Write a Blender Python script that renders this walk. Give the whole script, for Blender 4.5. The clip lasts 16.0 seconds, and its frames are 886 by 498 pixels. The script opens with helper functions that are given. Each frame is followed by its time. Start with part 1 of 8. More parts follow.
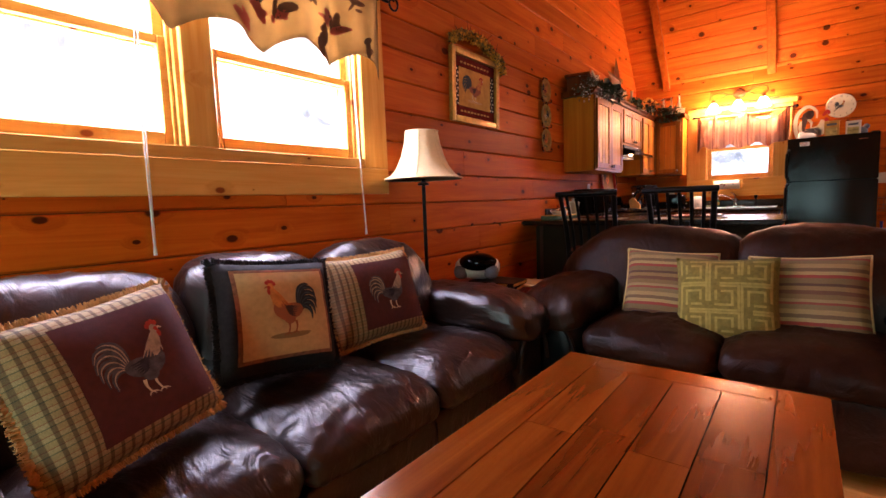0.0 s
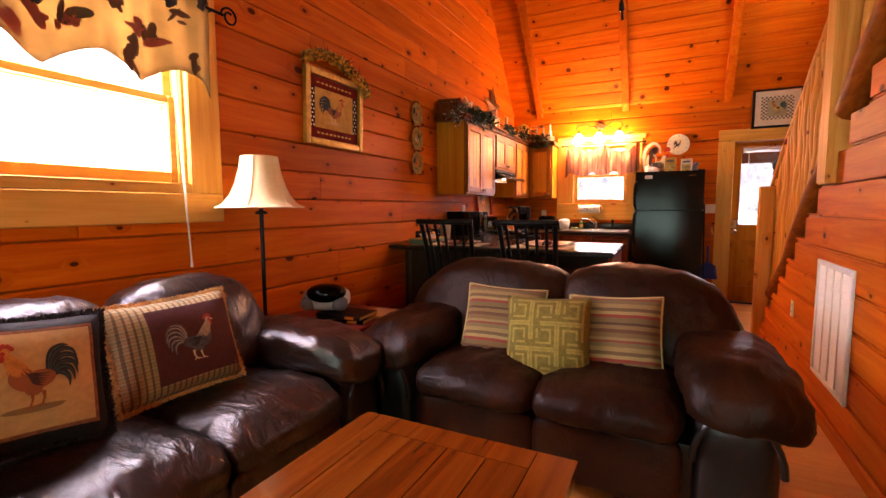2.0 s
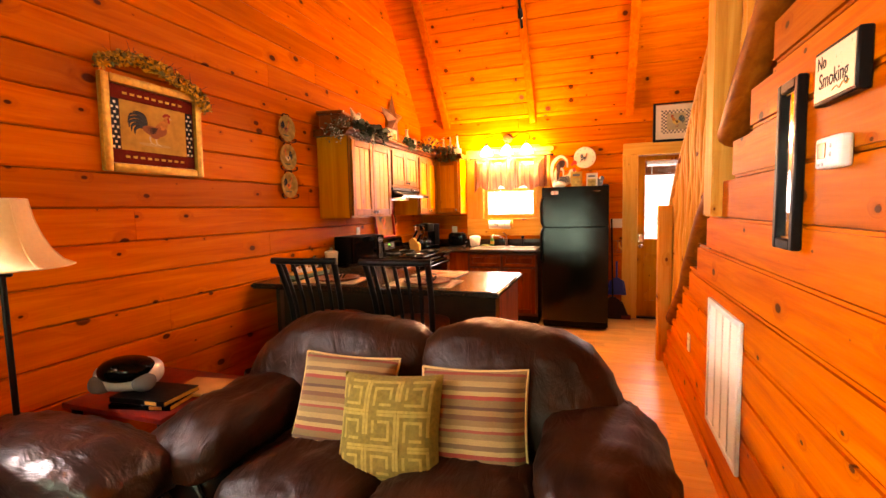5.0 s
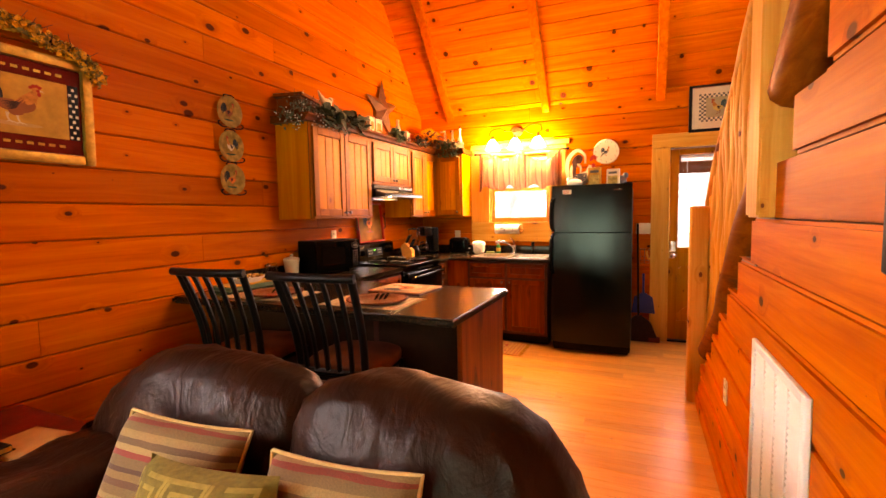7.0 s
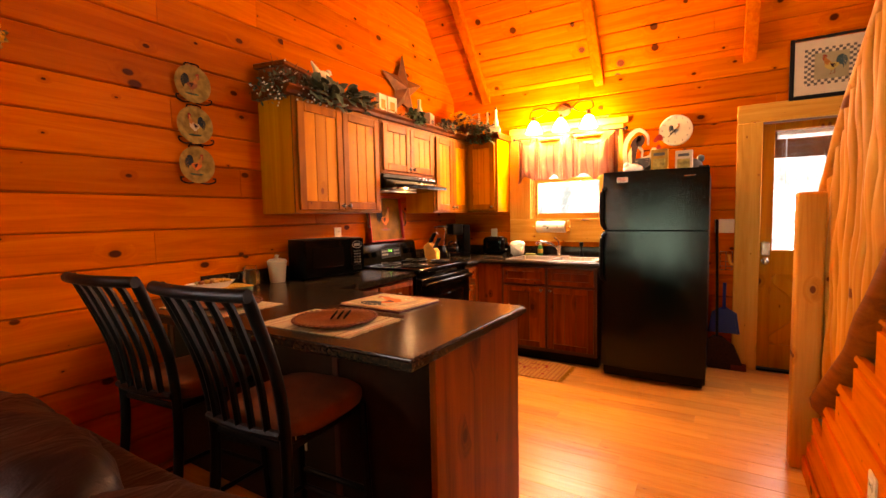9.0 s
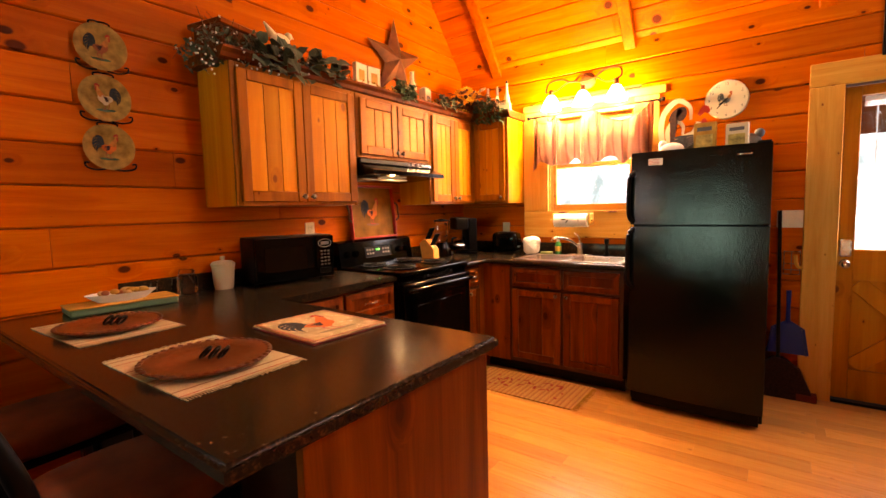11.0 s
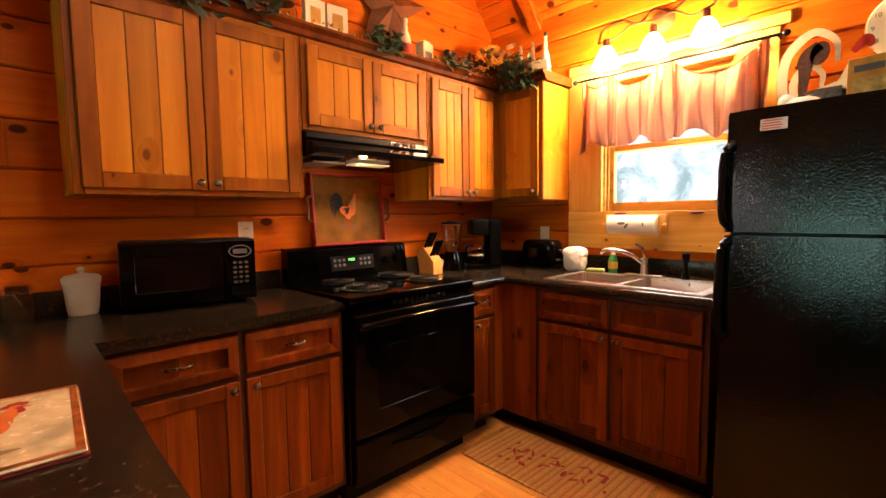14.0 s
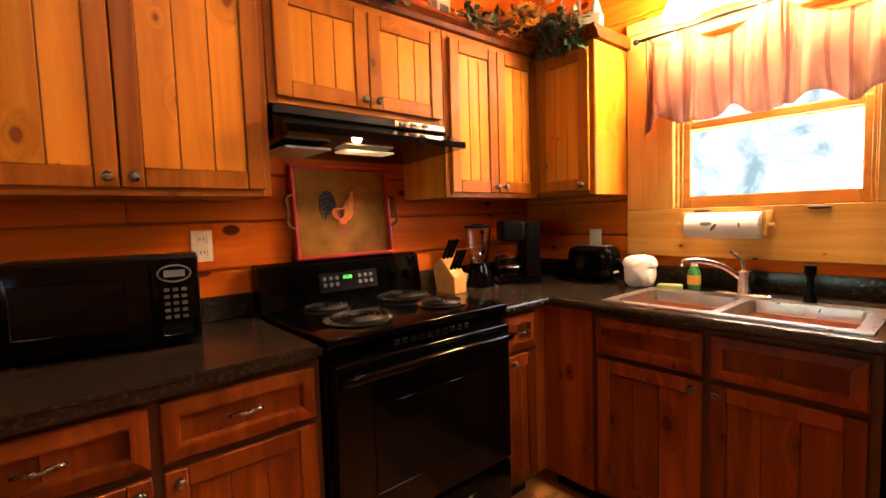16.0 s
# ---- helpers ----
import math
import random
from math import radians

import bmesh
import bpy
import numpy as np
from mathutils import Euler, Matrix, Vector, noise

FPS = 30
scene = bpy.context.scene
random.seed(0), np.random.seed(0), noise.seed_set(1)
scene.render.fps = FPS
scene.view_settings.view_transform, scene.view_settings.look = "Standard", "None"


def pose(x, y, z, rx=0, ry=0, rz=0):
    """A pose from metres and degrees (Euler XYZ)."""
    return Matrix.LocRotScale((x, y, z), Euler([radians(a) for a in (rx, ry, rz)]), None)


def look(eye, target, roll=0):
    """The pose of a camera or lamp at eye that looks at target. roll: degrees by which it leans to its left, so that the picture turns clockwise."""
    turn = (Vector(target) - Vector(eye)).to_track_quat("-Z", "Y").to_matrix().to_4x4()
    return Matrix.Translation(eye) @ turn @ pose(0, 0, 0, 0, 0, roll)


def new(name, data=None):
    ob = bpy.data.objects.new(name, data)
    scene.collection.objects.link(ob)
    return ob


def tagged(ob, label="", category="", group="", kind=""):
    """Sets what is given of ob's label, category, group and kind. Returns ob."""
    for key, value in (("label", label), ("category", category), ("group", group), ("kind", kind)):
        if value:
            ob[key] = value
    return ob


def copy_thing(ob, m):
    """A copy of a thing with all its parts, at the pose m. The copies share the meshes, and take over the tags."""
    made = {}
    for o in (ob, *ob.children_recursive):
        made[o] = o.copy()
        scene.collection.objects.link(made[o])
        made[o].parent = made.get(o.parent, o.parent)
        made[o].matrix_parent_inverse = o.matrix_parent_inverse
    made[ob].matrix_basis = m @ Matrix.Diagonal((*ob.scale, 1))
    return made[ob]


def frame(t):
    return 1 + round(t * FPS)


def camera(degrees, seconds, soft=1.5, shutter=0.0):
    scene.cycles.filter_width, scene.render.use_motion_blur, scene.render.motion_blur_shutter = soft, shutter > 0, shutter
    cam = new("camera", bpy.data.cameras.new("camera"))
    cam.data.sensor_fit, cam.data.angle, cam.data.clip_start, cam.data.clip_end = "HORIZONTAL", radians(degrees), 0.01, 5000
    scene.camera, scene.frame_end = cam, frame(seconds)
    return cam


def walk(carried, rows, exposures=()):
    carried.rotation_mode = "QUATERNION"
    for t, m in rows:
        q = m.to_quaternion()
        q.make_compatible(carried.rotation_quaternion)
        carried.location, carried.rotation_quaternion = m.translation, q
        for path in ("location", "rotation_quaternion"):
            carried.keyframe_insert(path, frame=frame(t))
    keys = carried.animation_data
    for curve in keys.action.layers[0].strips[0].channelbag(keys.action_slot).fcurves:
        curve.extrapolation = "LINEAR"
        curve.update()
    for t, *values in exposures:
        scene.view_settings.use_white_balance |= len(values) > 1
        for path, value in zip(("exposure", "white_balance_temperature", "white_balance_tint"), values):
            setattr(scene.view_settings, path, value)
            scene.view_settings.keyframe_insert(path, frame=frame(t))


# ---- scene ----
# ---- camera and walk ----
cam = camera(88.5, 16.0)
PATH = [
    (0, (0.483, 1.621, 1.08), (-0.753, 3.181, 0.884), -2.1),
    (0.5, (0.545, 1.672, 1.109), (-0.617, 3.282, 0.909), -1.7),
    (1, (0.604, 1.736, 1.152), (-0.477, 3.412, 0.946), -1.0),
    (1.5, (0.67, 1.802, 1.19), (-0.309, 3.536, 0.991), -0.5),
    (2, (0.73, 1.866, 1.22), (-0.16, 3.648, 1.039), -0.2),
    (2.5, (0.781, 1.94, 1.255), (-0.03, 3.753, 1.084), -0.0),
    (3, (0.816, 2.03, 1.295), (0.078, 3.883, 1.122), 0.1),
    (3.5, (0.842, 2.124, 1.33), (0.155, 3.993, 1.156), -0.1),
    (4, (0.883, 2.234, 1.362), (0.219, 4.111, 1.189), -0.6),
    (4.5, (0.924, 2.355, 1.391), (0.275, 4.235, 1.219), -1.0),
    (5, (0.96, 2.505, 1.408), (0.312, 4.39, 1.237), -1.3),
    (7.5, (1.157, 3.532, 1.35), (0.298, 5.332, 1.21), -0.8),
    (8, (1.15, 3.733, 1.331), (0.225, 5.503, 1.195), -0.8),
    (8.5, (1.143, 3.926, 1.322), (0.157, 5.66, 1.184), -0.9),
    (11, (1.096, 4.794, 1.314), (-0.084, 6.397, 1.14), -1.4),
    (11.5, (1.05, 4.982, 1.31), (-0.148, 6.572, 1.129), -1.1),
    (12, (1.018, 5.173, 1.297), (-0.218, 6.745, 1.123), -1.0),
    (12.5, (0.996, 5.365, 1.294), (-0.278, 6.888, 1.128), -0.8),
    (13, (0.957, 5.55, 1.291), (-0.379, 7.04, 1.123), -0.8),
    (13.5, (0.911, 5.72, 1.283), (-0.476, 7.149, 1.122), -0.7),
    (14, (0.848, 5.876, 1.268), (-0.594, 7.258, 1.118), -0.8),
    (14.5, (0.746, 5.995, 1.259), (-0.728, 7.338, 1.117), -1.1),
    (15, (0.627, 6.096, 1.256), (-0.868, 7.427, 1.121), -1.3),
    (15.5, (0.518, 6.203, 1.257), (-0.986, 7.513, 1.127), -1.6),
    (16, (0.419, 6.316, 1.269), (-1.103, 7.607, 1.129), -1.8),
]
EXPOSURE = [(0, 0.14, 6400, 46), (1.5, 0.34, 7000, 47), (2.5, 0.62, 7900, 50), (3.5, 0.94, 8900, 48), (5, 1.27, 9200, 40), (8.5, 0.92, 9200, 38), (11, 0.82, 7900, 30), (12.5, 0.6, 6900, 22), (14.0, 0.42, 6600, 20), (16, 0.5, 6400, 20)]
walk(cam, [(t, look(eye, target, roll)) for t, eye, target, roll in PATH], EXPOSURE)

# plan: walls at x = W (window side), x = R (stair side), y = B (kitchen end), y = F (front)
W, R, X2, B, F = -1.45, 1.53, 2.47, 8.612, -0.6
EAVE, SLOPE, LOFT_Y, LOFT_Z = 2.55, 1.2, 3.0, 2.62

# ---- world, sun and large lights ----
world = bpy.data.worlds.new("sky")
scene.world = world
world.use_nodes = True
wn = world.node_tree.nodes
sky = wn.new("ShaderNodeTexSky")
sky.sky_type = "NISHITA"
sky.sun_disc = False
sky.sun_elevation, sky.sun_rotation = radians(48), radians(150)
world.node_tree.links.new(sky.outputs[0], wn["Background"].inputs[0])
wn["Background"].inputs[1].default_value = 0.12
sun = new("sun", bpy.data.lights.new("sun", "SUN"))
sun.data.energy, sun.data.angle, sun.data.color = 1.5, radians(10), (1, 0.95, 0.88)
sun.matrix_world = look((0, 0, 20), (0.4, 3, 0))


def area_lamp(name, m, sx, sy, watts, color):
    lamp = new(name, bpy.data.lights.new(name, "AREA"))
    lamp.data.shape, lamp.data.size, lamp.data.size_y = "RECTANGLE", sx, sy
    lamp.data.energy, lamp.data.color = watts, color
    lamp.matrix_world = m
    return lamp


DAY = (0.9, 0.96, 1.0)
DAYW = (1.0, 0.93, 0.82)
SKYBLUE = (0.76, 0.9, 1.0)
LEAFY = (0.42, 1.0, 0.78)
WARM = (1.0, 0.66, 0.33)
# daylight in the window openings; the stair lamp is an added fill
area_lamp("sky_light_side", look((W - 0.14, 2.5, 1.78), (1.0, 2.46, 1.08)), 1.7, 0.92, 235, SKYBLUE)
for fx in (-0.95, 0.5):
    area_lamp("sky_light_front", look((fx, F - 0.1, 1.22), (fx, 4, 1.22)), 0.55, 0.85, 30, LEAFY)
area_lamp("sky_light_kitchen", look((-0.18, B + 0.12, 1.6), (-0.18, 5, 0.6)), 0.65, 0.6, 18, DAY)
area_lamp("sky_light_door", look((1.8, B + 0.1, 1.5), (1.8, 5, 1.0)), 0.55, 0.9, 14, DAY)
area_lamp("sky_light_stair", look((X2 + 0.1, 6.9, 3.25), (0.0, 6.0, 2.4)), 0.8, 0.6, 44, DAYW)


def bulb(name, at, watts, radius=0.03, color=WARM):
    lamp = new(name, bpy.data.lights.new(name, "POINT"))
    lamp.data.energy, lamp.data.color, lamp.data.shadow_soft_size = watts, color, radius
    lamp.location = at
    return lamp


for bx in (-0.45, -0.185, 0.075):
    bulb("vanity_bulb", (bx, 8.45, 2.12), 44)
bulb("hood_bulb", (-1.1, 7.2, 1.515), 0.55, 0.02)

# the lit heads of the track light: place, target
TRACK_HEADS = ((7.6, (-0.35, 7.55, 0.3)), (7.1, (0.0, 6.9, 0.0)), (6.6, (-0.1, 6.3, 0.0)))
TRACK_X = 0.14


def track_z(y):
    return EAVE + SLOPE * (B - y) - 0.19


for ty_, aim in TRACK_HEADS:
    spot_lamp = new("track_spot", bpy.data.lights.new("track_spot", "SPOT"))
    spot_lamp.data.energy, spot_lamp.data.color, spot_lamp.data.shadow_soft_size = 90, (1.0, 0.72, 0.42), 0.03
    spot_lamp.data.spot_size, spot_lamp.data.spot_blend = radians(75), 0.7
    spot_lamp.matrix_world = look((TRACK_X, ty_ + 0.075, track_z(ty_) - 0.12), aim)

# ---- materials ----


def nodes_of(name):
    m = bpy.data.materials.new(name)
    m.use_nodes = True
    t = m.node_tree
    return m, t, t.nodes["Principled BSDF"]


def N(t, kind, **props):
    n = t.nodes.new(kind)
    for k, v in props.items():
        if k == "op":
            n.operation = v
        elif k == "dims":
            n.noise_dimensions = v
        elif k == "vdims":
            n.voronoi_dimensions = v
    return n


def sock(t, node, key, v):
    if isinstance(v, bpy.types.NodeSocket):
        t.links.new(v, node.inputs[key])
    else:
        node.inputs[key].default_value = v


def mathn(t, op, a, b=0.0):
    n = N(t, "ShaderNodeMath", op=op)
    sock(t, n, 0, a)
    sock(t, n, 1, b)
    return n.outputs[0]


def vmul(t, v, s):
    n = N(t, "ShaderNodeVectorMath", op="MULTIPLY")
    sock(t, n, 0, v)
    sock(t, n, 1, s)
    return n.outputs[0]


def vadd(t, v, s):
    n = N(t, "ShaderNodeVectorMath", op="ADD")
    sock(t, n, 0, v)
    sock(t, n, 1, s)
    return n.outputs[0]


def noisen(t, v, scale, detail=4.0, rough=0.55, distort=0.0):
    n = N(t, "ShaderNodeTexNoise")
    sock(t, n, "Vector", v)
    sock(t, n, "Scale", scale)
    sock(t, n, "Detail", detail)
    sock(t, n, "Roughness", rough)
    sock(t, n, "Distortion", distort)
    return n.outputs["Fac"]


def ramp(t, fac, stops):
    n = N(t, "ShaderNodeValToRGB")
    e = n.color_ramp.elements
    while len(e) < len(stops):
        e.new(0.5)
    for el, (p, c) in zip(e, stops):
        el.position = p
        el.color = (*c, 1) if len(c) == 3 else c
    sock(t, n, 0, fac)
    return n.outputs[0]


def mixc(t, fac, a, b, mode="MIX"):
    n = N(t, "ShaderNodeMix")
    n.data_type, n.blend_type = "RGBA", mode
    sock(t, n, 0, fac)
    sock(t, n, 6, a if isinstance(a, bpy.types.NodeSocket) else (*a, 1))
    sock(t, n, 7, b if isinstance(b, bpy.types.NodeSocket) else (*b, 1))
    return n.outputs[2]


def bumpn(t, bs, height, strength, dist=0.01):
    n = N(t, "ShaderNodeBump")
    sock(t, n, "Height", height)
    sock(t, n, "Strength", strength)
    sock(t, n, "Distance", dist)
    t.links.new(n.outputs[0], bs.inputs["Normal"])


def coords(t, spread=True):
    c = N(t, "ShaderNodeTexCoord").outputs["Object"]
    if not spread:
        return c
    r = N(t, "ShaderNodeObjectInfo").outputs["Random"]
    k = N(t, "ShaderNodeCombineXYZ")
    for i, f in enumerate((91.0, 37.0, 53.0)):
        sock(t, k, i, mathn(t, "MULTIPLY", r, f))
    return vadd(t, c, k.outputs[0])


def plain(name, col, rough=0.5, metal=0.0, vary=0.12, scale=12.0, bump=0.0, coat=0.0, trans=0.0, bscale=None, spec=0.3):
    m, t, bs = nodes_of(name)
    v = coords(t)
    f = noisen(t, v, scale, 5)
    lo, hi = [c * (1 - vary) for c in col], [min(1, c * (1 + vary)) for c in col]
    t.links.new(ramp(t, f, [(0.3, lo), (0.7, hi)]), bs.inputs["Base Color"])
    g = noisen(t, v, scale * 4, 3)
    sock(t, bs, "Roughness", mathn(t, "ADD", mathn(t, "MULTIPLY", g, 0.16), max(0.02, rough - 0.08)))
    sock(t, bs, "Metallic", metal)
    sock(t, bs, "Coat Weight", coat)
    sock(t, bs, "Specular IOR Level", spec)
    sock(t, bs, "Transmission Weight", trans)
    if bump:
        bumpn(t, bs, noisen(t, v, bscale or scale * 6, 4), bump, 0.004)
    return m


def wood(name, dark, mid, light, knot=(0.1, 0.02, 0.005), along=0, across=2, knots=1.0, rough=0.5, coat=0.0, vary=0.35, bump=0.12, gscale=1.0, spread=True, spec=0.05):
    """Sawn wood: grain along one local axis, knots on the face of the two given axes."""
    m, t, bs = nodes_of(name)
    v = coords(t, spread)
    s = N(t, "ShaderNodeSeparateXYZ")
    sock(t, s, 0, v)
    a, c = s.outputs[along], s.outputs[across]
    flat = N(t, "ShaderNodeCombineXYZ")
    sock(t, flat, 0, mathn(t, "MULTIPLY", a, 0.62))
    sock(t, flat, 1, c)
    vo = N(t, "ShaderNodeTexVoronoi", vdims="2D")
    sock(t, vo, "Vector", flat.outputs[0])
    sock(t, vo, "Scale", 5.4)
    d = vo.outputs["Distance"]
    sep = N(t, "ShaderNodeSeparateColor")
    sock(t, sep, 0, vo.outputs["Color"])
    size = mathn(t, "MULTIPLY", mathn(t, "POWER", sep.outputs[0], 2.4), 0.135 * knots)
    inside = mathn(t, "SUBTRACT", 1.0, mathn(t, "DIVIDE", d, mathn(t, "ADD", size, 0.0005)))
    core = ramp(t, inside, [(0.0, (0, 0, 0)), (0.3, (1, 1, 1))])
    halo = ramp(t, mathn(t, "SUBTRACT", 1.0, mathn(t, "DIVIDE", d, mathn(t, "ADD", mathn(t, "MULTIPLY", size, 3.2), 0.001))), [(0.0, (0, 0, 0)), (1.0, (1, 1, 1))])
    scl = [9.0, 9.0, 9.0]
    scl[along] = 0.55
    bend = vmul(t, v, tuple(x * gscale for x in scl))
    g1 = noisen(t, vadd(t, bend, mixc(t, 0.5, halo, (0, 0, 0))), 2.2, 6, 0.6, 0.8)
    fine = [90.0, 90.0, 90.0]
    fine[along] = 2.5
    g2 = noisen(t, vmul(t, v, tuple(fine)), 1.5, 3, 0.6)
    col = ramp(t, g1, [(0.28, dark), (0.5, mid), (0.72, light)])
    col = mixc(t, mathn(t, "MULTIPLY", g2, 0.28), col, tuple(x * 0.55 for x in dark))
    r = N(t, "ShaderNodeObjectInfo").outputs["Random"]
    tone = ramp(t, r, [(0.0, (1 - vary,) * 3), (0.5, (1.0, 1.0, 1.0)), (1.0, (1 + vary * 0.3,) * 3)])
    col = mixc(t, 1.0, col, tone, "MULTIPLY")
    blotch = noisen(t, v, 1.7, 2)
    col = mixc(t, mathn(t, "MULTIPLY", blotch, 0.3), col, dark)
    col = mixc(t, mathn(t, "MULTIPLY", halo, 0.55), col, tuple(x * 0.6 for x in dark))
    col = mixc(t, core, col, knot)
    t.links.new(col, bs.inputs["Base Color"])
    sock(t, bs, "Roughness", mathn(t, "ADD", mathn(t, "MULTIPLY", g2, 0.2), rough - 0.1))
    sock(t, bs, "Specular IOR Level", spec)
    sock(t, bs, "Coat Weight", coat)
    sock(t, bs, "Coat Roughness", 0.15)
    bumpn(t, bs, mathn(t, "ADD", g2, mathn(t, "MULTIPLY", g1, 0.6)), bump, 0.003)
    return m


PINE = wood("pine_board", (0.41, 0.066, 0.0025), (0.57, 0.118, 0.004), (0.68, 0.175, 0.008), knot=(0.075, 0.013, 0.003), vary=0.3)
PINE_Y = wood("pine_board_lengthwise", (0.41, 0.066, 0.0025), (0.57, 0.118, 0.004), (0.68, 0.175, 0.008), knot=(0.075, 0.013, 0.003), along=1, across=2)
PINE_X = wood("pine_ceiling", (0.41, 0.066, 0.0025), (0.57, 0.118, 0.004), (0.68, 0.175, 0.008), knot=(0.075, 0.013, 0.003), along=0, across=1)
TRIM = wood("pine_trim", (0.58, 0.24, 0.035), (0.72, 0.37, 0.075), (0.8, 0.46, 0.12), knot=(0.2, 0.05, 0.01), knots=0.7, vary=0.15)
TRIM_Z = wood("pine_trim_upright", (0.58, 0.24, 0.035), (0.72, 0.37, 0.075), (0.8, 0.46, 0.12), knot=(0.2, 0.05, 0.01), along=2, across=0, knots=0.6, vary=0.15)
LOG = wood("peeled_log", (0.5, 0.175, 0.022), (0.66, 0.28, 0.045), (0.76, 0.38, 0.085), knot=(0.16, 0.04, 0.01), along=2, across=0, knots=0.8, vary=0.15)
CABINET = wood("cabinet_wood", (0.36, 0.11, 0.005), (0.53, 0.185, 0.009), (0.64, 0.26, 0.017), knot=(0.16, 0.04, 0.006), along=2, across=0, knots=0.75, rough=0.42, vary=0.25, gscale=0.55, spec=0.08)
CABINET_H = wood("cabinet_rail", (0.15, 0.038, 0.004), (0.32, 0.1, 0.009), (0.45, 0.165, 0.016), knot=(0.1, 0.02, 0.005), along=0, across=2, knots=0.5, rough=0.42, vary=0.2, spec=0.08)
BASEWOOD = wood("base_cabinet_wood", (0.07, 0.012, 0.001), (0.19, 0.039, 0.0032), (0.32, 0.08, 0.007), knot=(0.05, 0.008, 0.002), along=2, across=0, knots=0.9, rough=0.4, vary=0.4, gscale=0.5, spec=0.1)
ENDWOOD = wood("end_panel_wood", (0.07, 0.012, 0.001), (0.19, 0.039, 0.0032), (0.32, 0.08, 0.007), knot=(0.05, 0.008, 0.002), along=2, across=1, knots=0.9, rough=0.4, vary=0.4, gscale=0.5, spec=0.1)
CABFRAME = wood("cabinet_frame", (0.17, 0.043, 0.0023), (0.31, 0.093, 0.0055), (0.43, 0.148, 0.011), knot=(0.08, 0.016, 0.004), along=2, across=0, gscale=0.6, knots=0.5, rough=0.42, vary=0.2, spec=0.08)
DARKEDGE = plain("dark_glaze", (0.07, 0.02, 0.006), 0.5)
PLANK = wood("floor_plank", (0.54, 0.2, 0.035), (0.64, 0.28, 0.058), (0.72, 0.35, 0.09), knot=(0.3, 0.1, 0.03), along=0, across=1, knots=0.25, rough=0.3, vary=0.25, bump=0.05, spec=0.27)
TABLEWOOD = wood("table_wood", (0.07, 0.012, 0.0012), (0.13, 0.026, 0.0024), (0.18, 0.042, 0.004), knot=(0.1, 0.02, 0.004), along=1, across=0, knots=0.3, rough=0.17, coat=0.0, vary=0.3, bump=0.04, spec=0.4)
GROOVE = plain("shadow_gap", (0.05, 0.014, 0.004), 0.8)
BACKING = plain("wall_backing", (0.16, 0.045, 0.01), 0.8)
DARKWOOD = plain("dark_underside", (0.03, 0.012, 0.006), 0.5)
BLACK = plain("black_enamel", (0.001, 0.001, 0.001), 0.1, spec=0.11)
BLACKMATT = plain("black_iron", (0.004, 0.0035, 0.0035), 0.42, bump=0.1, spec=0.12)
PLASTIC = plain("black_plastic", (0.002, 0.002, 0.002), 0.35, spec=0.1)
CHROME = plain("brushed_steel", (0.62, 0.6, 0.57), 0.22, 1.0, vary=0.05)
STEEL = plain("sink_steel", (0.6, 0.58, 0.54), 0.3, 1.0, vary=0.05)
NICKEL = plain("dull_nickel", (0.16, 0.135, 0.105), 0.28, 1.0)
WHITE = plain("white_paint", (0.66, 0.65, 0.6), 0.45, vary=0.04)
CREAM = plain("cream_ceramic", (0.66, 0.55, 0.36), 0.3, vary=0.05)
PAPER = plain("cream_paper", (0.44, 0.24, 0.05), 0.8, vary=0.25, scale=14, spec=0.04)
PRINTRED = plain("printed_red", (0.11, 0.012, 0.008), 0.85, vary=0.3, spec=0.03)
SHADE = plain("lamp_shade_cloth", (0.66, 0.5, 0.26), 0.8, vary=0.04, scale=60, bump=0.1)
GOLD = plain("aged_gold_frame", (0.42, 0.22, 0.035), 0.38, 0.55, spec=0.2, vary=0.3, scale=30, bump=0.2)
GREENLEAF = plain("ivy_leaf", (0.035, 0.075, 0.03), 0.5, vary=0.5, scale=20)
BLUELEAF = plain("sage_leaf", (0.05, 0.065, 0.035), 0.6, vary=0.5, scale=20)
DRYFLOWER = plain("dried_flowers", (0.42, 0.22, 0.025), 0.9, vary=0.5, scale=40)
YELLOWFLOWER = plain("yellow_petals", (0.75, 0.36, 0.03), 0.8, vary=0.3, scale=40)
TWIG = plain("twig", (0.09, 0.045, 0.02), 0.9)
RUST = plain("rusty_tin", (0.13, 0.042, 0.01), 0.55, 0.35, vary=0.35, scale=14)
REDP = plain("red_paint", (0.4, 0.025, 0.012), 0.4)
REDDARK = plain("dark_red_paint", (0.16, 0.015, 0.01), 0.4, vary=0.3)
BLUEP = plain("blue_plastic", (0.008, 0.025, 0.2), 0.35)
CARPET = plain("grey_carpet", (0.3, 0.27, 0.25), 0.95, vary=0.2, scale=90, bump=0.5)
GREYFOAM = plain("silver_plastic", (0.5, 0.5, 0.48), 0.35, 0.3)
GREYDARK = plain("grey_grille", (0.1, 0.1, 0.1), 0.6)
KRAFT = plain("kraft_box", (0.45, 0.27, 0.1), 0.75)


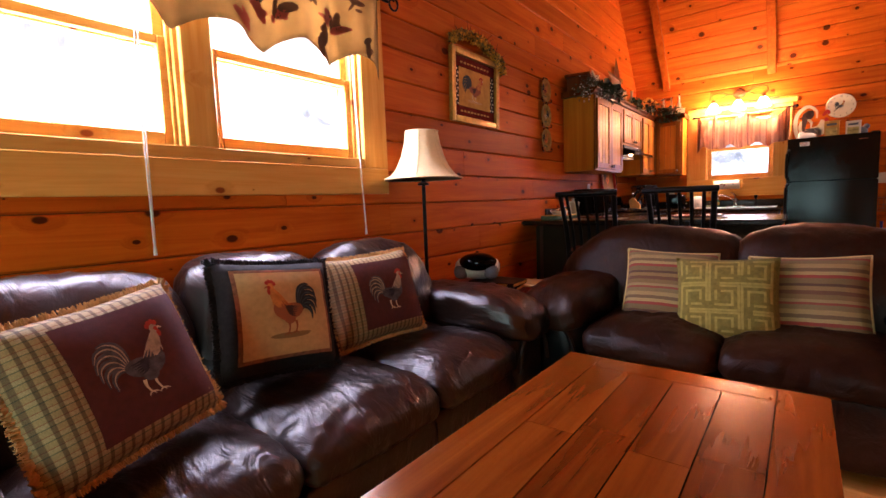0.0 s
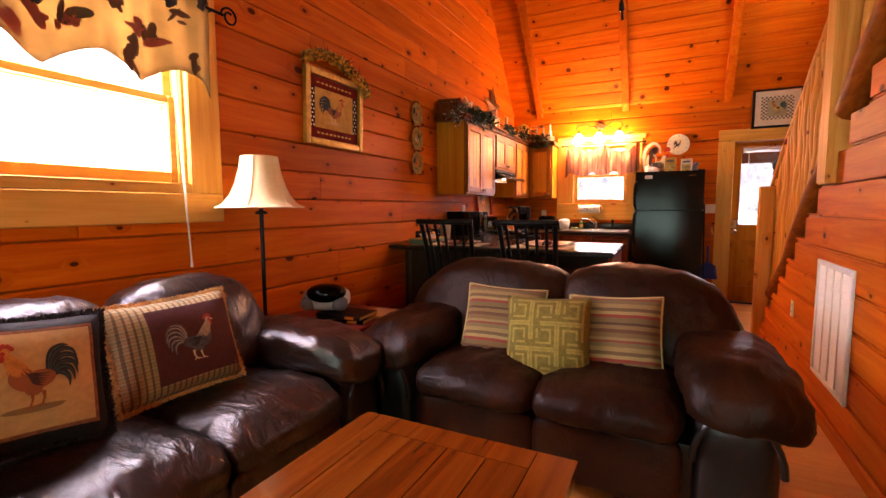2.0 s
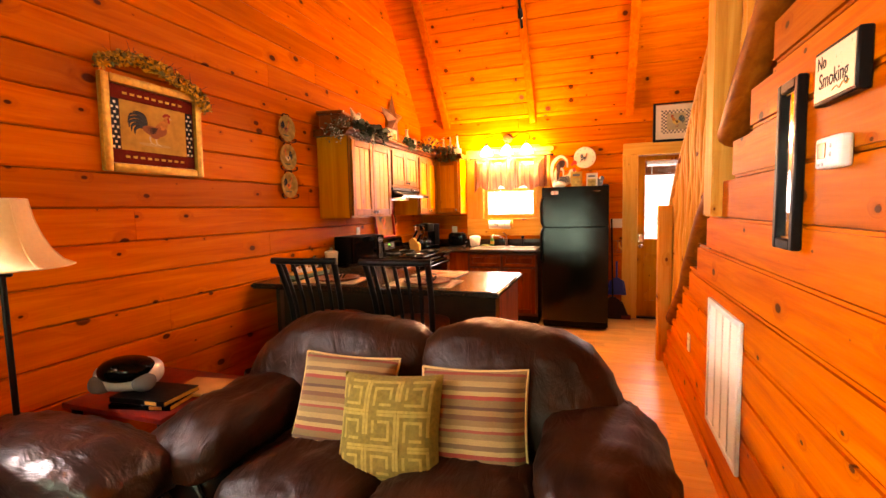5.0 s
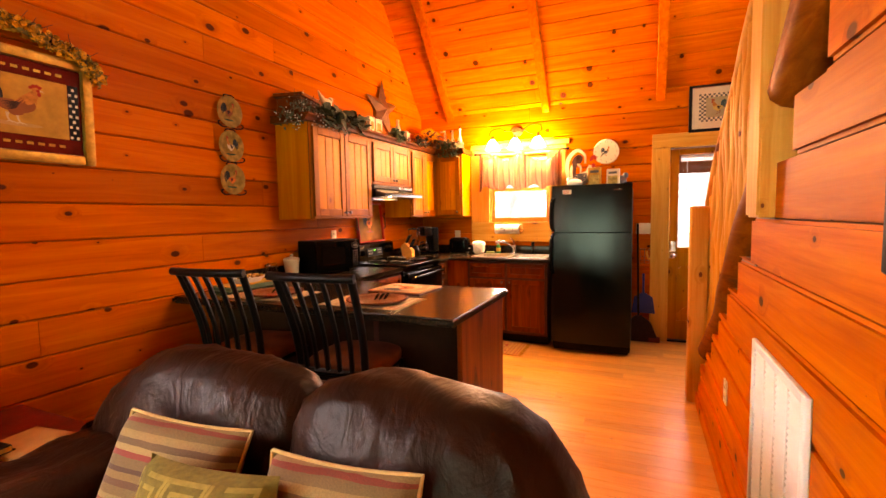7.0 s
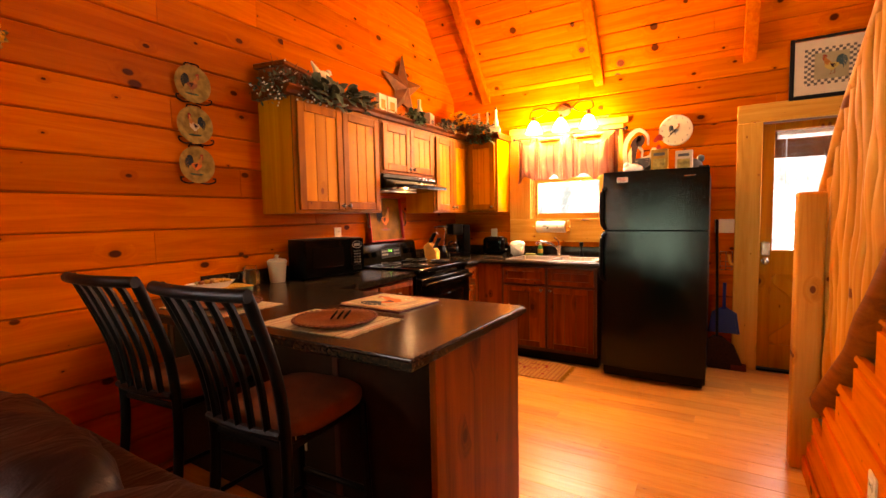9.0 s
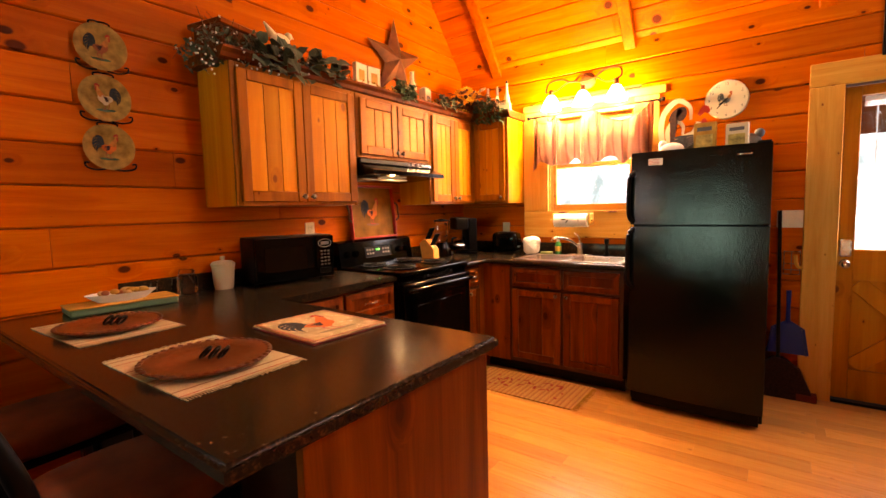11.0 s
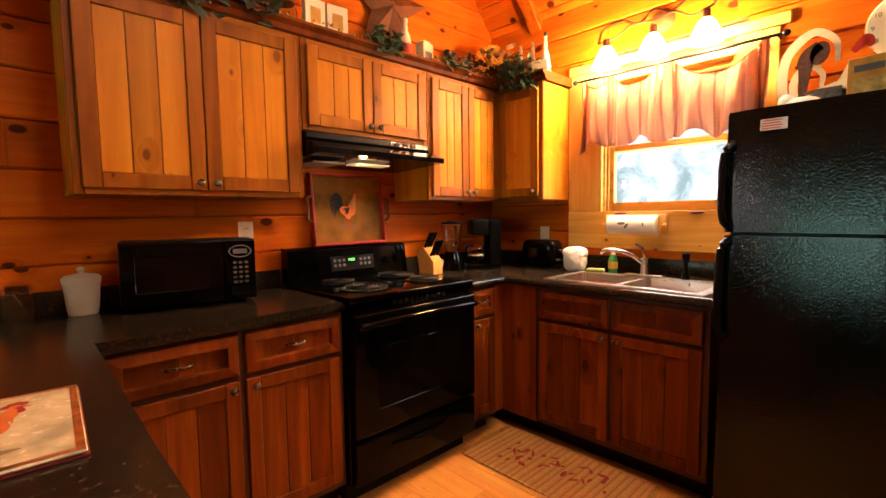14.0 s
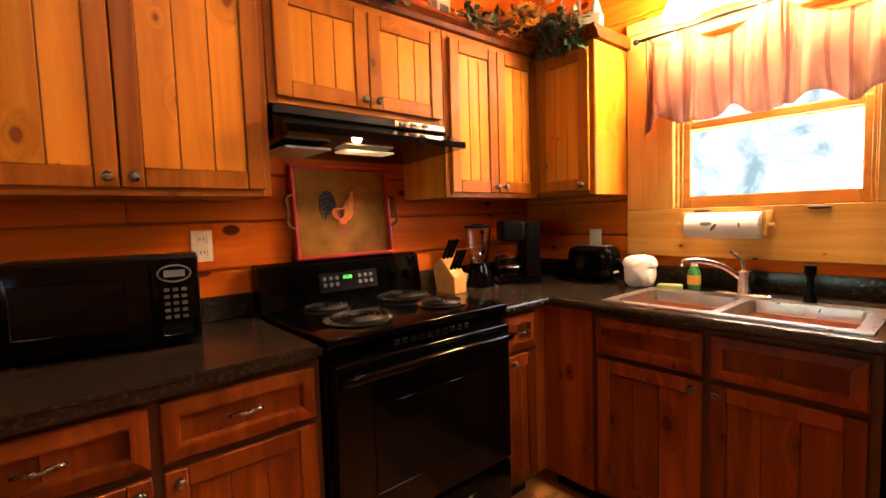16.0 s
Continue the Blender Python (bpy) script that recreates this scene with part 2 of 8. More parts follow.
def leather(name, col, hi, rough, gloss, fold):
    m, t, bs = nodes_of(name)
    v = coords(t)
    f = noisen(t, v, 3.2, 5, 0.6, 0.5)
    t.links.new(ramp(t, f, [(0.3, col), (0.75, hi)]), bs.inputs["Base Color"])
    g = noisen(t, v, 9, 5)
    sock(t, bs, "Roughness", mathn(t, "ADD", mathn(t, "MULTIPLY", g, 0.22), rough - 0.1))
    sock(t, bs, "Specular IOR Level", gloss)
    w = noisen(t, vmul(t, v, (6.5, 2.4, 4.2)), 1.6, 3, 0.55, 1.6)
    p = N(t, "ShaderNodeTexVoronoi")
    sock(t, p, "Vector", v)
    sock(t, p, "Scale", 240.0)
    crease = mathn(t, "ABSOLUTE", mathn(t, "SUBTRACT", noisen(t, vmul(t, v, (1.7, 0.75, 1.2)), 9, 3, 0.55, 1.3), 0.5))
    fine = mathn(t, "ABSOLUTE", mathn(t, "SUBTRACT", noisen(t, vmul(t, v, (1.3, 0.8, 1.0)), 26, 2, 0.5, 0.8), 0.5))
    h = mathn(t, "ADD", mathn(t, "MULTIPLY", w, 1.35), mathn(t, "MULTIPLY", mathn(t, "MINIMUM", crease, 0.08), 0.6))
    h = mathn(t, "ADD", h, mathn(t, "MULTIPLY", mathn(t, "MINIMUM", fine, 0.1), 0.1))
    bumpn(t, bs, mathn(t, "ADD", h, mathn(t, "MULTIPLY", p.outputs["Distance"], 0.04)), fold, 0.014)
    return m


# one leather, two copies: gloss and tone imitate window light on the sofa
LEATHER = leather("lit_brown_leather", (0.0035, 0.0012, 0.0007), (0.024, 0.0068, 0.0024), 0.33, 0.6, 0.6)
LEATHER_SHADED = leather("shaded_brown_leather", (0.005, 0.0015, 0.0007), (0.034, 0.0092, 0.0028), 0.44, 0.13, 0.45)
VINYL = plain("dark_vinyl", (0.006, 0.005, 0.005), 0.36, vary=0.3, bump=0.15)


def glass(name, tint=(1, 1, 1)):
    m, t, bs = nodes_of(name)
    sock(t, bs, "Base Color", (*tint, 1))
    sock(t, bs, "Roughness", 0.01)
    sock(t, bs, "Transmission Weight", 1.0)
    sock(t, bs, "IOR", 1.45)
    return m


GLASS = glass("clear_glass")


def pane_glass():
    m = bpy.data.materials.new("window_glass")
    m.use_nodes = True
    t = m.node_tree
    t.nodes.remove(t.nodes["Principled BSDF"])
    a, b, mx = N(t, "ShaderNodeBsdfTransparent"), N(t, "ShaderNodeBsdfGlossy"), N(t, "ShaderNodeMixShader")
    sock(t, b, "Roughness", 0.02)
    sock(t, mx, 0, 0.06)
    t.links.new(a.outputs[0], mx.inputs[1])
    t.links.new(b.outputs[0], mx.inputs[2])
    t.links.new(mx.outputs[0], t.nodes["Material Output"].inputs[0])
    return m


PANE = pane_glass()


def glow(name, col, power):
    m, t, bs = nodes_of(name)
    sock(t, bs, "Base Color", (*col, 1))
    sock(t, bs, "Emission Color", (*col, 1))
    sock(t, bs, "Emission Strength", power)
    return m


def outdoors(name, shift):
    """Pale, overexposed trees and sky beyond the windows."""
    m, t, bs = nodes_of(name)
    v = coords(t, False)
    f = noisen(t, v, 2.6, 8, 0.7, 0.6)
    g = noisen(t, v, 0.5, 2)
    col = ramp(t, mathn(t, "ADD", mathn(t, "MULTIPLY", f, 0.75), mathn(t, "MULTIPLY", g, 0.3)),
               [(0.36 + shift, (0.11 - shift * 0.6, 0.16 - shift * 0.6, 0.16 - shift * 0.5)), (0.46 + shift, (0.27 - shift, 0.33 - shift, 0.34 - shift * 0.8)), (0.56 + shift, (1, 1, 1))])
    sock(t, bs, "Base Color", (0.1, 0.1, 0.1, 1))
    t.links.new(col, bs.inputs["Emission Color"])
    sock(t, bs, "Emission Strength", 3.8)
    return m


OUTDOORS = outdoors("bright_foliage_backdrop", 0.0)
OUTDOORS_BACK = outdoors("leafy_backdrop", 0.07)
MIRROR = plain("mirror_glass", (0.9, 0.9, 0.88), 0.09, 1.0, vary=0.01)


def countertop():
    m, t, bs = nodes_of("dark_laminate")
    v = coords(t, False)
    f = noisen(t, v, 80, 5, 0.65)
    g = noisen(t, v, 7, 3)
    col = ramp(t, f, [(0.35, (0.004, 0.003, 0.0025)), (0.52, (0.012, 0.008, 0.005)), (0.6, (0.04, 0.018, 0.008)), (0.7, (0.085, 0.044, 0.02))])
    col = mixc(t, mathn(t, "MULTIPLY", g, 0.5), col, (0.02, 0.018, 0.013))
    t.links.new(col, bs.inputs["Base Color"])
    sock(t, bs, "Roughness", mathn(t, "ADD", mathn(t, "MULTIPLY", f, 0.14), 0.13))
    sock(t, bs, "Specular IOR Level", 0.2)
    bumpn(t, bs, f, 0.04, 0.002)
    return m


COUNTER = countertop()


def fridge_paint():
    m, t, bs = nodes_of("pebbled_black_enamel")
    v = coords(t, False)
    f = noisen(t, v, 110, 3)
    sock(t, bs, "Base Color", (0.0015, 0.003, 0.0025, 1))
    sock(t, bs, "Roughness", 0.08)
    sock(t, bs, "Specular IOR Level", 0.22)
    bumpn(t, bs, f, 0.26, 0.003)
    return m


FRIDGE = fridge_paint()


def striped(name, stops, axis=1, period=1.0, weave=240.0):
    """Woven cloth with bands of colour across one axis."""
    m, t, bs = nodes_of(name)
    v = coords(t, False)
    s = N(t, "ShaderNodeSeparateXYZ")
    sock(t, s, 0, v)
    w = noisen(t, v, 14, 3)
    p = mathn(t, "ADD", mathn(t, "MULTIPLY", s.outputs[axis], period), mathn(t, "MULTIPLY", w, 0.03))
    fr = mathn(t, "FRACT", p, 0)
    n = N(t, "ShaderNodeValToRGB")
    n.color_ramp.interpolation = "CONSTANT"
    e = n.color_ramp.elements
    while len(e) < len(stops):
        e.new(0.5)
    for el, (q, c) in zip(e, stops):
        el.position, el.color = q, (*c, 1)
    sock(t, n, 0, fr)
    g = noisen(t, v, weave, 2)
    col = mixc(t, mathn(t, "MULTIPLY", g, 0.6), n.outputs[0], (0.03, 0.02, 0.01))
    t.links.new(col, bs.inputs["Base Color"])
    sock(t, bs, "Roughness", 0.9)
    bumpn(t, bs, g, 0.4, 0.004)
    return m


STRIPE = striped("striped_cloth", [(0.0, (0.184, 0.094, 0.024)), (0.1, (0.122, 0.040, 0.012)), (0.18, (0.233, 0.125, 0.033)), (0.27, (0.080, 0.027, 0.011)), (0.33, (0.159, 0.089, 0.024)),
                                  (0.45, (0.255, 0.025, 0.012)), (0.52, (0.340, 0.216, 0.072)), (0.6, (0.136, 0.072, 0.024)), (0.68, (0.306, 0.187, 0.060)), (0.78, (0.187, 0.115, 0.036)), (0.88, (0.238, 0.036, 0.015)), (0.93, (0.281, 0.173, 0.060))], 1, 5.0)
PLAID = striped("checked_cloth", [(0.0, (0.324, 0.211, 0.075)), (0.35, (0.144, 0.124, 0.045)), (0.45, (0.360, 0.248, 0.100)), (0.8, (0.259, 0.105, 0.030)), (0.88, (0.324, 0.211, 0.075))], 1, 40.0)
pt_ = PLAID.node_tree
across = N(pt_, "ShaderNodeSeparateXYZ")
sock(pt_, across, 0, coords(pt_, False))
line = mathn(pt_, "FRACT", mathn(pt_, "MULTIPLY", across.outputs[0], 46.0))
cross = ramp(pt_, line, [(0.0, (1, 1, 1)), (0.6, (1, 1, 1)), (0.66, (0.42, 0.36, 0.28)), (0.94, (0.42, 0.36, 0.28)), (1.0, (1, 1, 1))])
weft = pt_.nodes["Principled BSDF"].inputs["Base Color"]
pt_.links.new(mixc(pt_, 1.0, weft.links[0].from_socket, cross, "MULTIPLY"), weft)
CLOTH_MAROON = plain("maroon_cloth", (0.065, 0.014, 0.011), 0.85, vary=0.15, scale=60, bump=0.3)
CLOTH_TAN = plain("tan_tapestry", (0.42, 0.27, 0.1), 0.9, vary=0.12, scale=60, bump=0.3)
CLOTH_GREEN = plain("olive_chenille", (0.14, 0.1, 0.016), 0.95, vary=0.25, scale=60, bump=0.6)
CLOTH_GREEN_HI = plain("olive_raised_key", (0.25, 0.175, 0.035), 0.95, vary=0.2, scale=60, bump=0.6)
FRINGE_BLACK = plain("black_fringe", (0.008, 0.006, 0.005), 0.95, vary=0.5, scale=80)
FRINGE_TAN = plain("tan_fringe", (0.45, 0.26, 0.09), 0.95, vary=0.3, scale=80)
VALANCE = plain("tan_valance_cloth", (0.24, 0.15, 0.058), 0.9, vary=0.15, scale=8)
VALANCE_K = striped("striped_valance_cloth", [(0.0, (0.46, 0.21, 0.1)), (0.22, (0.3, 0.1, 0.05)), (0.3, (0.52, 0.27, 0.14)), (0.55, (0.2, 0.03, 0.02)), (0.61, (0.46, 0.22, 0.11)), (0.8, (0.33, 0.13, 0.065)), (0.86, (0.54, 0.3, 0.16))], 0, 5.3)
vt = VALANCE_K.node_tree
through_cloth, both = vt.nodes.new("ShaderNodeBsdfTranslucent"), vt.nodes.new("ShaderNodeMixShader")
through_cloth.inputs[0].default_value = (0.5, 0.2, 0.11, 1)
both.inputs[0].default_value = 0.2
vt.links.new(vt.nodes["Principled BSDF"].outputs[0], both.inputs[1])
vt.links.new(through_cloth.outputs[0], both.inputs[2])
vt.links.new(both.outputs[0], vt.nodes["Material Output"].inputs[0])
SUEDE = plain("brown_suede", (0.16, 0.055, 0.022), 0.8, vary=0.45, scale=7)
RAGRUG = striped("rag_rug_cloth", [(0.0, (0.62, 0.26, 0.055)), (0.15, (0.46, 0.16, 0.03)), (0.25, (0.66, 0.31, 0.07)), (0.55, (0.5, 0.19, 0.04)), (0.7, (0.68, 0.33, 0.08))], 0, 14.0, 90.0)
PLACEMAT = striped("woven_mat", [(0.0, (0.6, 0.46, 0.24)), (0.4, (0.3, 0.14, 0.05)), (0.46, (0.62, 0.48, 0.26)), (0.7, (0.45, 0.12, 0.05)), (0.75, (0.58, 0.43, 0.22))], 0, 8.0)
WICKER = plain("brown_charger", (0.13, 0.036, 0.009), 0.35, vary=0.4, scale=50, bump=0.5)
BODYTAN, BODYRED, TAILDARK, COMB = plain("motif_russet", (0.24, 0.075, 0.025), 0.85), plain("motif_cream", (0.5, 0.4, 0.24), 0.85), plain("motif_dark", (0.018, 0.018, 0.02), 0.85), plain("motif_red", (0.32, 0.03, 0.015), 0.85)
ORANGE = plain("motif_orange", (0.6, 0.14, 0.02), 0.8)

# ---- builders ----


def bm_new():
    return bmesh.new()


def finish(name, bm, mat, smooth=40):
    me = bpy.data.meshes.new(name)
    bmesh.ops.recalc_face_normals(bm, faces=bm.faces)
    bm.to_mesh(me)
    bm.free()
    if smooth:
        me.polygons.foreach_set("use_smooth", [True] * len(me.polygons))
        me.set_sharp_from_angle(angle=radians(smooth))
    me.materials.append(mat)
    return me


def part(name, bm, mat, parent=None, label="", smooth=40, m=None):
    ob = new(name, finish(name, bm, mat, smooth))
    if parent:
        ob.parent = parent
    if m:
        ob.matrix_basis = m
    if label:
        tagged(ob, label)
    return ob


def thing(name, m, label, category, group="", kind=""):
    ob = new(name)
    ob.empty_display_size = 0.05
    ob.matrix_basis = m
    return tagged(ob, label, category, group, kind)


def single(name, bm, mat, label, category, m=None, group="", kind="", smooth=40):
    ob = part(name, bm, mat, None, "", smooth, m)
    return tagged(ob, label, category, group, kind)


def box(bm, x0, x1, y0, y1, z0, z1, bev=0.0, seg=1, m=None):
    g = bmesh.ops.create_cube(bm, size=1.0)["verts"]
    mm = Matrix.Translation(((x0 + x1) / 2, (y0 + y1) / 2, (z0 + z1) / 2)) @ Matrix.Diagonal((abs(x1 - x0), abs(y1 - y0), abs(z1 - z0), 1))
    bmesh.ops.transform(bm, matrix=(m @ mm) if m else mm, verts=g)
    if bev:
        es = list({e for v in g for e in v.link_edges})
        bmesh.ops.bevel(bm, geom=es, offset=bev, segments=seg, affect="EDGES", profile=0.6)
    return bm


def boxm(x0, x1, y0, y1, z0, z1, bev=0.0, seg=1, m=None):
    return box(bm_new(), x0, x1, y0, y1, z0, z1, bev, seg, m)


def cyl(bm, p0, p1, r0, r1=None, seg=16, caps=True):
    r1 = r0 if r1 is None else r1
    p0, p1 = Vector(p0), Vector(p1)
    d = p1 - p0
    q = d.to_track_quat("Z", "Y").to_matrix().to_4x4()
    m = Matrix.Translation((p0 + p1) / 2) @ q
    bmesh.ops.create_cone(bm, cap_ends=caps, segments=seg, radius1=max(r0, 1e-4), radius2=max(r1, 1e-4), depth=d.length, matrix=m)
    return bm


def ball(bm, c, r, u=16, v=10):
    r = r if isinstance(r, (tuple, list)) else (r, r, r)
    bmesh.ops.create_uvsphere(bm, u_segments=u, v_segments=v, radius=1.0, matrix=Matrix.Translation(c) @ Matrix.Diagonal((*r, 1)))
    return bm


def lathe(bm, prof, c=(0, 0, 0), seg=24, sx=1.0, sy=1.0):
    rings = []
    for r, z in prof:
        rings.append([bm.verts.new((c[0] + sx * r * math.cos(2 * math.pi * i / seg), c[1] + sy * r * math.sin(2 * math.pi * i / seg), c[2] + z)) for i in range(seg)])
    for a, b in zip(rings, rings[1:]):
        for i in range(seg):
            j = (i + 1) % seg
            bm.faces.new((a[i], a[j], b[j], b[i]))
    for ring, r in ((rings[0], prof[0][0]), (rings[-1], prof[-1][0])):
        if r > 0.0005:
            bm.faces.new(ring)
    bmesh.ops.remove_doubles(bm, verts=bm.verts, dist=1e-5)
    return bm


def tube(bm, pts, r, seg=8, taper=None):
    pts = [Vector(p) for p in pts]
    rings = []
    n = len(pts)
    up = Vector((0.13, 0.21, 0.97))
    for i, p in enumerate(pts):
        d = (pts[min(i + 1, n - 1)] - pts[max(i - 1, 0)]).normalized()
        a = d.cross(up)
        if a.length < 0.05:
            a = d.cross(Vector((1, 0, 0)))
        a.normalize()
        b = d.cross(a)
        rr = r * (taper[i] if taper else 1.0)
        rings.append([bm.verts.new(p + rr * (math.cos(2 * math.pi * k / seg) * a + math.sin(2 * math.pi * k / seg) * b)) for k in range(seg)])
    for a, b in zip(rings, rings[1:]):
        for i in range(seg):
            j = (i + 1) % seg
            bm.faces.new((a[i], a[j], b[j], b[i]))
    bm.faces.new(rings[0])
    bm.faces.new(rings[-1])
    return bm


def prism(bm, poly, axis, a, b):
    """A flat outline drawn out along an axis from a to b; the outline's coordinates are the two other axes in order."""
    def at(p, w):
        q = list(p)
        q.insert(axis, w)
        return bm.verts.new(q)
    lo, hi = [at(p, a) for p in poly], [at(p, b) for p in poly]
    bm.faces.new(lo)
    bm.faces.new(list(reversed(hi)))
    for i in range(len(poly)):
        j = (i + 1) % len(poly)
        bm.faces.new((lo[i], lo[j], hi[j], hi[i]))
    return bm


def curve_pts(ctrl, n=24):
    """A smooth line through control points."""
    c = [Vector(p) for p in ctrl]
    c = [2 * c[0] - c[1]] + c + [2 * c[-1] - c[-2]]
    out = []
    k = len(c) - 3
    for i in range(n + 1):
        u = i / n * k
        s = min(int(u), k - 1)
        f = u - s
        p0, p1, p2, p3 = c[s:s + 4]
        out.append(0.5 * (2 * p1 + (p2 - p0) * f + (2 * p0 - 5 * p1 + 4 * p2 - p3) * f * f + (3 * p1 - p0 - 3 * p2 + p3) * f ** 3))
    return out


def soft_block(bm, c, half, k=4.0, n=14, wrinkle=0.0, freq=6.0, seed=0.0, shape=None, kxy=None, swap=False):
    """A stuffed block: a cube rounded towards a ball, creased by noise."""
    verts = {}
    kxy = kxy or k

    def vert(p):
        key = tuple(round(x, 4) for x in p)
        if key not in verts:
            q = Vector(p)
            s = ((abs(q.x) ** kxy + abs(q.y) ** kxy) ** (k / kxy) + abs(q.z) ** k) ** (1 / k)
            q = q / s
            w = Vector((q.x * half[0], q.y * half[1], q.z * half[2]))
            nn = q.normalized()
            if swap:
                w, nn = Vector((w.x, w.z, w.y)), Vector((nn.x, nn.z, nn.y))
            if shape:
                w = shape(w)
            if wrinkle:
                a = noise.noise(Vector((w.x * freq + seed, w.y * freq, w.z * freq)))
                b = 1 - abs(noise.noise(Vector((w.x * freq * 2.2 + seed + 9, w.y * freq * 2.2, w.z * freq * 1.3)))) * 2
                w = w + nn * (wrinkle * (a + 0.5 * max(b, 0) ** 3))
            verts[key] = bm.verts.new(w + Vector(c))
        return verts[key]
    g = [-1 + 2 * i / n for i in range(n + 1)]
    for ax in range(3):
        for s in (-1, 1):
            for i in range(n):
                for j in range(n):
                    quad = []
                    for a, b in ((g[i], g[j]), (g[i + 1], g[j]), (g[i + 1], g[j + 1]), (g[i], g[j + 1])):
                        p = [a, b]
                        p.insert(ax, s)
                        quad.append(vert(p))
                    bm.faces.new(quad)
    return bm

# ---- structure ----
ROW = 0.1815


def row_edges(base, top):
    z = base
    out = []
    while z < top:
        out.append((max(z, 0.0), min(z + ROW, top)))
        z += ROW
    return [r for r in out if r[1] - r[0] > 0.02]


board_cache = {}


def board_mesh(length, width, thick, lo=0.007):
    key = (round(length, 3), round(width, 3), thick)
    if key not in board_cache:
        g, h = 0.002, lo
        bm = bm_new()
        prof = [(0, g), (-thick + h, g), (-thick, g + h), (-thick, width - g - h), (-thick + h, width - g), (0, width - g)]
        prism(bm, prof, 0, 0.001, length - 0.001)
        board_cache[key] = finish("board", bm, PINE, 0)
    return board_cache[key]


def boards(parent, m, rows, spans, seed, thick=0.022):
    """Boards laid on a wall: m takes local x along the wall, -y into the room and z up. spans(z0, z1) gives the stretches to cover."""
    rng = random.Random(seed)
    for z0, z1 in rows:
        for a, b in spans(z0, z1):
            x = a
            first = True
            while x < b - 0.02:
                ln = rng.uniform(0.8, 1.6) if first and rng.random() < 0.5 else rng.uniform(1.8, 3.6)
                first = False
                e = b if b - (x + ln) < 0.5 else x + ln
                ob = new("board", board_mesh(e - x, z1 - z0, thick))
                ob.parent = parent
                ob.matrix_basis = m @ Matrix.Translation((x, 0, z0))
                x = e


def roof_z(y):
    return EAVE + SLOPE * (B - y)


def panel_wall(name, rects, axis, a, b):
    bm = bm_new()
    for u0, u1, z0, z1 in rects:
        if axis == 0:
            box(bm, a, b, u0, u1, z0, z1)
        else:
            box(bm, u0, u1, a, b, z0, z1)
    return tagged(part(name, bm, BACKING, None, "", 0), kind="structure", label="log cabin wall faced with orange pine boards", category="wall")


def around(u0, u1, z0, z1, holes, top):
    """Rectangles that cover a wall but for its holes (one row of holes, left to right)."""
    out, u = [], u0
    for h0, h1, k0, k1 in holes:
        out.append((u, h0, z0, top))
        if k0 > z0:
            out.append((h0, h1, z0, k0))
        out.append((h0, h1, k1, top))
        u = h1
    out.append((u, u1, z0, top))
    return out


# openings: along the wall from, to, height from, to
WIN1, WIN2 = (1.62, 2.46, 1.31, 2.36), (2.54, 3.38, 1.31, 2.36)
KWIN = (-0.56, 0.205, 1.24, 2.1)
DOOR = (1.4, 2.22, 0.0, 2.02)
FWIN, FWIN2 = (-1.35, -0.55, 0.65, 1.8), (0.1, 0.9, 0.65, 1.8)
SWIN = (6.5, 7.3, 2.95, 3.55)
TH = 0.16

wall_west = panel_wall("wall_west", around(F - TH, B + TH, -0.02, 0, [WIN1, WIN2], EAVE), 0, W - TH, W)
bm = bm_new()
prism(bm, [(LOFT_Y - 0.3, EAVE), (B + 0.2, EAVE), (B, EAVE), (LOFT_Y - 0.3, roof_z(LOFT_Y - 0.3))], 0, W - TH, W)
part("gable", bm, BACKING, wall_west, "gable end under the steep roof", 0)
wall_north = panel_wall("wall_north", around(W, X2, -0.02, 0, [KWIN, DOOR], EAVE), 1, B, B + TH)
wall_front = panel_wall("wall_south", around(W, X2, -0.02, 0, [FWIN, FWIN2], LOFT_Z), 1, F - TH, F)
wall_east = panel_wall("wall_east", around(F - TH, B + TH, -0.02, 0, [SWIN], 8.0), 0, X2, X2 + TH)


def west_spans(z0, z1):
    end = B if z0 < EAVE else B - (z0 - EAVE) / SLOPE
    cuts = [(F, end)]
    for h0, h1, k0, k1 in (WIN1, WIN2):
        if z1 > k0 and z0 < k1:
            cuts = [p for a, b in cuts for p in ((a, min(b, h0 - 0.02)), (max(a, h1 + 0.02), b)) if p[1] - p[0] > 0.05]
    return cuts


def north_spans(z0, z1):
    cuts = [(W, X2)]
    for h0, h1, k0, k1 in (KWIN, DOOR):
        if z1 > k0 and z0 < k1:
            cuts = [p for a, b in cuts for p in ((a, min(b, h0 - 0.02)), (max(a, h1 + 0.02), b)) if p[1] - p[0] > 0.05]
    return cuts


# local x along +y, local -y into the room (+x)
boards(wall_west, Matrix.Translation((W, 0, 0)) @ pose(0, 0, 0, 0, 0, 90), row_edges(0.913 - ROW * 6, 4.9), west_spans, 3)
boards(wall_north, Matrix.Translation((0, B, 0)), row_edges(0.913 - ROW * 6 + 0.05, EAVE + 0.1), north_spans, 5)

# stair wall with its stepped top
RISE, RUN, NOSE1 = 0.17, 0.24, 7.06


def tread(k):
    return RISE * k - 0.015, NOSE1 - RUN * (k - 1)


wall_stair = thing("wall_stair", pose(0, 0, 0), "stepped pine wall under the open staircase", "wall", kind="structure")


def stair_top(y):
    if y > NOSE1:
        return 0
    return tread(int((NOSE1 - y) / RUN) + 1)[0]


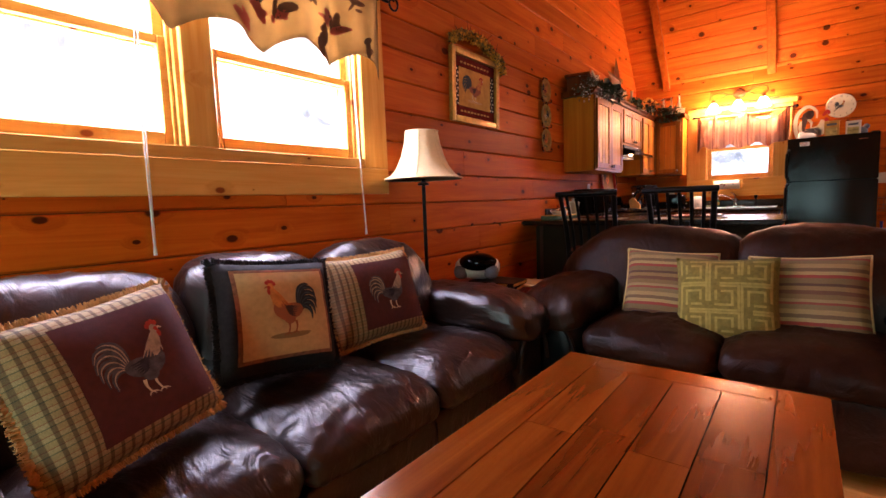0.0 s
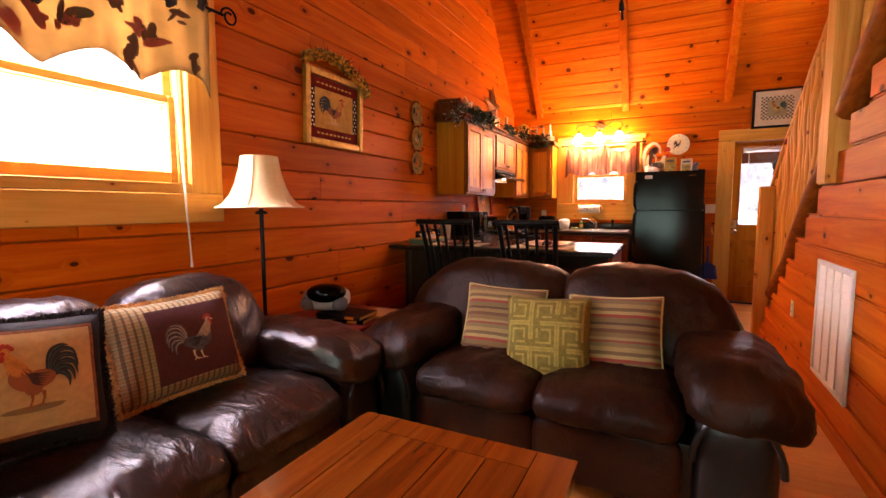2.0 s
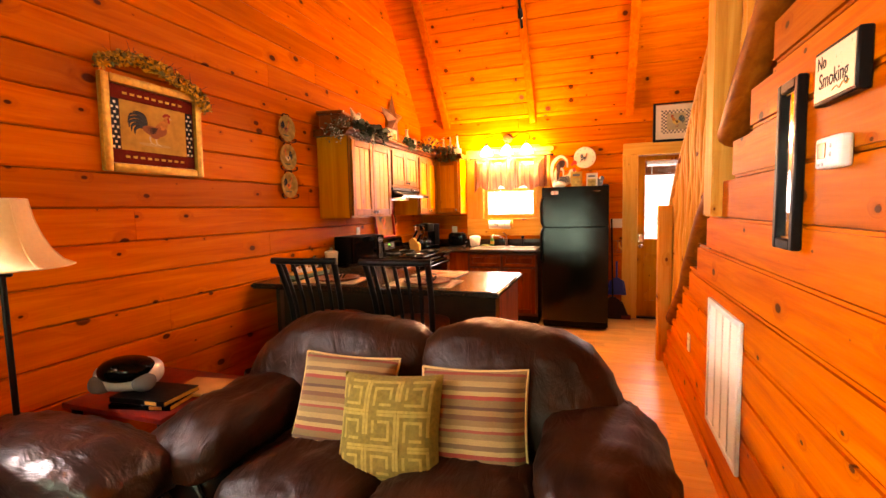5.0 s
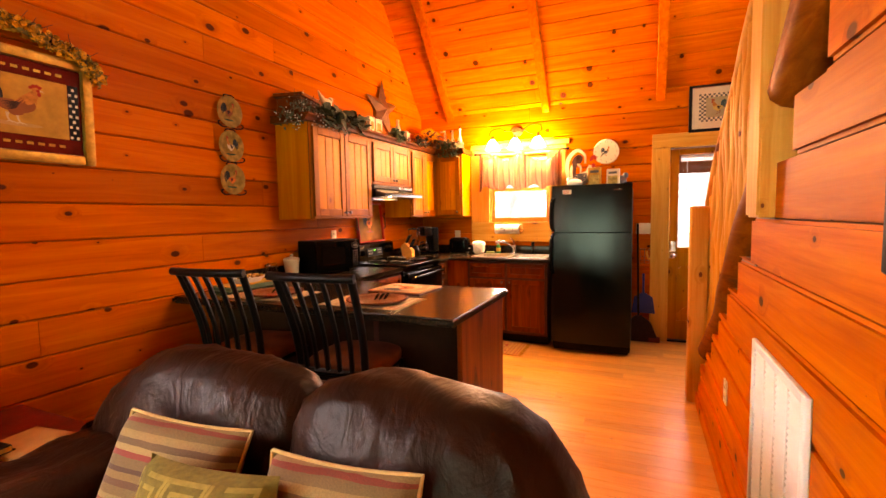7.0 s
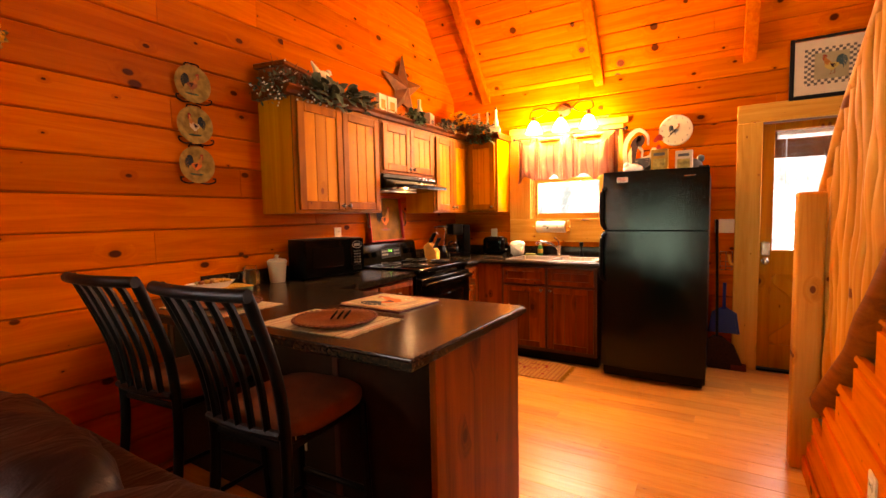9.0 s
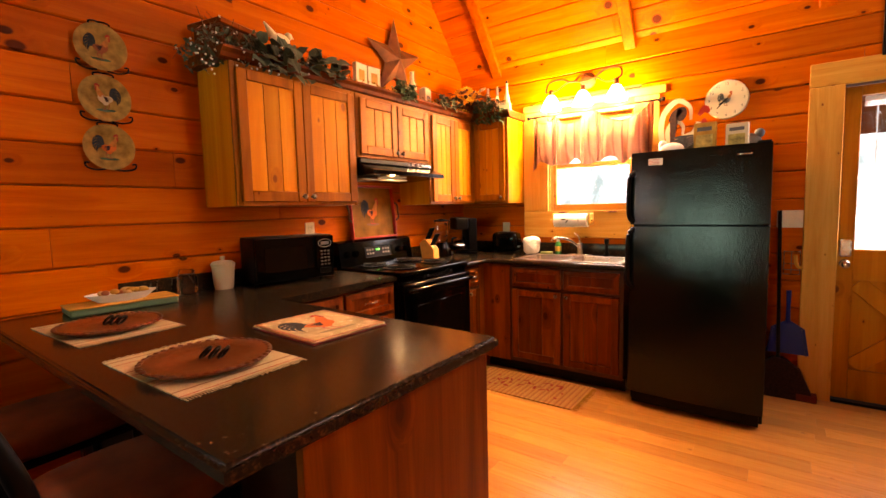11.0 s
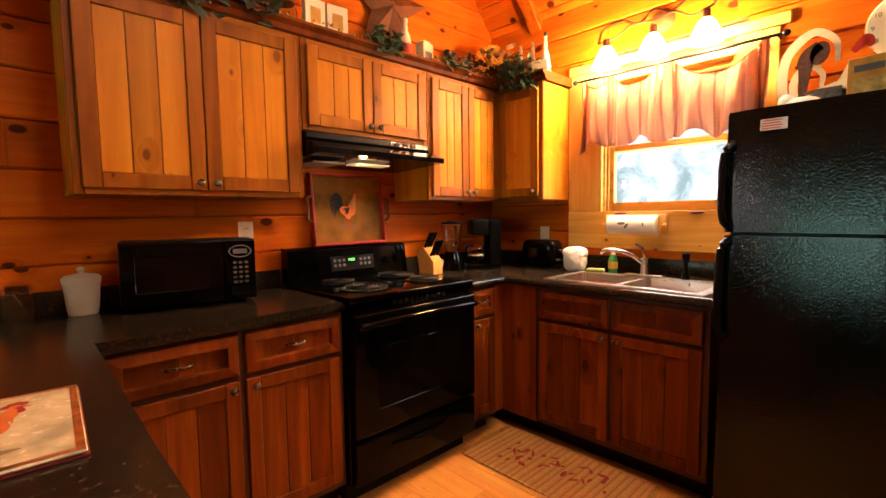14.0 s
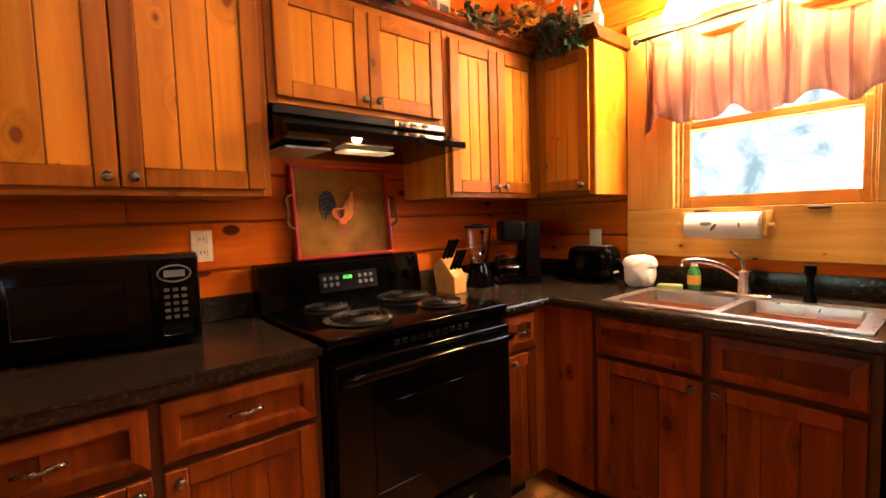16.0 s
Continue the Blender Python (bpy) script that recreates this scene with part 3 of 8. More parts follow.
rng = random.Random(8)
for z0, z1 in row_edges(0.07 - ROW, 2.6):
    z0 = max(z0, 0.005)
    ks = [k for k in range(1, 18)]
    pts_hi = []
    # outline from the front wall towards the foot of the stairs
    y_end = F
    outline = [(F, z0 + 0.002), ]
    top = []
    for k in reversed(ks):
        tz, ty = tread(k)
        if tz <= z0:
            continue
        lo_y = ty - RUN if k < 17 else F
        top.append((lo_y if k < 17 else F, min(z1 - 0.002, tz)))
        top.append((ty, min(z1 - 0.002, tz)))
        y_end = ty
    if not top:
        continue
    clean = []
    for p in top:
        if len(clean) >= 2 and abs(clean[-1][1] - p[1]) < 1e-6 and abs(clean[-2][1] - p[1]) < 1e-6:
            clean[-1] = p
        elif not clean or (abs(clean[-1][0] - p[0]) + abs(clean[-1][1] - p[1])) > 1e-6:
            clean.append(p)
    joint = rng.choice([2.6, 3.1, 4.4, 5.0, 99])
    low = [(F, z0 + 0.002), (y_end, z0 + 0.002)]
    poly = clean + [low[1], low[0]]
    bm = bm_new()
    prism(bm, poly, 0, R, R + 0.03)
    es = [e for e in bm.edges if all(abs(v.co.x - R) < 1e-5 for v in e.verts) and abs(e.verts[0].co.z - e.verts[1].co.z) < 1e-5 and
          (abs(e.verts[0].co.z - z0) < 0.004 or abs(e.verts[0].co.z - z1) < 0.004)]
    bmesh.ops.bevel(bm, geom=es, offset=0.011, segments=2, affect="EDGES")
    part("board", bm, PINE_Y, wall_stair, smooth=0)
bm = bm_new()
prism(bm, [(F, 0), (NOSE1, 0)] + [p for k in range(1, 17) for p in ((tread(k)[1], tread(k)[0] - 0.03), (tread(k)[1] - RUN, tread(k)[0] - 0.03))] + [(F, tread(16)[0] - 0.03)], 0, R + 0.03, R + 0.1)
part("backing", bm, BACKING, wall_stair, smooth=0)
part("baseboard", boxm(R - 0.018, R, F, NOSE1 - 0.02, 0.0, 0.085, 0.006), PINE_Y, wall_stair)
part("upper_wall", boxm(R, R + 0.1, F, tread(16)[1] - RUN, tread(16)[0] - 0.02, LOFT_Z), PINE_Y, wall_stair, smooth=0)

staircase = thing("staircase", pose(0, 0, 0), "pine staircase with grey carpeted treads and log rails", "staircase", kind="structure")
for k in range(1, 17):
    tz, ty = tread(k)
    part("tread", boxm(R + 0.012, X2, ty - RUN - 0.02, ty + 0.012, tz - 0.03, tz, 0.008, 2), CARPET, staircase)
    part("riser", boxm(R + 0.102, X2, ty - 0.02, ty - 0.002, tz - RISE, tz - 0.03), PINE, staircase)

# roof and ceilings
ceiling = bm_new()
ang = math.atan(SLOPE)
slope_len = (B - LOFT_Y + 0.4) / math.cos(ang)
n = int(slope_len / 0.165)
for i in range(n):
    y0, y1 = B + 0.05 - i * 0.165 * math.cos(ang), B + 0.05 - (i + 1) * 0.165 * math.cos(ang) + 0.004
    za, zb = roof_z(y0), roof_z(y1)
    xs = [W - 0.1] + sorted(random.Random(40 + i).uniform(W, X2) for _ in range(2)) + [X2 + 0.1]
    for xa, xb in zip(xs, xs[1:]):
        m = Matrix.Translation((0, y0, za)) @ pose(0, 0, 0, 180 - math.degrees(ang), 0, 0)
        box(ceiling, xa + 0.001, xb - 0.001, 0.001, 0.163, -0.02, 0.0, 0.006, 1, m)
ceil = part("ceiling", ceiling, PINE_X, None, "", 0)
tagged(ceil, "sloped ceiling of orange knotty pine boards", "ceiling", kind="structure")
bm = bm_new()
prism(bm, [(LOFT_Y - 0.4, roof_z(LOFT_Y - 0.4) + 0.025), (B + 0.4, roof_z(B + 0.4) + 0.025), (B + 0.4, roof_z(B + 0.4) + 0.2), (LOFT_Y - 0.4, roof_z(LOFT_Y - 0.4) + 0.2)], 0, W - 0.3, X2 + 0.3)
tagged(part("roof", bm, BACKING, None, "", 0), "steep roof deck above the pine ceiling", "roof", kind="structure")
for bx in (-1.03, 0.14, 1.31):
    bm = bm_new()
    prism(bm, [(B, roof_z(B) - 0.17 + 0.1), (B, roof_z(B) + 0.0), (LOFT_Y, roof_z(LOFT_Y)), (LOFT_Y, roof_z(LOFT_Y) - 0.17)], 0, bx - 0.045, bx + 0.045)
    bmesh.ops.bevel(bm, geom=[e for e in bm.edges if abs(e.verts[0].co.y - e.verts[1].co.y) > 1], offset=0.006, segments=1, affect="EDGES")
    tagged(part("beam", bm, PINE_Y, None, "", 0), "planed pine rafter under the sloped ceiling", "beam", kind="structure")
tagged(part("loft_floor", boxm(W, R + 0.1, F, LOFT_Y, LOFT_Z, LOFT_Z + 0.12), PINE_X, None, "", 0), "plain pine underside of the loft", "ceiling", kind="structure")
tagged(part("loft_wall", boxm(W, X2, LOFT_Y - 0.3, LOFT_Y - 0.2, LOFT_Z + 0.12, roof_z(LOFT_Y - 0.2)), PINE_X, None, "", 0), "plain pine wall that closes the loft", "wall", kind="structure")
tagged(part("stair_ceiling", boxm(R, X2, F, LOFT_Y, 4.5, 4.6), PINE_X, None, "", 0), "plain pine ceiling above the stairs", "ceiling", kind="structure")
tagged(part("front_upper_wall", boxm(R, X2, F - 0.1, F, LOFT_Z, 4.6), PINE_X, None, "", 0), "plain pine wall above the stairs", "wall", kind="structure")

# ground outside and bright woods
bm = bm_new()
bmesh.ops.create_grid(bm, x_segments=1, y_segments=1, size=400)
tagged(part("ground", bm, plain("forest_ground", (0.12, 0.1, 0.05), 0.95, vary=0.4, scale=1.0), None, "", 0, pose(0, 0, -0.6)), "leafy ground outside the cabin", "ground", kind="structure")
for bx, by, rz, sx in ((W - 2.6, 2.4, 90, 9), (0.5, B + 2.6, 0, 9), (0.2, F - 3.0, 0, 9), (X2 + 2.6, 6.9, 90, 6)):
    bm = bm_new()
    box(bm, -sx / 2, sx / 2, -0.02, 0.02, -0.6, 5.0)
    tagged(part("backdrop", bm, OUTDOORS_BACK if by > B else OUTDOORS, None, "", 0, pose(bx, by, 0, 0, 0, rz)), "overexposed bright trees outside", "backdrop", kind="structure")


bm = bm_new()
box(bm, 0.9, 3.4, B + 1.4, B + 1.46, 1.86, 2.12, 0.004)
box(bm, 0.9, 3.4, B + TH, B + 1.46, 2.12, 2.2, 0.004)
tagged(part("porch_roof", bm, BACKING, None, "", 0), "brown timber edge of the back porch roof", "roof", kind="structure")


# windows
def sash_window(name, m, w, z0, z1, split, label, lower=True, depth=TH):
    """A double-hung window in a wall; local x along the wall, y outwards, z up."""
    win = thing(name, m, label, "window", kind="structure")
    f = 0.035
    for nm, a in (("jamb", (0, f, 0.0, depth, z0, z1)), ("jamb", (w - f, w, 0.0, depth, z0, z1)), ("head", (f, w - f, 0.0, depth, z1 - f, z1)), ("window_sill", (f, w - f, 0.0, depth, z0, z0 + f))):
        part(nm, boxm(*a, 0.003), TRIM, win)
    for nm, a, b, y in (("lower_sash", z0 + f, split + 0.02, 0.04), ("upper_sash", split - 0.02, z1 - f, 0.075)):
        bm = bm_new()
        s = 0.04
        box(bm, f, f + s, y, y + 0.032, a, b, 0.004)
        box(bm, w - f - s, w - f, y, y + 0.032, a, b, 0.004)
        box(bm, f + s, w - f - s, y, y + 0.032, a, a + (0.055 if nm == "lower_sash" else 0.035), 0.004)
        box(bm, f + s, w - f - s, y, y + 0.032, b - 0.035, b, 0.004)
        sash = part(nm, bm, TRIM, win)
        p = part("pane", boxm(f + s, w - f - s, y + 0.014, y + 0.018, a + 0.03, b - 0.03), PANE, sash, "clear window pane", 0)
        p.visible_shadow = False
    for zz in (0.04,):
        part("stop", boxm(f, f + 0.014, 0.02, 0.036, z0 + f, z1 - f, 0.003), TRIM, win)
        part("stop", boxm(w - f - 0.014, w - f, 0.02, 0.036, z0 + f, z1 - f, 0.003), TRIM, win)
    return win


mw = lambda y: Matrix.Translation((W, y, 0)) @ pose(0, 0, 0, 0, 0, 90)
for nm, wv in (("window_1", WIN1), ("window_2", WIN2)):
    sash_window(nm, mw(wv[0]), wv[1] - wv[0], wv[2], wv[3], 1.75, "double-hung pine window full of bright daylight")
kw = sash_window("window_3", Matrix.Translation((KWIN[0], B, 0)), KWIN[1] - KWIN[0], KWIN[2], KWIN[3], 1.66, "small double-hung kitchen window, overexposed outside")
for nm, wv in (("window_4", FWIN), ("window_6", FWIN2)):
    sash_window(nm, Matrix.Translation((wv[1], F, 0)) @ pose(0, 0, 0, 0, 0, 180), wv[1] - wv[0], wv[2], wv[3], 1.2, "plain front window that lights the room")
# assumed opening for the stair fill lamp, never in view
sw = sash_window("window_5", Matrix.Translation((X2, SWIN[1], 0)) @ pose(0, 0, 0, 0, 0, -90), SWIN[1] - SWIN[0], SWIN[2], SWIN[3], 3.25, "assumed high window above the stairs, out of view")

tr = thing("window_trim", pose(0, 0, 0), "wide flat pine trim round the living room windows", "trim", kind="structure")
TX0, TX1 = W, W + 0.034
part("side_board", boxm(TX0, TX1, 3.36, 3.535, 1.295, 2.42, 0.005), TRIM_Z, tr)
part("side_board", boxm(TX0, TX1, 1.465, 1.64, 1.295, 2.42, 0.005), TRIM_Z, tr)
part("mullion", boxm(TX0, TX1, 2.44, 2.56, 1.345, 2.42, 0.005), TRIM_Z, tr)
mrow = Matrix.Translation((W, 0, 0)) @ pose(0, 0, 0, 0, 0, 90)
part("sill_board", boxm(1.465, 3.535, -0.036, 0, 1.15, 1.295, 0.005), TRIM, tr, m=mrow)
part("apron_cap", boxm(1.6, 3.4, -0.026, 0, 1.2955, 1.345, 0.004), TRIM, tr, m=mrow)
part("head_board", boxm(1.465, 3.535, -0.036, 0, 2.42, 2.55, 0.005), TRIM, tr, m=mrow)
ktr = thing("window_trim", pose(0, 0, 0), "flat pine trim round the kitchen window", "trim", kind="structure")
part("side_board", boxm(-0.762, -0.535, B - 0.034, B, 1.275, 2.14, 0.004), TRIM_Z, ktr)
part("side_board", boxm(0.18, 0.36, B - 0.034, B, 1.275, 2.14, 0.004), TRIM_Z, ktr)
part("sill_board", boxm(-0.762, 0.36, B - 0.036, B, 1.045, 1.275, 0.004), TRIM, ktr)
part("head_board", boxm(-0.762, 0.4, B - 0.038, B, 2.14, 2.2, 0.004), TRIM, ktr)
dtr = thing("door_trim", pose(0, 0, 0), "wide pale pine trim round the back door", "trim", kind="structure")
part("side_board", boxm(1.235, 1.41, B - 0.034, B, 0.0, 2.02, 0.004), TRIM_Z, dtr)
part("side_board", boxm(2.21, 2.385, B - 0.034, B, 0.0, 2.02, 0.004), TRIM_Z, dtr)
part("head_board", boxm(1.235, 2.385, B - 0.037, B, 2.02, 2.165, 0.004), TRIM, dtr)

# back door with a cross-buck below its window
door = thing("door_1", pose(1.41, B + 0.03, 0.02), "closed pine back door with a window and cross-buck panel", "door", kind="structure")
DW, DH = 0.8, 1.99
part("stile", boxm(0, 0.085, 0, 0.044, 0, DH, 0.003), CABINET, door)
part("stile", boxm(DW - 0.085, DW, 0, 0.044, 0, DH, 0.003), CABINET, door)
part("top_rail", boxm(0.085, DW - 0.085, 0, 0.044, DH - 0.06, DH, 0.003), CABINET, door)
part("lock_rail", boxm(0.085, DW - 0.085, 0, 0.044, 0.78, 0.975, 0.003), CABINET, door)
part("bottom_rail", boxm(0.085, DW - 0.085, 0, 0.044, 0, 0.2, 0.003), CABINET, door)
part("panel", boxm(0.085, DW - 0.085, 0.02, 0.034, 0.2, 0.78), CABINET, door)
for s in (1, -1):
    a = math.atan2(0.58, 0.63)
    part("cross_brace", boxm(-0.4, 0.4, 0.004 if s > 0 else 0.0045, 0.02, -0.05, 0.05, 0.003, 1, pose(DW / 2, 0, 0.49, 0, -s * math.degrees(a), 0)), CABINET, door)
p = part("pane", boxm(0.085, DW - 0.085, 0.02, 0.026, 0.97, DH - 0.055), PANE, door, "clear door glass", 0)
p.visible_shadow = False
bm = bm_new()
box(bm, 0.1, DW - 0.1, 0.0, 0.018, DH - 0.1, DH - 0.07, 0.003)
for i in range(4):
    box(bm, 0.1, DW - 0.1, 0.003, 0.015, DH - 0.106 - i * 0.007, DH - 0.102 - i * 0.007)
part("raised_blind", bm, WHITE, door, "white mini blind, drawn up")
part("blind_cord", cyl(bm_new(), (0.16, 0.004, DH - 0.12), (0.16, 0.004, 1.5), 0.003, seg=6), WHITE, door)
bm = bm_new()
box(bm, 0.012, 0.072, -0.01, 0, 0.93, 1.04, 0.008)
cyl(bm, (0.042, -0.01, 0.985), (0.042, -0.03, 0.985), 0.018, 0.014)
part("deadbolt", bm, CHROME, door, "chrome deadbolt")
bm = bm_new()
cyl(bm, (0.042, 0, 0.885), (0.042, -0.012, 0.885), 0.03)
cyl(bm, (0.042, -0.01, 0.885), (0.042, -0.04, 0.885), 0.012)
ball(bm, (0.042, -0.055, 0.885), (0.027, 0.02, 0.027))
part("door_handle", bm, CHROME, door, "round chrome knob")
tagged(part("door_sill", boxm(1.4, 2.22, B - 0.02, B + TH, -0.005, 0.018, 0.004), BLACKMATT, None), "dark metal door sill", "sill", kind="structure")

# ---- living room ----


def facing(c, normal, up=(0, 0, 1), roll=0.0):
    """A pose with local z along the normal, local y as near to up as it can be."""
    n = Vector(normal).normalized()
    r = Vector(up).cross(n).normalized()
    u = n.cross(r)
    m = Matrix((r, u, n)).transposed().to_4x4()
    return Matrix.Translation(c) @ m @ pose(0, 0, 0, 0, 0, roll)


def sofa(name, m, seats, sw, label, D=0.93, arm=0.34, hide=LEATHER):
    s = thing(name, m, label, "sofa")
    half = seats * sw / 2
    part("frame", boxm(-half - 0.2, half + 0.2, 0.07, D - 0.06, 0.06, 0.33, 0.03, 2), VINYL, s)
    rs = random.Random(len(name))
    for i in range(seats):
        cx = -half + sw * (i + 0.5)
        bm = bm_new()
        soft_block(bm, (cx, 0.065, 0.215), (sw / 2 + 0.003, 0.05, 0.135), 6, 12, 0.006, 7, i * 7.0)
        part("front_panel", bm, hide, s)
        bm = bm_new()
        soft_block(bm, (cx, 0.3, 0.415), (sw / 2 + 0.004, 0.325, 0.088), 3.0, 30, 0.014, 8.0, i * 3.7 + 20,
                   lambda w: Vector((w.x, w.y, w.z + 0.012 * math.cos(w.x * 5) - (0.025 * max(0, -w.y - 0.2) / 0.1 if w.y < -0.2 else 0))), 9)
        part("seat_cushion", bm, hide, s, "creased brown leather seat cushion")
        bm = bm_new()
        outer = -1 if i == 0 else (1 if i == seats - 1 else 0)
        wide, shift = ((0.13, -0.09) if outer < 0 else (0.06, 0.05)) if seats == 2 else (0.0, 0.0)

        def lean(w, outer=outer, wide=wide):
            drop = max(0.0, w.x * outer / (sw / 2 + 0.1 + wide)) ** 2.6 if outer else 0.0
            z = w.z - (0.2 * drop if w.z > 0 else 0.0) - 0.03 * (w.x / sw) ** 2
            return Vector((w.x, w.y + 0.24 * (w.z + 0.25) - 0.03 * drop, z))
        soft_block(bm, (cx + 0.075 * outer + shift, D - 0.33, 0.655), (sw / 2 + 0.008 + 0.08 * abs(outer) + wide, 0.265, 0.155), 2.7, 28, 0.017, 4.2, i * 5.1 + 40, lean, 4.2, True)
        part("back_cushion", bm, hide, s, "plump brown leather back cushion")
    bm = bm_new()
    soft_block(bm, (0, D - 0.09, 0.43), (half + 0.16, 0.08, 0.37), 7, 12, 0.006, 4, 3)
    part("backrest", bm, hide, s)
    for sgn in (-1, 1):
        bm = bm_new()
        ax = sgn * (half + arm * 0.5)
        soft_block(bm, (ax, 0.44, 0.27), (arm * 0.44, 0.42, 0.235), 6, 14, 0.004, 5, sgn)
        arm_base = part("arm_base", bm, VINYL, s, "dark padded arm front")
        bm = bm_new()

        def droop(w, sgn=sgn):
            f = max(0.0, (-w.y - 0.18) / 0.2)
            o = max(0.0, w.x * sgn / 0.2)
            return Vector((w.x * (1 + 0.08 * f), w.y, w.z - 0.05 * f * f - 0.07 * o * o))
        soft_block(bm, (ax + sgn * 0.02, 0.4, 0.555), (arm * 0.64, 0.42, 0.105), 3.4, 22, 0.016, 8, sgn * 6 + 70, droop)
        part("arm_pillow", bm, hide, s, "puffed leather arm top, wrinkled")
        bm = bm_new()
        tube(bm, [(ax + arm * 0.41 * math.cos(a), 0.012, 0.3 + 0.19 * math.sin(a)) for a in [math.pi * k / 12 for k in range(13)]], 0.012, 8)
        part("piping", bm, VINYL, arm_base)
        for y in (0.1, D - 0.1):
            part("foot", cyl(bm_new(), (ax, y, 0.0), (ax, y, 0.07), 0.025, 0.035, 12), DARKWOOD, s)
    return s


sofa("sofa", pose(-0.49, 2.535, 0, 0, 0, 90), 3, 0.555, "dark brown leather three-seat sofa under the windows", 0.93, 0.33)
sofa("loveseat", pose(0.235, 3.67, 0), 2, 0.565, "dark brown leather loveseat with plump back cushions", 0.95, 0.34, LEATHER_SHADED)

# coffee table
table = thing("coffee_table", pose(0.235, 2.28, 0), "reddish wooden coffee table with a planked top", "table")
TW, TL, TZ = 0.315, 0.685, 0.6
for x0, x1, y0, y1 in ((-TW, -TW + 0.1, -TL, TL), (TW - 0.1, TW, -TL, TL), (-TW + 0.1, TW - 0.1, TL - 0.085, TL), (-TW + 0.1, TW - 0.1, -TL, -TL + 0.085)):
    part("border_board", boxm(x0 + 0.001, x1 - 0.001, y0 + 0.001, y1 - 0.001, TZ - 0.035, TZ), TABLEWOOD, table)
xs = [-TW + 0.1 + i * (2 * TW - 0.2) / 4 for i in range(5)]
for i in range(4):
    cuts = [-TL + 0.085, -0.28 + 0.09 * (i % 2), 0.2 + 0.05 * (i % 2), TL - 0.085]
    for a, b in zip(cuts, cuts[1:]):
        part("plank", boxm(xs[i] + 0.0015, xs[i + 1] - 0.0015, a + 0.001, b - 0.001, TZ - 0.03, TZ - 0.0008), TABLEWOOD, table)
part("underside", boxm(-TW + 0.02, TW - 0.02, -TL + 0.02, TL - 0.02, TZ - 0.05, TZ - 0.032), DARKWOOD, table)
for sx in (-1, 1):
    part("apron", boxm(sx * (TW - 0.03) - 0.012, sx * (TW - 0.03) + 0.012, -TL + 0.06, TL - 0.06, TZ - 0.13, TZ - 0.05, 0.003), TABLEWOOD, table)
    for sy in (-1, 1):
        part("leg", boxm(sx * (TW - 0.05) - 0.03, sx * (TW - 0.05) + 0.03, sy * (TL - 0.05) - 0.03, sy * (TL - 0.05) + 0.03, 0, TZ - 0.05, 0.006), TABLEWOOD, table)
for sy in (-1, 1):
    part("apron", boxm(-TW + 0.06, TW - 0.06, sy * (TL - 0.03) - 0.012, sy * (TL - 0.03) + 0.012, TZ - 0.13, TZ - 0.05, 0.003), TABLEWOOD, table)
part("lower_shelf", boxm(-TW + 0.04, TW - 0.04, -TL + 0.04, TL - 0.04, 0.12, 0.145, 0.004), TABLEWOOD, table)


# ---- cushions ----
def puff(u, v, t):
    return t * (max(0.0, 1 - abs(u) ** 3.2) ** 0.5) * (max(0.0, 1 - abs(v) ** 3.2) ** 0.5)


def pillow_body(w, h, t, n=20, seed=0.0, ear=0.06):
    bm = bm_new()
    grid = {}
    for side in (1, -1):
        for i in range(n + 1):
            for j in range(n + 1):
                u, v = -1 + 2 * i / n, -1 + 2 * j / n
                x, y, z = pillow_point(u, v, w, h, t, seed, ear)
                edge = i in (0, n) or j in (0, n)
                if side < 0 and edge:
                    grid[(side, i, j)] = grid[(1, i, j)]
                else:
                    grid[(side, i, j)] = bm.verts.new((x, y, side * z))
        for i in range(n):
            for j in range(n):
                q = [grid[(side, i, j)], grid[(side, i + 1, j)], grid[(side, i + 1, j + 1)], grid[(side, i, j + 1)]]
                bm.faces.new(q)
    return bm


def pillow_point(u, v, w, h, t, seed=0.0, ear=0.06):
    pin = 1 - ear * (1 - abs(v) ** 2) if abs(u) > 0 else 1
    x = u * w / 2 * (1 - ear * abs(u) * (1 - v * v))
    y = v * h / 2 * (1 - ear * abs(v) * (1 - u * u))
    z = puff(u, v, t) + 0.008 * noise.noise(Vector((x * 9 + seed, y * 9, 1.3)))
    return x, y, max(z, 0.0)


def on_pillow(w, h, t, lift, seed=0.0, ear=0.06):
    def f(u, v):
        x, y, z = pillow_point(u, v, w, h, t, seed, ear)
        return (x, y, z + lift)
    return f


def patch(bm, f, u0, u1, v0, v1, n=10):
    g = [[bm.verts.new(f(u0 + (u1 - u0) * i / n, v0 + (v1 - v0) * j / n)) for j in range(n + 1)] for i in range(n + 1)]
    for i in range(n):
        for j in range(n):
            bm.faces.new((g[i][j], g[i + 1][j], g[i + 1][j + 1], g[i][j + 1]))
    return bm


def blob(bm, f, cu, cv, ru, rv, rot=0.0, n=20, rings=3):
    """An oval patch that lies on the surface f(u, v)."""
    ca, sa = math.cos(rot), math.sin(rot)
    mid = bm.verts.new(f(cu, cv))
    last = None
    for k in range(1, rings + 1):
        ring = []
        for i in range(n):
            a = 2 * math.pi * i / n
            p, q = ru * k / rings * math.cos(a), rv * k / rings * math.sin(a)
            ring.append(bm.verts.new(f(cu + p * ca - q * sa, cv + p * sa + q * ca)))
        for i in range(n):
            j = (i + 1) % n
            if last:
                bm.faces.new((last[i], last[j], ring[j], ring[i]))
            else:
                bm.faces.new((mid, ring[i], ring[j]))
        last = ring
    return bm


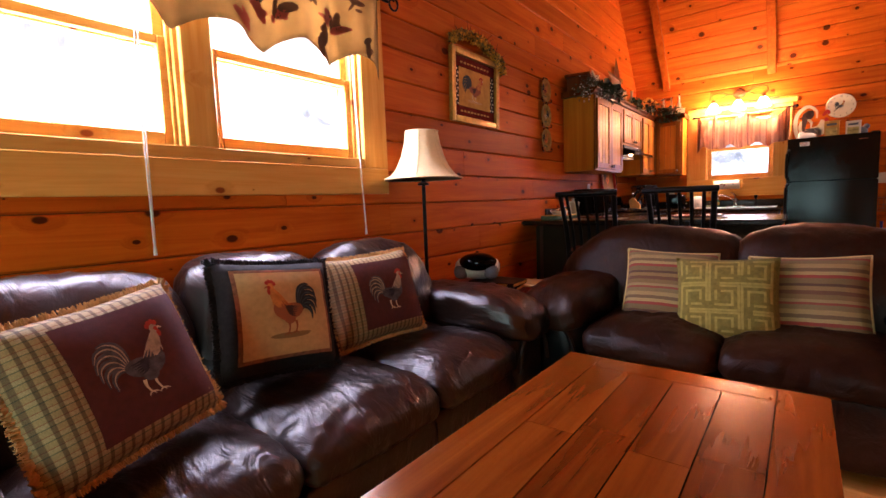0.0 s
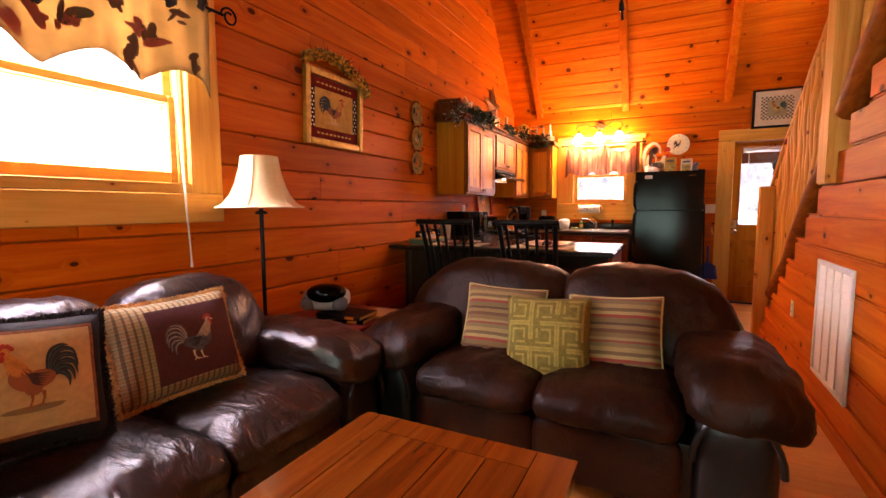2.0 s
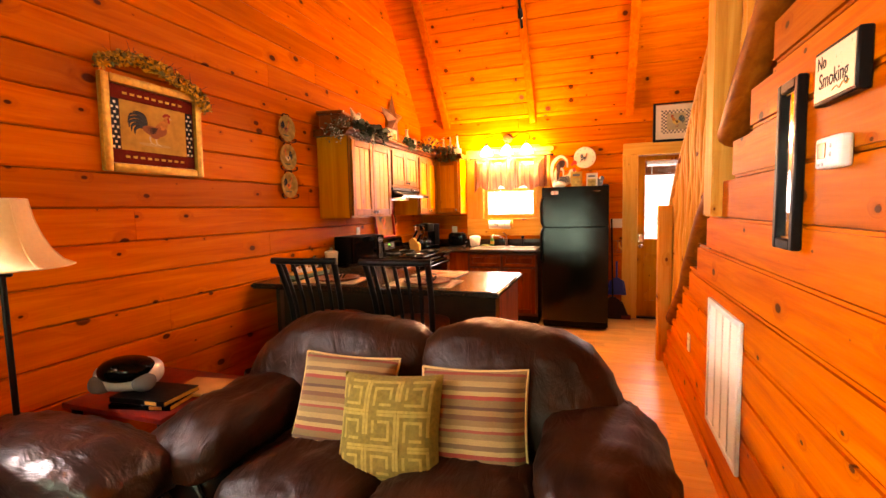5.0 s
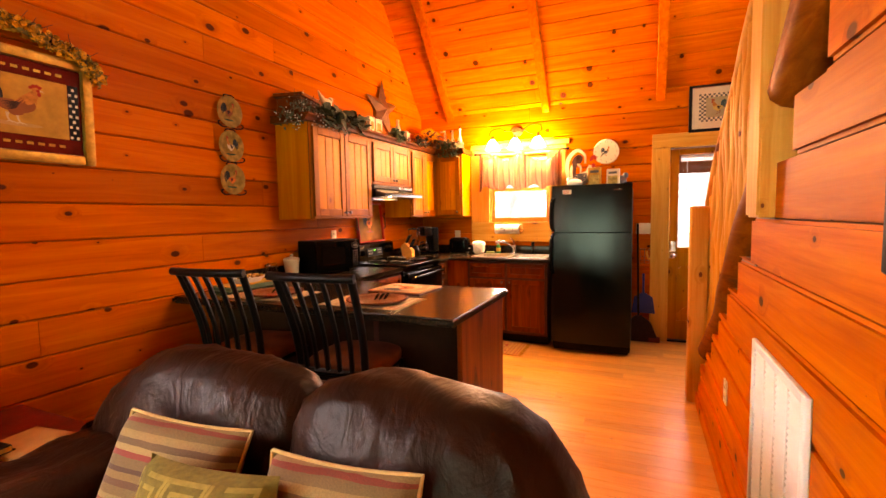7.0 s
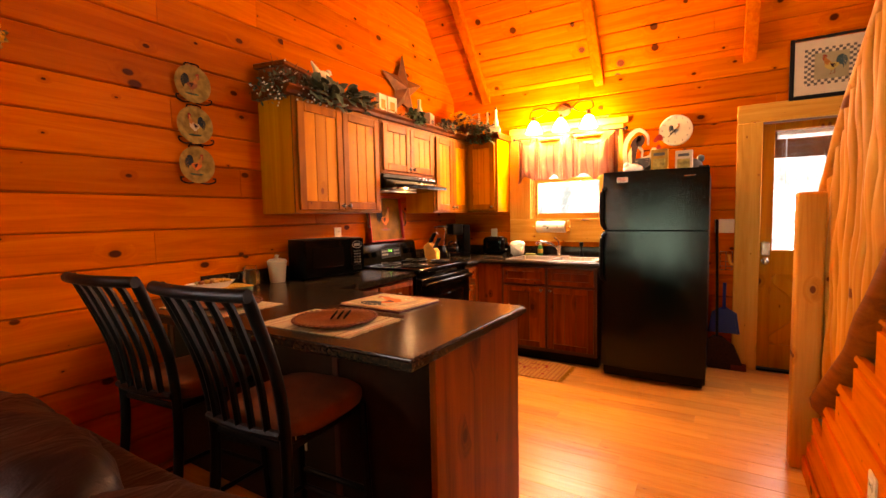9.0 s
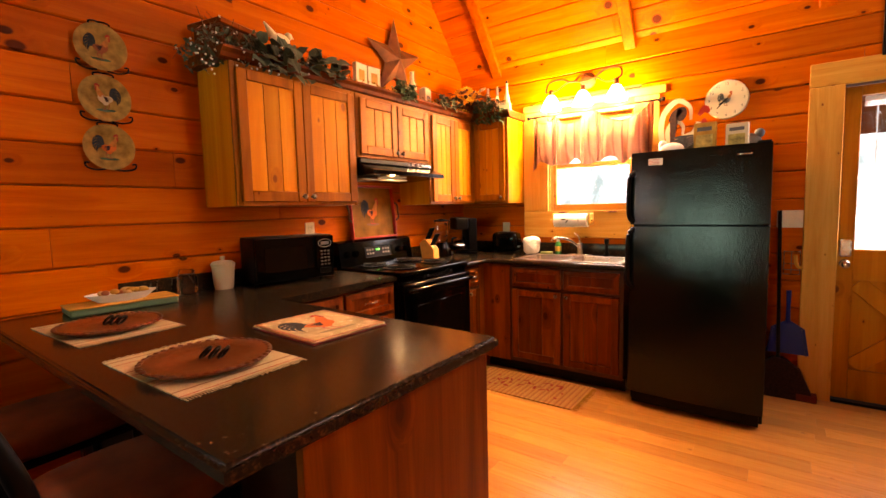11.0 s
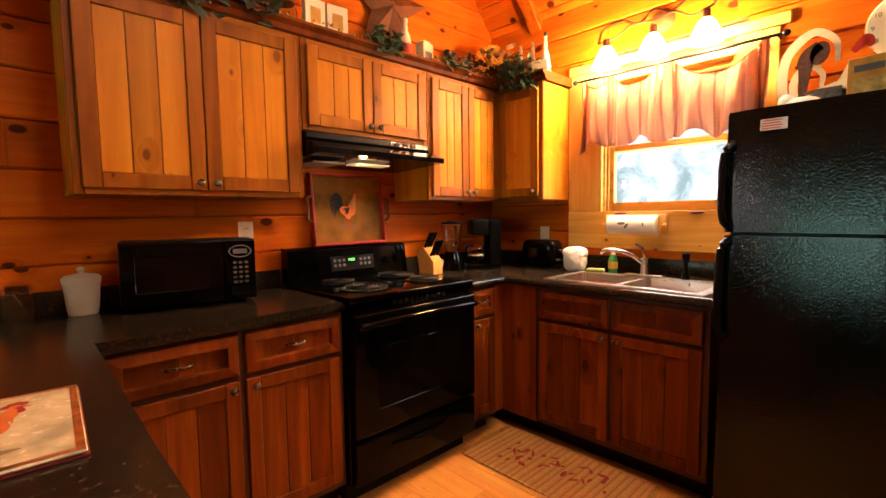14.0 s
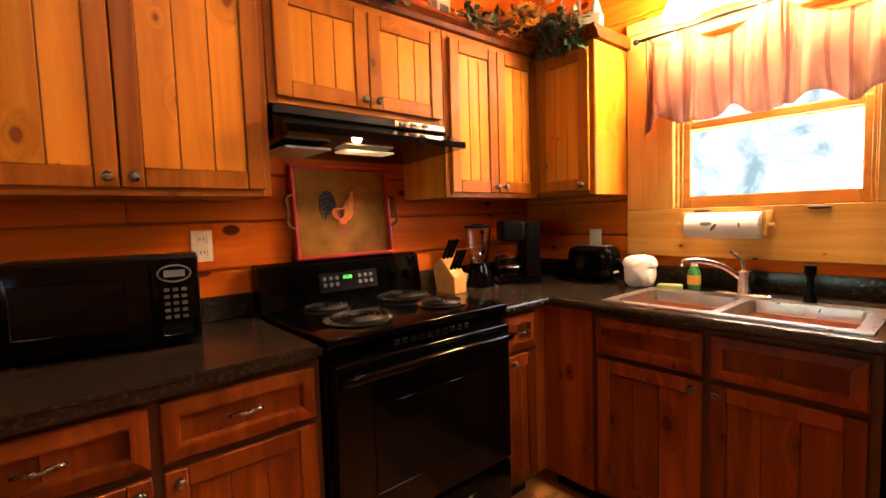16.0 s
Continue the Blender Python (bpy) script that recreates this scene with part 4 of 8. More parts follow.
def ribbon(bm, f, place, ctrl, w0, w1, w2, n=12):
    """A tapered feather stroke on the surface f: widths at its root, middle and tip."""
    line = curve_pts([(u, v, 0) for u, v in ctrl], n)
    last = None
    for i, q in enumerate(line):
        k = i / (len(line) - 1)
        w = w0 + (w1 - w0) * k * 2 if k < 0.5 else w1 + (w2 - w1) * (k - 0.5) * 2
        d = (line[min(i + 1, len(line) - 1)] - line[max(i - 1, 0)]).normalized()
        pair = [bm.verts.new(f(*place(q.x - d.y * w * e, q.y + d.x * w * e))) for e in (1, -1)]
        if last:
            bm.faces.new((last[0], last[1], pair[1], pair[0]))
        last = pair


SHEEN = plain("motif_sheen", (0.035, 0.05, 0.05), 0.8, vary=0.4, scale=60)
HACKLE = plain("motif_hackle", (0.42, 0.16, 0.03), 0.85, vary=0.3, scale=60)
WING = plain("motif_wing", (0.05, 0.02, 0.015), 0.85, vary=0.5, scale=60)


def motif(parent, make, flip=1, size=0.6, cu=0.0, cv=0.0, body=None, tail=None, legs=None, ground=None, hackle=None, wing=None, sheen=None):
    """A plain barnyard bird of ovals and feather strokes; make(lift) gives the surface to lie on."""
    body, tail, legs = body or BODYTAN, tail or TAILDARK, legs or ORANGE
    hackle, wing, sheen = hackle or HACKLE, wing or WING, sheen or SHEEN
    s = size
    P = lambda u, v: (cu + flip * s * u, cv + s * v)
    if ground:
        bm = bm_new()
        blob(bm, make(0.0012), *P(0.0, -0.84), 0.6 * s, 0.09 * s)
        blob(bm, make(0.0014), *P(0.2, -0.8), 0.45 * s, 0.05 * s)
        part("motif_ground", bm, ground, parent, smooth=180)
    plumes = [((0.36, 0.0), (0.44, 0.45), (0.62, 0.66), (0.86, 0.62), (0.98, 0.4)), ((0.38, -0.02), (0.5, 0.36), (0.7, 0.5), (0.92, 0.4), (1.0, 0.14)), ((0.38, -0.05), (0.55, 0.24), (0.74, 0.32), (0.92, 0.2), (0.96, -0.08)),
              ((0.36, -0.08), (0.56, 0.12), (0.74, 0.14), (0.86, 0.0), (0.88, -0.26)), ((0.32, -0.1), (0.5, 0.02), (0.66, 0.0), (0.76, -0.16), (0.76, -0.4)), ((0.34, 0.02), (0.36, 0.4), (0.46, 0.66), (0.64, 0.78), (0.8, 0.76))]
    bm = bm_new()
    for k, c in enumerate(plumes):
        ribbon(bm, make(0.0018 + 0.0001 * k), P, c, 0.05, 0.085, 0.012)
    tagged(part("motif_tail", bm, tail, parent, smooth=180), kind="stuff")
    bm = bm_new()
    for k, c in enumerate(plumes):
        ribbon(bm, make(0.0026 + 0.0001 * k), P, [(u * 0.985, v * 0.97) for u, v in c], 0.008, 0.022, 0.004)
    tagged(part("motif_tail_sheen", bm, sheen, parent, smooth=180), kind="stuff")
    bm = bm_new()
    blob(bm, make(0.0033), *P(0.08, -0.1), 0.42 * s, 0.25 * s, 0.3 * flip)
    blob(bm, make(0.0034), *P(-0.2, 0.0), 0.25 * s, 0.3 * s, 0.1 * flip)
    blob(bm, make(0.0035), *P(0.02, -0.32), 0.18 * s, 0.17 * s)
    part("motif_body", bm, body, parent, smooth=180)
    bm = bm_new()
    for k in range(6):
        ribbon(bm, make(0.0038 + 0.0001 * k), P, ((-0.1 + 0.02 * k, 0.1 - 0.05 * k), (0.1, 0.06 - 0.055 * k), (0.36 - 0.03 * k, 0.04 - 0.06 * k)), 0.02, 0.03, 0.006, 8)
    tagged(part("motif_wing", bm, wing, parent, smooth=180), kind="stuff")
    bm = bm_new()
    blob(bm, make(0.0045), *P(-0.36, 0.36), 0.13 * s, 0.34 * s, 0.32 * flip)
    for k in range(7):
        ribbon(bm, make(0.0046 + 0.0001 * k), P, ((-0.46 + 0.012 * k, 0.66), (-0.44 + 0.04 * k, 0.4), (-0.46 + 0.085 * k, 0.04 + 0.02 * abs(k - 3))), 0.02, 0.04, 0.006, 8)
    blob(bm, make(0.0054), *P(-0.47, 0.72), 0.1 * s, 0.12 * s)
    tagged(part("motif_hackle", bm, hackle, parent, smooth=180), kind="stuff")
    bm = bm_new()
    for k, (u, v) in enumerate(((-0.56, 0.86), (-0.49, 0.91), (-0.41, 0.89), (-0.35, 0.82))):
        blob(bm, make(0.0056 + 0.0001 * k), *P(u, v), 0.055 * s, 0.075 * s, 0.2 * flip, 10)
    blob(bm, make(0.0061), *P(-0.54, 0.56), 0.05 * s, 0.1 * s, 0.0, 10)
    blob(bm, make(0.006), *P(-0.52, 0.7), 0.055 * s, 0.06 * s, 0.0, 10)
    tagged(part("motif_comb", bm, COMB, parent, smooth=180), kind="stuff")
    bm = bm_new()
    ribbon(bm, make(0.0062), P, ((-0.56, 0.72), (-0.61, 0.71), (-0.66, 0.67)), 0.04, 0.025, 0.004, 5)
    for dx, dv in ((-0.06, 0.0), (0.17, 0.03)):
        ribbon(bm, make(0.0028), P, ((dx + 0.04, -0.4), (dx + 0.05, -0.58), (dx, -0.78 + dv)), 0.045, 0.024, 0.02, 6)
        for e in (-0.15, -0.06, 0.08):
            ribbon(bm, make(0.003), P, ((dx, -0.77 + dv), (dx + e * 0.6, -0.8 + dv), (dx + e, -0.85 + dv)), 0.018, 0.016, 0.006, 5)
    tagged(part("motif_legs", bm, legs, parent, smooth=180), kind="stuff")


def fringe(name, parent, w, h, mat, length, count, thick, seed, ear=0.06, label=""):
    """Tassels all round the seam of a cushion."""
    rg = random.Random(seed)
    bm = bm_new()
    for i in range(count):
        s = i / count * 4
        k, f = int(s), -1 + 2 * (s - int(s))
        u, v = ((f, 1), (1, -f), (-f, -1), (-1, f))[k]
        x, y, z = pillow_point(u, v, w, h, 0.0, 0, ear)
        n = Vector((u if abs(u) > 0.93 else 0, v if abs(v) > 0.93 else 0, 0)).normalized()
        a = rg.uniform(-0.5, 0.5)
        d = Vector((n.x * math.cos(a) - n.y * math.sin(a), n.x * math.sin(a) + n.y * math.cos(a), rg.uniform(-0.5, 0.5)))
        p0 = Vector((x, y, rg.uniform(-0.006, 0.006)))
        cyl(bm, p0 - d * 0.008, p0 + d * length * rg.uniform(0.6, 1.1), thick, thick * 0.4, 5)
    return part(name, bm, mat, parent, label, 0)


def welt(parent, w, h, mat, r=0.006, ear=0.06):
    bm = bm_new()
    pts = []
    for k in range(4):
        for i in range(12):
            f = -1 + 2 * i / 12
            u, v = ((f, 1), (1, -f), (-f, -1), (-1, f))[k]
            x, y, _ = pillow_point(u, v, w, h, 0.0, 0, ear)
            pts.append((x, y, 0))
    pts.append(pts[0])
    tube(bm, pts, r, 6)
    return part("piping", bm, mat, parent)


FEATHERGREY = plain("motif_grey", (0.06, 0.058, 0.062), 0.9, vary=0.5, scale=70)
FEATHERPALE = plain("motif_pale", (0.3, 0.24, 0.16), 0.9, vary=0.35, scale=70)
FEATHERDARK = plain("motif_slate", (0.02, 0.02, 0.028), 0.9, vary=0.5, scale=70)


def rooster_cushion(m, w, h, t, flip, seed, label):
    c = thing("throw_pillow", m, label, "pillow", "pillows on the sofa")
    part("cover", pillow_body(w, h, t, seed=seed), PLAID, c)
    mk = lambda lift: on_pillow(w, h, t, lift, seed)
    part("centre_panel", patch(bm_new(), mk(0.002), -0.52, 0.9, -0.74, 0.78), CLOTH_MAROON, c, "dark maroon panel")
    mk2 = lambda lift: on_pillow(w, h, t, lift + 0.003, seed)
    motif(c, mk2, flip, 0.5, 0.16, 0.0, FEATHERGREY, FEATHERGREY, BODYRED, None, FEATHERPALE, FEATHERDARK, FEATHERPALE)
    fringe("fringe", c, w, h, FRINGE_TAN, 0.015, 1300, 0.0034, seed, label="short tan fringe")
    return c


rooster_cushion(facing((-0.75, 1.94, 0.71), (1.0, 0.2, 0.45), (0, 0.0, 1), 7), 0.4, 0.37, 0.085, -1, 2, "maroon and plaid throw pillow with a rooster, tan fringe")
rooster_cushion(facing((-0.94, 2.93, 0.7), (1.0, -0.1, 0.34), (0, 0, 1), 1), 0.46, 0.37, 0.085, -1, 5, "maroon throw pillow with cream ruffled edge and a rooster")
c2 = thing("throw_pillow", facing((-0.9, 2.45, 0.725), (1.0, -0.08, 0.34), (0, 0, 1), -6), "tan tapestry throw pillow with a rooster and black fringe", "pillow", "pillows on the sofa")
part("cover", pillow_body(0.41, 0.38, 0.08, seed=9), FRINGE_BLACK, c2)
mk = lambda lift: on_pillow(0.41, 0.38, 0.08, lift, 9)
part("centre_panel", patch(bm_new(), mk(0.003), -0.8, 0.8, -0.8, 0.8), plain("tapestry_border", (0.18, 0.07, 0.03), 0.9, vary=0.4, scale=70), c2)
part("tapestry", patch(bm_new(), mk(0.005), -0.74, 0.74, -0.74, 0.74), CLOTH_TAN, c2, "tan tapestry panel")
motif(c2, lambda lift: on_pillow(0.41, 0.38, 0.08, lift + 0.006, 9), 1, 0.55, 0.0, 0.05, BODYTAN, TAILDARK, BODYTAN, plain("motif_shadow", (0.2, 0.12, 0.045), 0.9))
fringe("fringe", c2, 0.41, 0.38, FRINGE_BLACK, 0.016, 1300, 0.004, 3, label="thick black fringe")


def striped_cushion(m, label, seed):
    c = thing("throw_pillow", m, label, "pillow", "pillows on the loveseat")
    part("cover", pillow_body(0.42, 0.4, 0.085, seed=seed), STRIPE, c)
    welt(c, 0.42, 0.4, CLOTH_TAN)
    return c


striped_cushion(facing((-0.035, 4.1, 0.615), (0.16, -1, 0.5), (0, 0, 1), -3), "striped red, gold and brown throw pillow", 3)
striped_cushion(facing((0.515, 4.1, 0.605), (0.0, -1, 0.36), (0, 0, 1), 3), "striped red, gold and brown throw pillow", 8)
g = thing("throw_pillow", facing((0.225, 3.985, 0.6), (0.02, -1, 0.36), (0, 0, 1), 3), "olive green throw pillow with a raised key pattern", "pillow", "pillows on the loveseat")
part("cover", pillow_body(0.41, 0.4, 0.085, seed=4), CLOTH_GREEN, g)
mk = lambda lift: on_pillow(0.41, 0.4, 0.085, lift, 4)
bm = bm_new()
for qx in (-0.6, 0.0, 0.6):
    for qy in (-0.6, 0.0, 0.6):
        o = 1 if (round(qx * 10) + round(qy * 10)) % 4 == 0 else -1
        for k, r in enumerate((0.27, 0.15)):
            segs = (((-r, -r), (r, -r)), ((r, -r), (r, r)), ((r, r), (-r * 0.2, r)), ((-r, r), (-r, -r * 0.2)))
            for (a, b), (c_, d) in segs:
                if o < 0:
                    a, b, c_, d = b, a, d, c_
                u0, u1, v0, v1 = qx + min(a, c_) - 0.025, qx + max(a, c_) + 0.025, qy + min(b, d) - 0.025, qy + max(b, d) + 0.025
                patch(bm, mk(0.0035), max(u0, -0.94), min(u1, 0.94), max(v0, -0.94), min(v1, 0.94), 4)
part("key_pattern", bm, CLOTH_GREEN_HI, g, "raised lighter olive key pattern")

# ---- lamp, end table and radio ----
lamp = thing("floor_lamp", pose(-1.2, 3.59, 0), "black iron floor lamp with a cream bell shade", "lamp")
part("base", lathe(bm_new(), [(0.0, 0.0), (0.13, 0.0), (0.13, 0.015), (0.1, 0.03), (0.03, 0.05), (0.012, 0.07)]), BLACKMATT, lamp)
part("pole", cyl(bm_new(), (0, 0, 0.06), (0, 0, 1.3), 0.011, 0.011, 12), BLACKMATT, lamp)
part("collar", lathe(bm_new(), [(0.0, 1.19), (0.03, 1.19), (0.032, 1.2), (0.012, 1.21), (0.0, 1.21)]), BLACKMATT, lamp)
prof = [(0.222, 1.225), (0.185, 1.245), (0.15, 1.29), (0.125, 1.345), (0.105, 1.41), (0.092, 1.485)]
bm = bm_new()
lathe(bm, prof + [(0.089, 1.485), (0.102, 1.41), (0.122, 1.345), (0.147, 1.29), (0.182, 1.245), (0.219, 1.225)], seg=12)
shade = part("shade", bm, SHADE, lamp, "cream cloth bell shade")
for zz, rr in ((1.225, 0.222), (1.485, 0.092)):
    bm = bm_new()
    tube(bm, [(rr * math.cos(a), rr * math.sin(a), zz) for a in [2 * math.pi * k / 12 for k in range(13)]], 0.004, 6)
    part("trim_ring", bm, SHADE, shade)
for k in range(6):
    a = 2 * math.pi * k / 6
    bm = bm_new()
    tube(bm, [((r + 0.001) * math.cos(a), (r + 0.001) * math.sin(a), z) for r, z in prof], 0.003, 5)
    part("seam", bm, SHADE, shade)

et = thing("end_table", pose(-1.1, 4.12, 0), "small dark red end table in the corner", "table")
part("tabletop", boxm(-0.3, 0.32, -0.26, 0.26, 0.53, 0.555, 0.006, 2), REDDARK, et)
part("shelf", boxm(-0.26, 0.28, -0.22, 0.22, 0.15, 0.17, 0.004), REDDARK, et)
for sx in (-0.26, 0.28):
    for sy in (-0.22, 0.22):
        part("leg", cyl(bm_new(), (sx, sy, 0), (sx, sy, 0.53), 0.018, 0.022, 10), BLACKMATT, et)

for i, (mm, lab) in enumerate(((BLACK, "black hardback guest book"), (BLACKMATT, "dark paperback lying flat"))):
    bk = thing("book", pose(-0.98, 4.0, 0.5555 + i * 0.025, 0, 0, 12 - i * 7), lab, "book", "books on the end table")
    part("cover", boxm(-0.15, 0.15, -0.1, 0.1, 0, 0.024, 0.002), mm, bk)
    part("pages", boxm(-0.146, 0.151, -0.097, 0.097, 0.004, 0.02), PAPER, bk)
    part("label", boxm(0.05, 0.11, -0.1015, -0.1, 0.005, 0.02), PAPER, bk)
for i, (x, y, r) in enumerate(((-0.82, 4.2, 20), (-0.86, 4.18, 8))):
    pm = single("magazine", boxm(-0.14, 0.14, -0.1, 0.1, 0, 0.009, 0.002), KRAFT if i else PAPER, "tan brochure lying on the end table", "magazine", pose(x, y, 0.5555 + i * 0.0095, 0, 0, r), "brochures")
radio = thing("radio", pose(-1.12, 3.99, 0.6055, 0, 0, 25), "silver portable CD radio with a black lid", "radio")
bm = bm_new()
soft_block(bm, (0, 0, 0.072), (0.14, 0.1, 0.072), 2.6, 16)
part("body", bm, GREYFOAM, radio)
bm = bm_new()
soft_block(bm, (0.008, -0.034, 0.104), (0.118, 0.088, 0.06), 2.2, 16)
part("lid", bm, BLACK, radio, "glossy black CD lid")
for sx in (-1, 1):
    bm = bm_new()
    soft_block(bm, (sx * 0.092, -0.058, 0.05), (0.046, 0.05, 0.044), 2.4, 12)
    part("speaker", bm, GREYDARK, radio, "grey speaker grille")
for k in range(7):
    a = -0.9 + 0.3 * k
    part("button", ball(bm_new(), (0.1 * math.sin(a) + 0.01, -0.086 * math.cos(a) - 0.026, 0.108 + 0.006 * abs(k - 3)), 0.006, 8, 6), CHROME, radio)

# ---- kitchen cabinets ----
# local frame of a front: x along the front, -y outwards (into the room), z up
TO_EAST = lambda x, y: Matrix.Translation((x, y, 0)) @ pose(0, 0, 0, 0, 0, 90)      # faces +x, local x runs +y


def mitred_frame(parent, x0, x1, z0, z1, st, y, t, mat):
    """Four mitred rails whose faces slope up to a raised inner lip round a sunk panel."""
    lip = 0.007
    rings = [(0.0, -0.0015), (0.0, -t * 0.62), (0.004, -t * 0.8), (st - lip, -t), (st, -t), (st + 0.004, -t * 0.2)]

    def corner(k, r):
        d, dy = r
        return ((x0 + d, y + dy, z0 + d), (x1 - d, y + dy, z0 + d), (x1 - d, y + dy, z1 - d), (x0 + d, y + dy, z1 - d))[k]
    for k in range(4):
        bm = bm_new()
        rows = [[bm.verts.new(corner(k, r)), bm.verts.new(corner((k + 1) % 4, r))] for r in rings]
        for a, b in zip(rows, rows[1:]):
            bm.faces.new((a[0], a[1], b[1], b[0]))
        part("rail" if k % 2 == 0 else "stile", bm, mat, parent, smooth=0)


def framed_front(name, parent, x0, x1, z0, z1, stile, mats, planks=3, slope=False, t=0.02, y=0.0):
    """A cabinet door or drawer front: four frame pieces round a recessed panel of narrow boards."""
    body, rail = mats
    sunk = 0.3 if slope else 0.62
    ob = part(name, boxm(x0 + 0.003, x1 - 0.003, y - t * (0.12 if slope else 0.45), y - 0.001, z0 + 0.003, z1 - 0.003), DARKEDGE, parent, smooth=0)
    if slope:
        mitred_frame(ob, x0, x1, z0, z1, stile, y, t, rail)
    else:
        for a, b in ((x0, x0 + stile), (x1 - stile, x1)):
            part("stile", boxm(a, b, y - t, y - 0.0015, z0, z1, 0.003), rail, ob)
        for a, b in ((z0, z0 + stile), (z1 - stile, z1)):
            part("rail", boxm(x0 + stile + 0.0005, x1 - stile - 0.0005, y - t + 0.001, y - 0.0015, a, b, 0.003), rail, ob)
    w = (x1 - x0 - 2 * stile) / planks
    for i in range(planks):
        a = x0 + stile + i * w
        part("panel_board", boxm(a + 0.0012, a + w - 0.0012, y - t * sunk, y - 0.002, z0 + stile, z1 - stile, 0.002), body, ob)
    return ob


def knob(parent, x, z, y=0.0):
    bm = bm_new()
    cyl(bm, (x, y - 0.018, z), (x, y - 0.034, z), 0.006, 0.005, 10)
    ball(bm, (x, y - 0.042, z), (0.015, 0.011, 0.015), 12, 8)
    part("knob", bm, NICKEL, parent, "dull nickel knob")


def pull(parent, x, z, y=0.0, w=0.08):
    bm = bm_new()
    tube(bm, curve_pts([(x - w / 2, y - 0.018, z - 0.003), (x - w / 2, y - 0.035, z), (x - w / 4, y - 0.045, z + 0.004), (x, y - 0.047, z), (x + w / 4, y - 0.045, z + 0.004), (x + w / 2, y - 0.035, z), (x + w / 2, y - 0.018, z - 0.003)], 24), 0.005, 8)
    part("handle", bm, NICKEL, parent, "wrought nickel pull")


UP = (CABINET, CABFRAME)
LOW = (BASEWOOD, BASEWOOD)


def upper(name, m, w, z0, z1, depth, doors, label, side=0.018, knob_low=True):
    c = thing(name, m, label, "cabinet", "upper cabinets")
    part("body", boxm(0.0, w, 0.0, depth, z0, z1, 0.002), CABINET, c)
    part("face_frame", boxm(0.0, w, -0.004, -0.0002, z0, z1), DARKEDGE, c, smooth=0)
    for nm, a in (("frame_stile", (0.0, 0.03, -0.012, -0.0045, z0, z1)), ("frame_stile", (w - 0.03, w, -0.012, -0.0045, z0, z1)), ("frame_rail", (0.03, w - 0.03, -0.012, -0.0045, z0, z0 + 0.03)), ("frame_rail", (0.03, w - 0.03, -0.012, -0.0045, z1 - 0.035, z1))):
        part(nm, boxm(*a, 0.002), CABINET_H if "rail" in nm else CABFRAME, c)
    x0, dw = 0.022, (w - 0.044) / doors
    for i in range(doors):
        a = x0 + i * dw
        d = framed_front("door", c, a + 0.002, a + dw - 0.002, z0 + 0.022, z1 - 0.03, 0.055, UP, 3, y=-0.0125)
        side_x = (a + dw - 0.03) if (i == 0 and doors == 2) else (a + 0.03 if doors == 2 else a + dw - 0.03)
        knob(d, side_x, z0 + 0.05, -0.0125)
    return c


UX, UZ0, UZ1 = -1.12, 1.355, 2.075
UD = UX - W - 0.003
upper("wall_cabinet", TO_EAST(UX, 6.045), 0.828, UZ0, UZ1, UD - 0.022, 2, "knotty wood wall cabinet with two plank doors")
upper("wall_cabinet", TO_EAST(UX, 6.876), 0.762, 1.665, UZ1, UD - 0.022, 2, "short knotty wood cabinet above the range hood")
upper("wall_cabinet", TO_EAST(UX, 7.641), 0.65, UZ0, UZ1, UD - 0.022, 2, "knotty wood wall cabinet with two plank doors")
cc = upper("wall_cabinet", Matrix.Translation((-1.118, 8.292, 0)), 0.353, UZ0, UZ1, 0.295, 1, "corner wall cabinet of knotty wood with one plank door")
# crown moulding along the cabinet tops
crown = thing("crown_moulding", pose(0, 0, 0), "dark stained crown moulding on the wall cabinets", "moulding")
for a in ((W + 0.024, UX + 0.045, 6.0, 8.25, "east"),):
    bm = bm_new()
    pr = [(UX + 0.0, UZ1 + 0.002), (UX + 0.02, UZ1 + 0.01), (UX + 0.028, UZ1 + 0.03), (UX + 0.05, UZ1 + 0.046), (UX + 0.05, UZ1 + 0.058), (W + 0.024, UZ1 + 0.058), (W + 0.024, UZ1 + 0.002)]
    prism(bm, pr, 1, 6.0, 8.24)
    part("long_moulding", bm, BASEWOOD, crown, smooth=0)
    bm = bm_new()
    pr = [(8.292, UZ1 + 0.002), (8.272, UZ1 + 0.01), (8.264, UZ1 + 0.03), (8.242, UZ1 + 0.046), (8.242, UZ1 + 0.058), (B - 0.024, UZ1 + 0.058), (B - 0.024, UZ1 + 0.002)]
    prism(bm, pr, 0, W + 0.024, -0.74)
    part("corner_moulding", bm, BASEWOOD, crown, smooth=0)

FX, CTZ = -0.835, 0.91
BZ = CTZ - 0.04


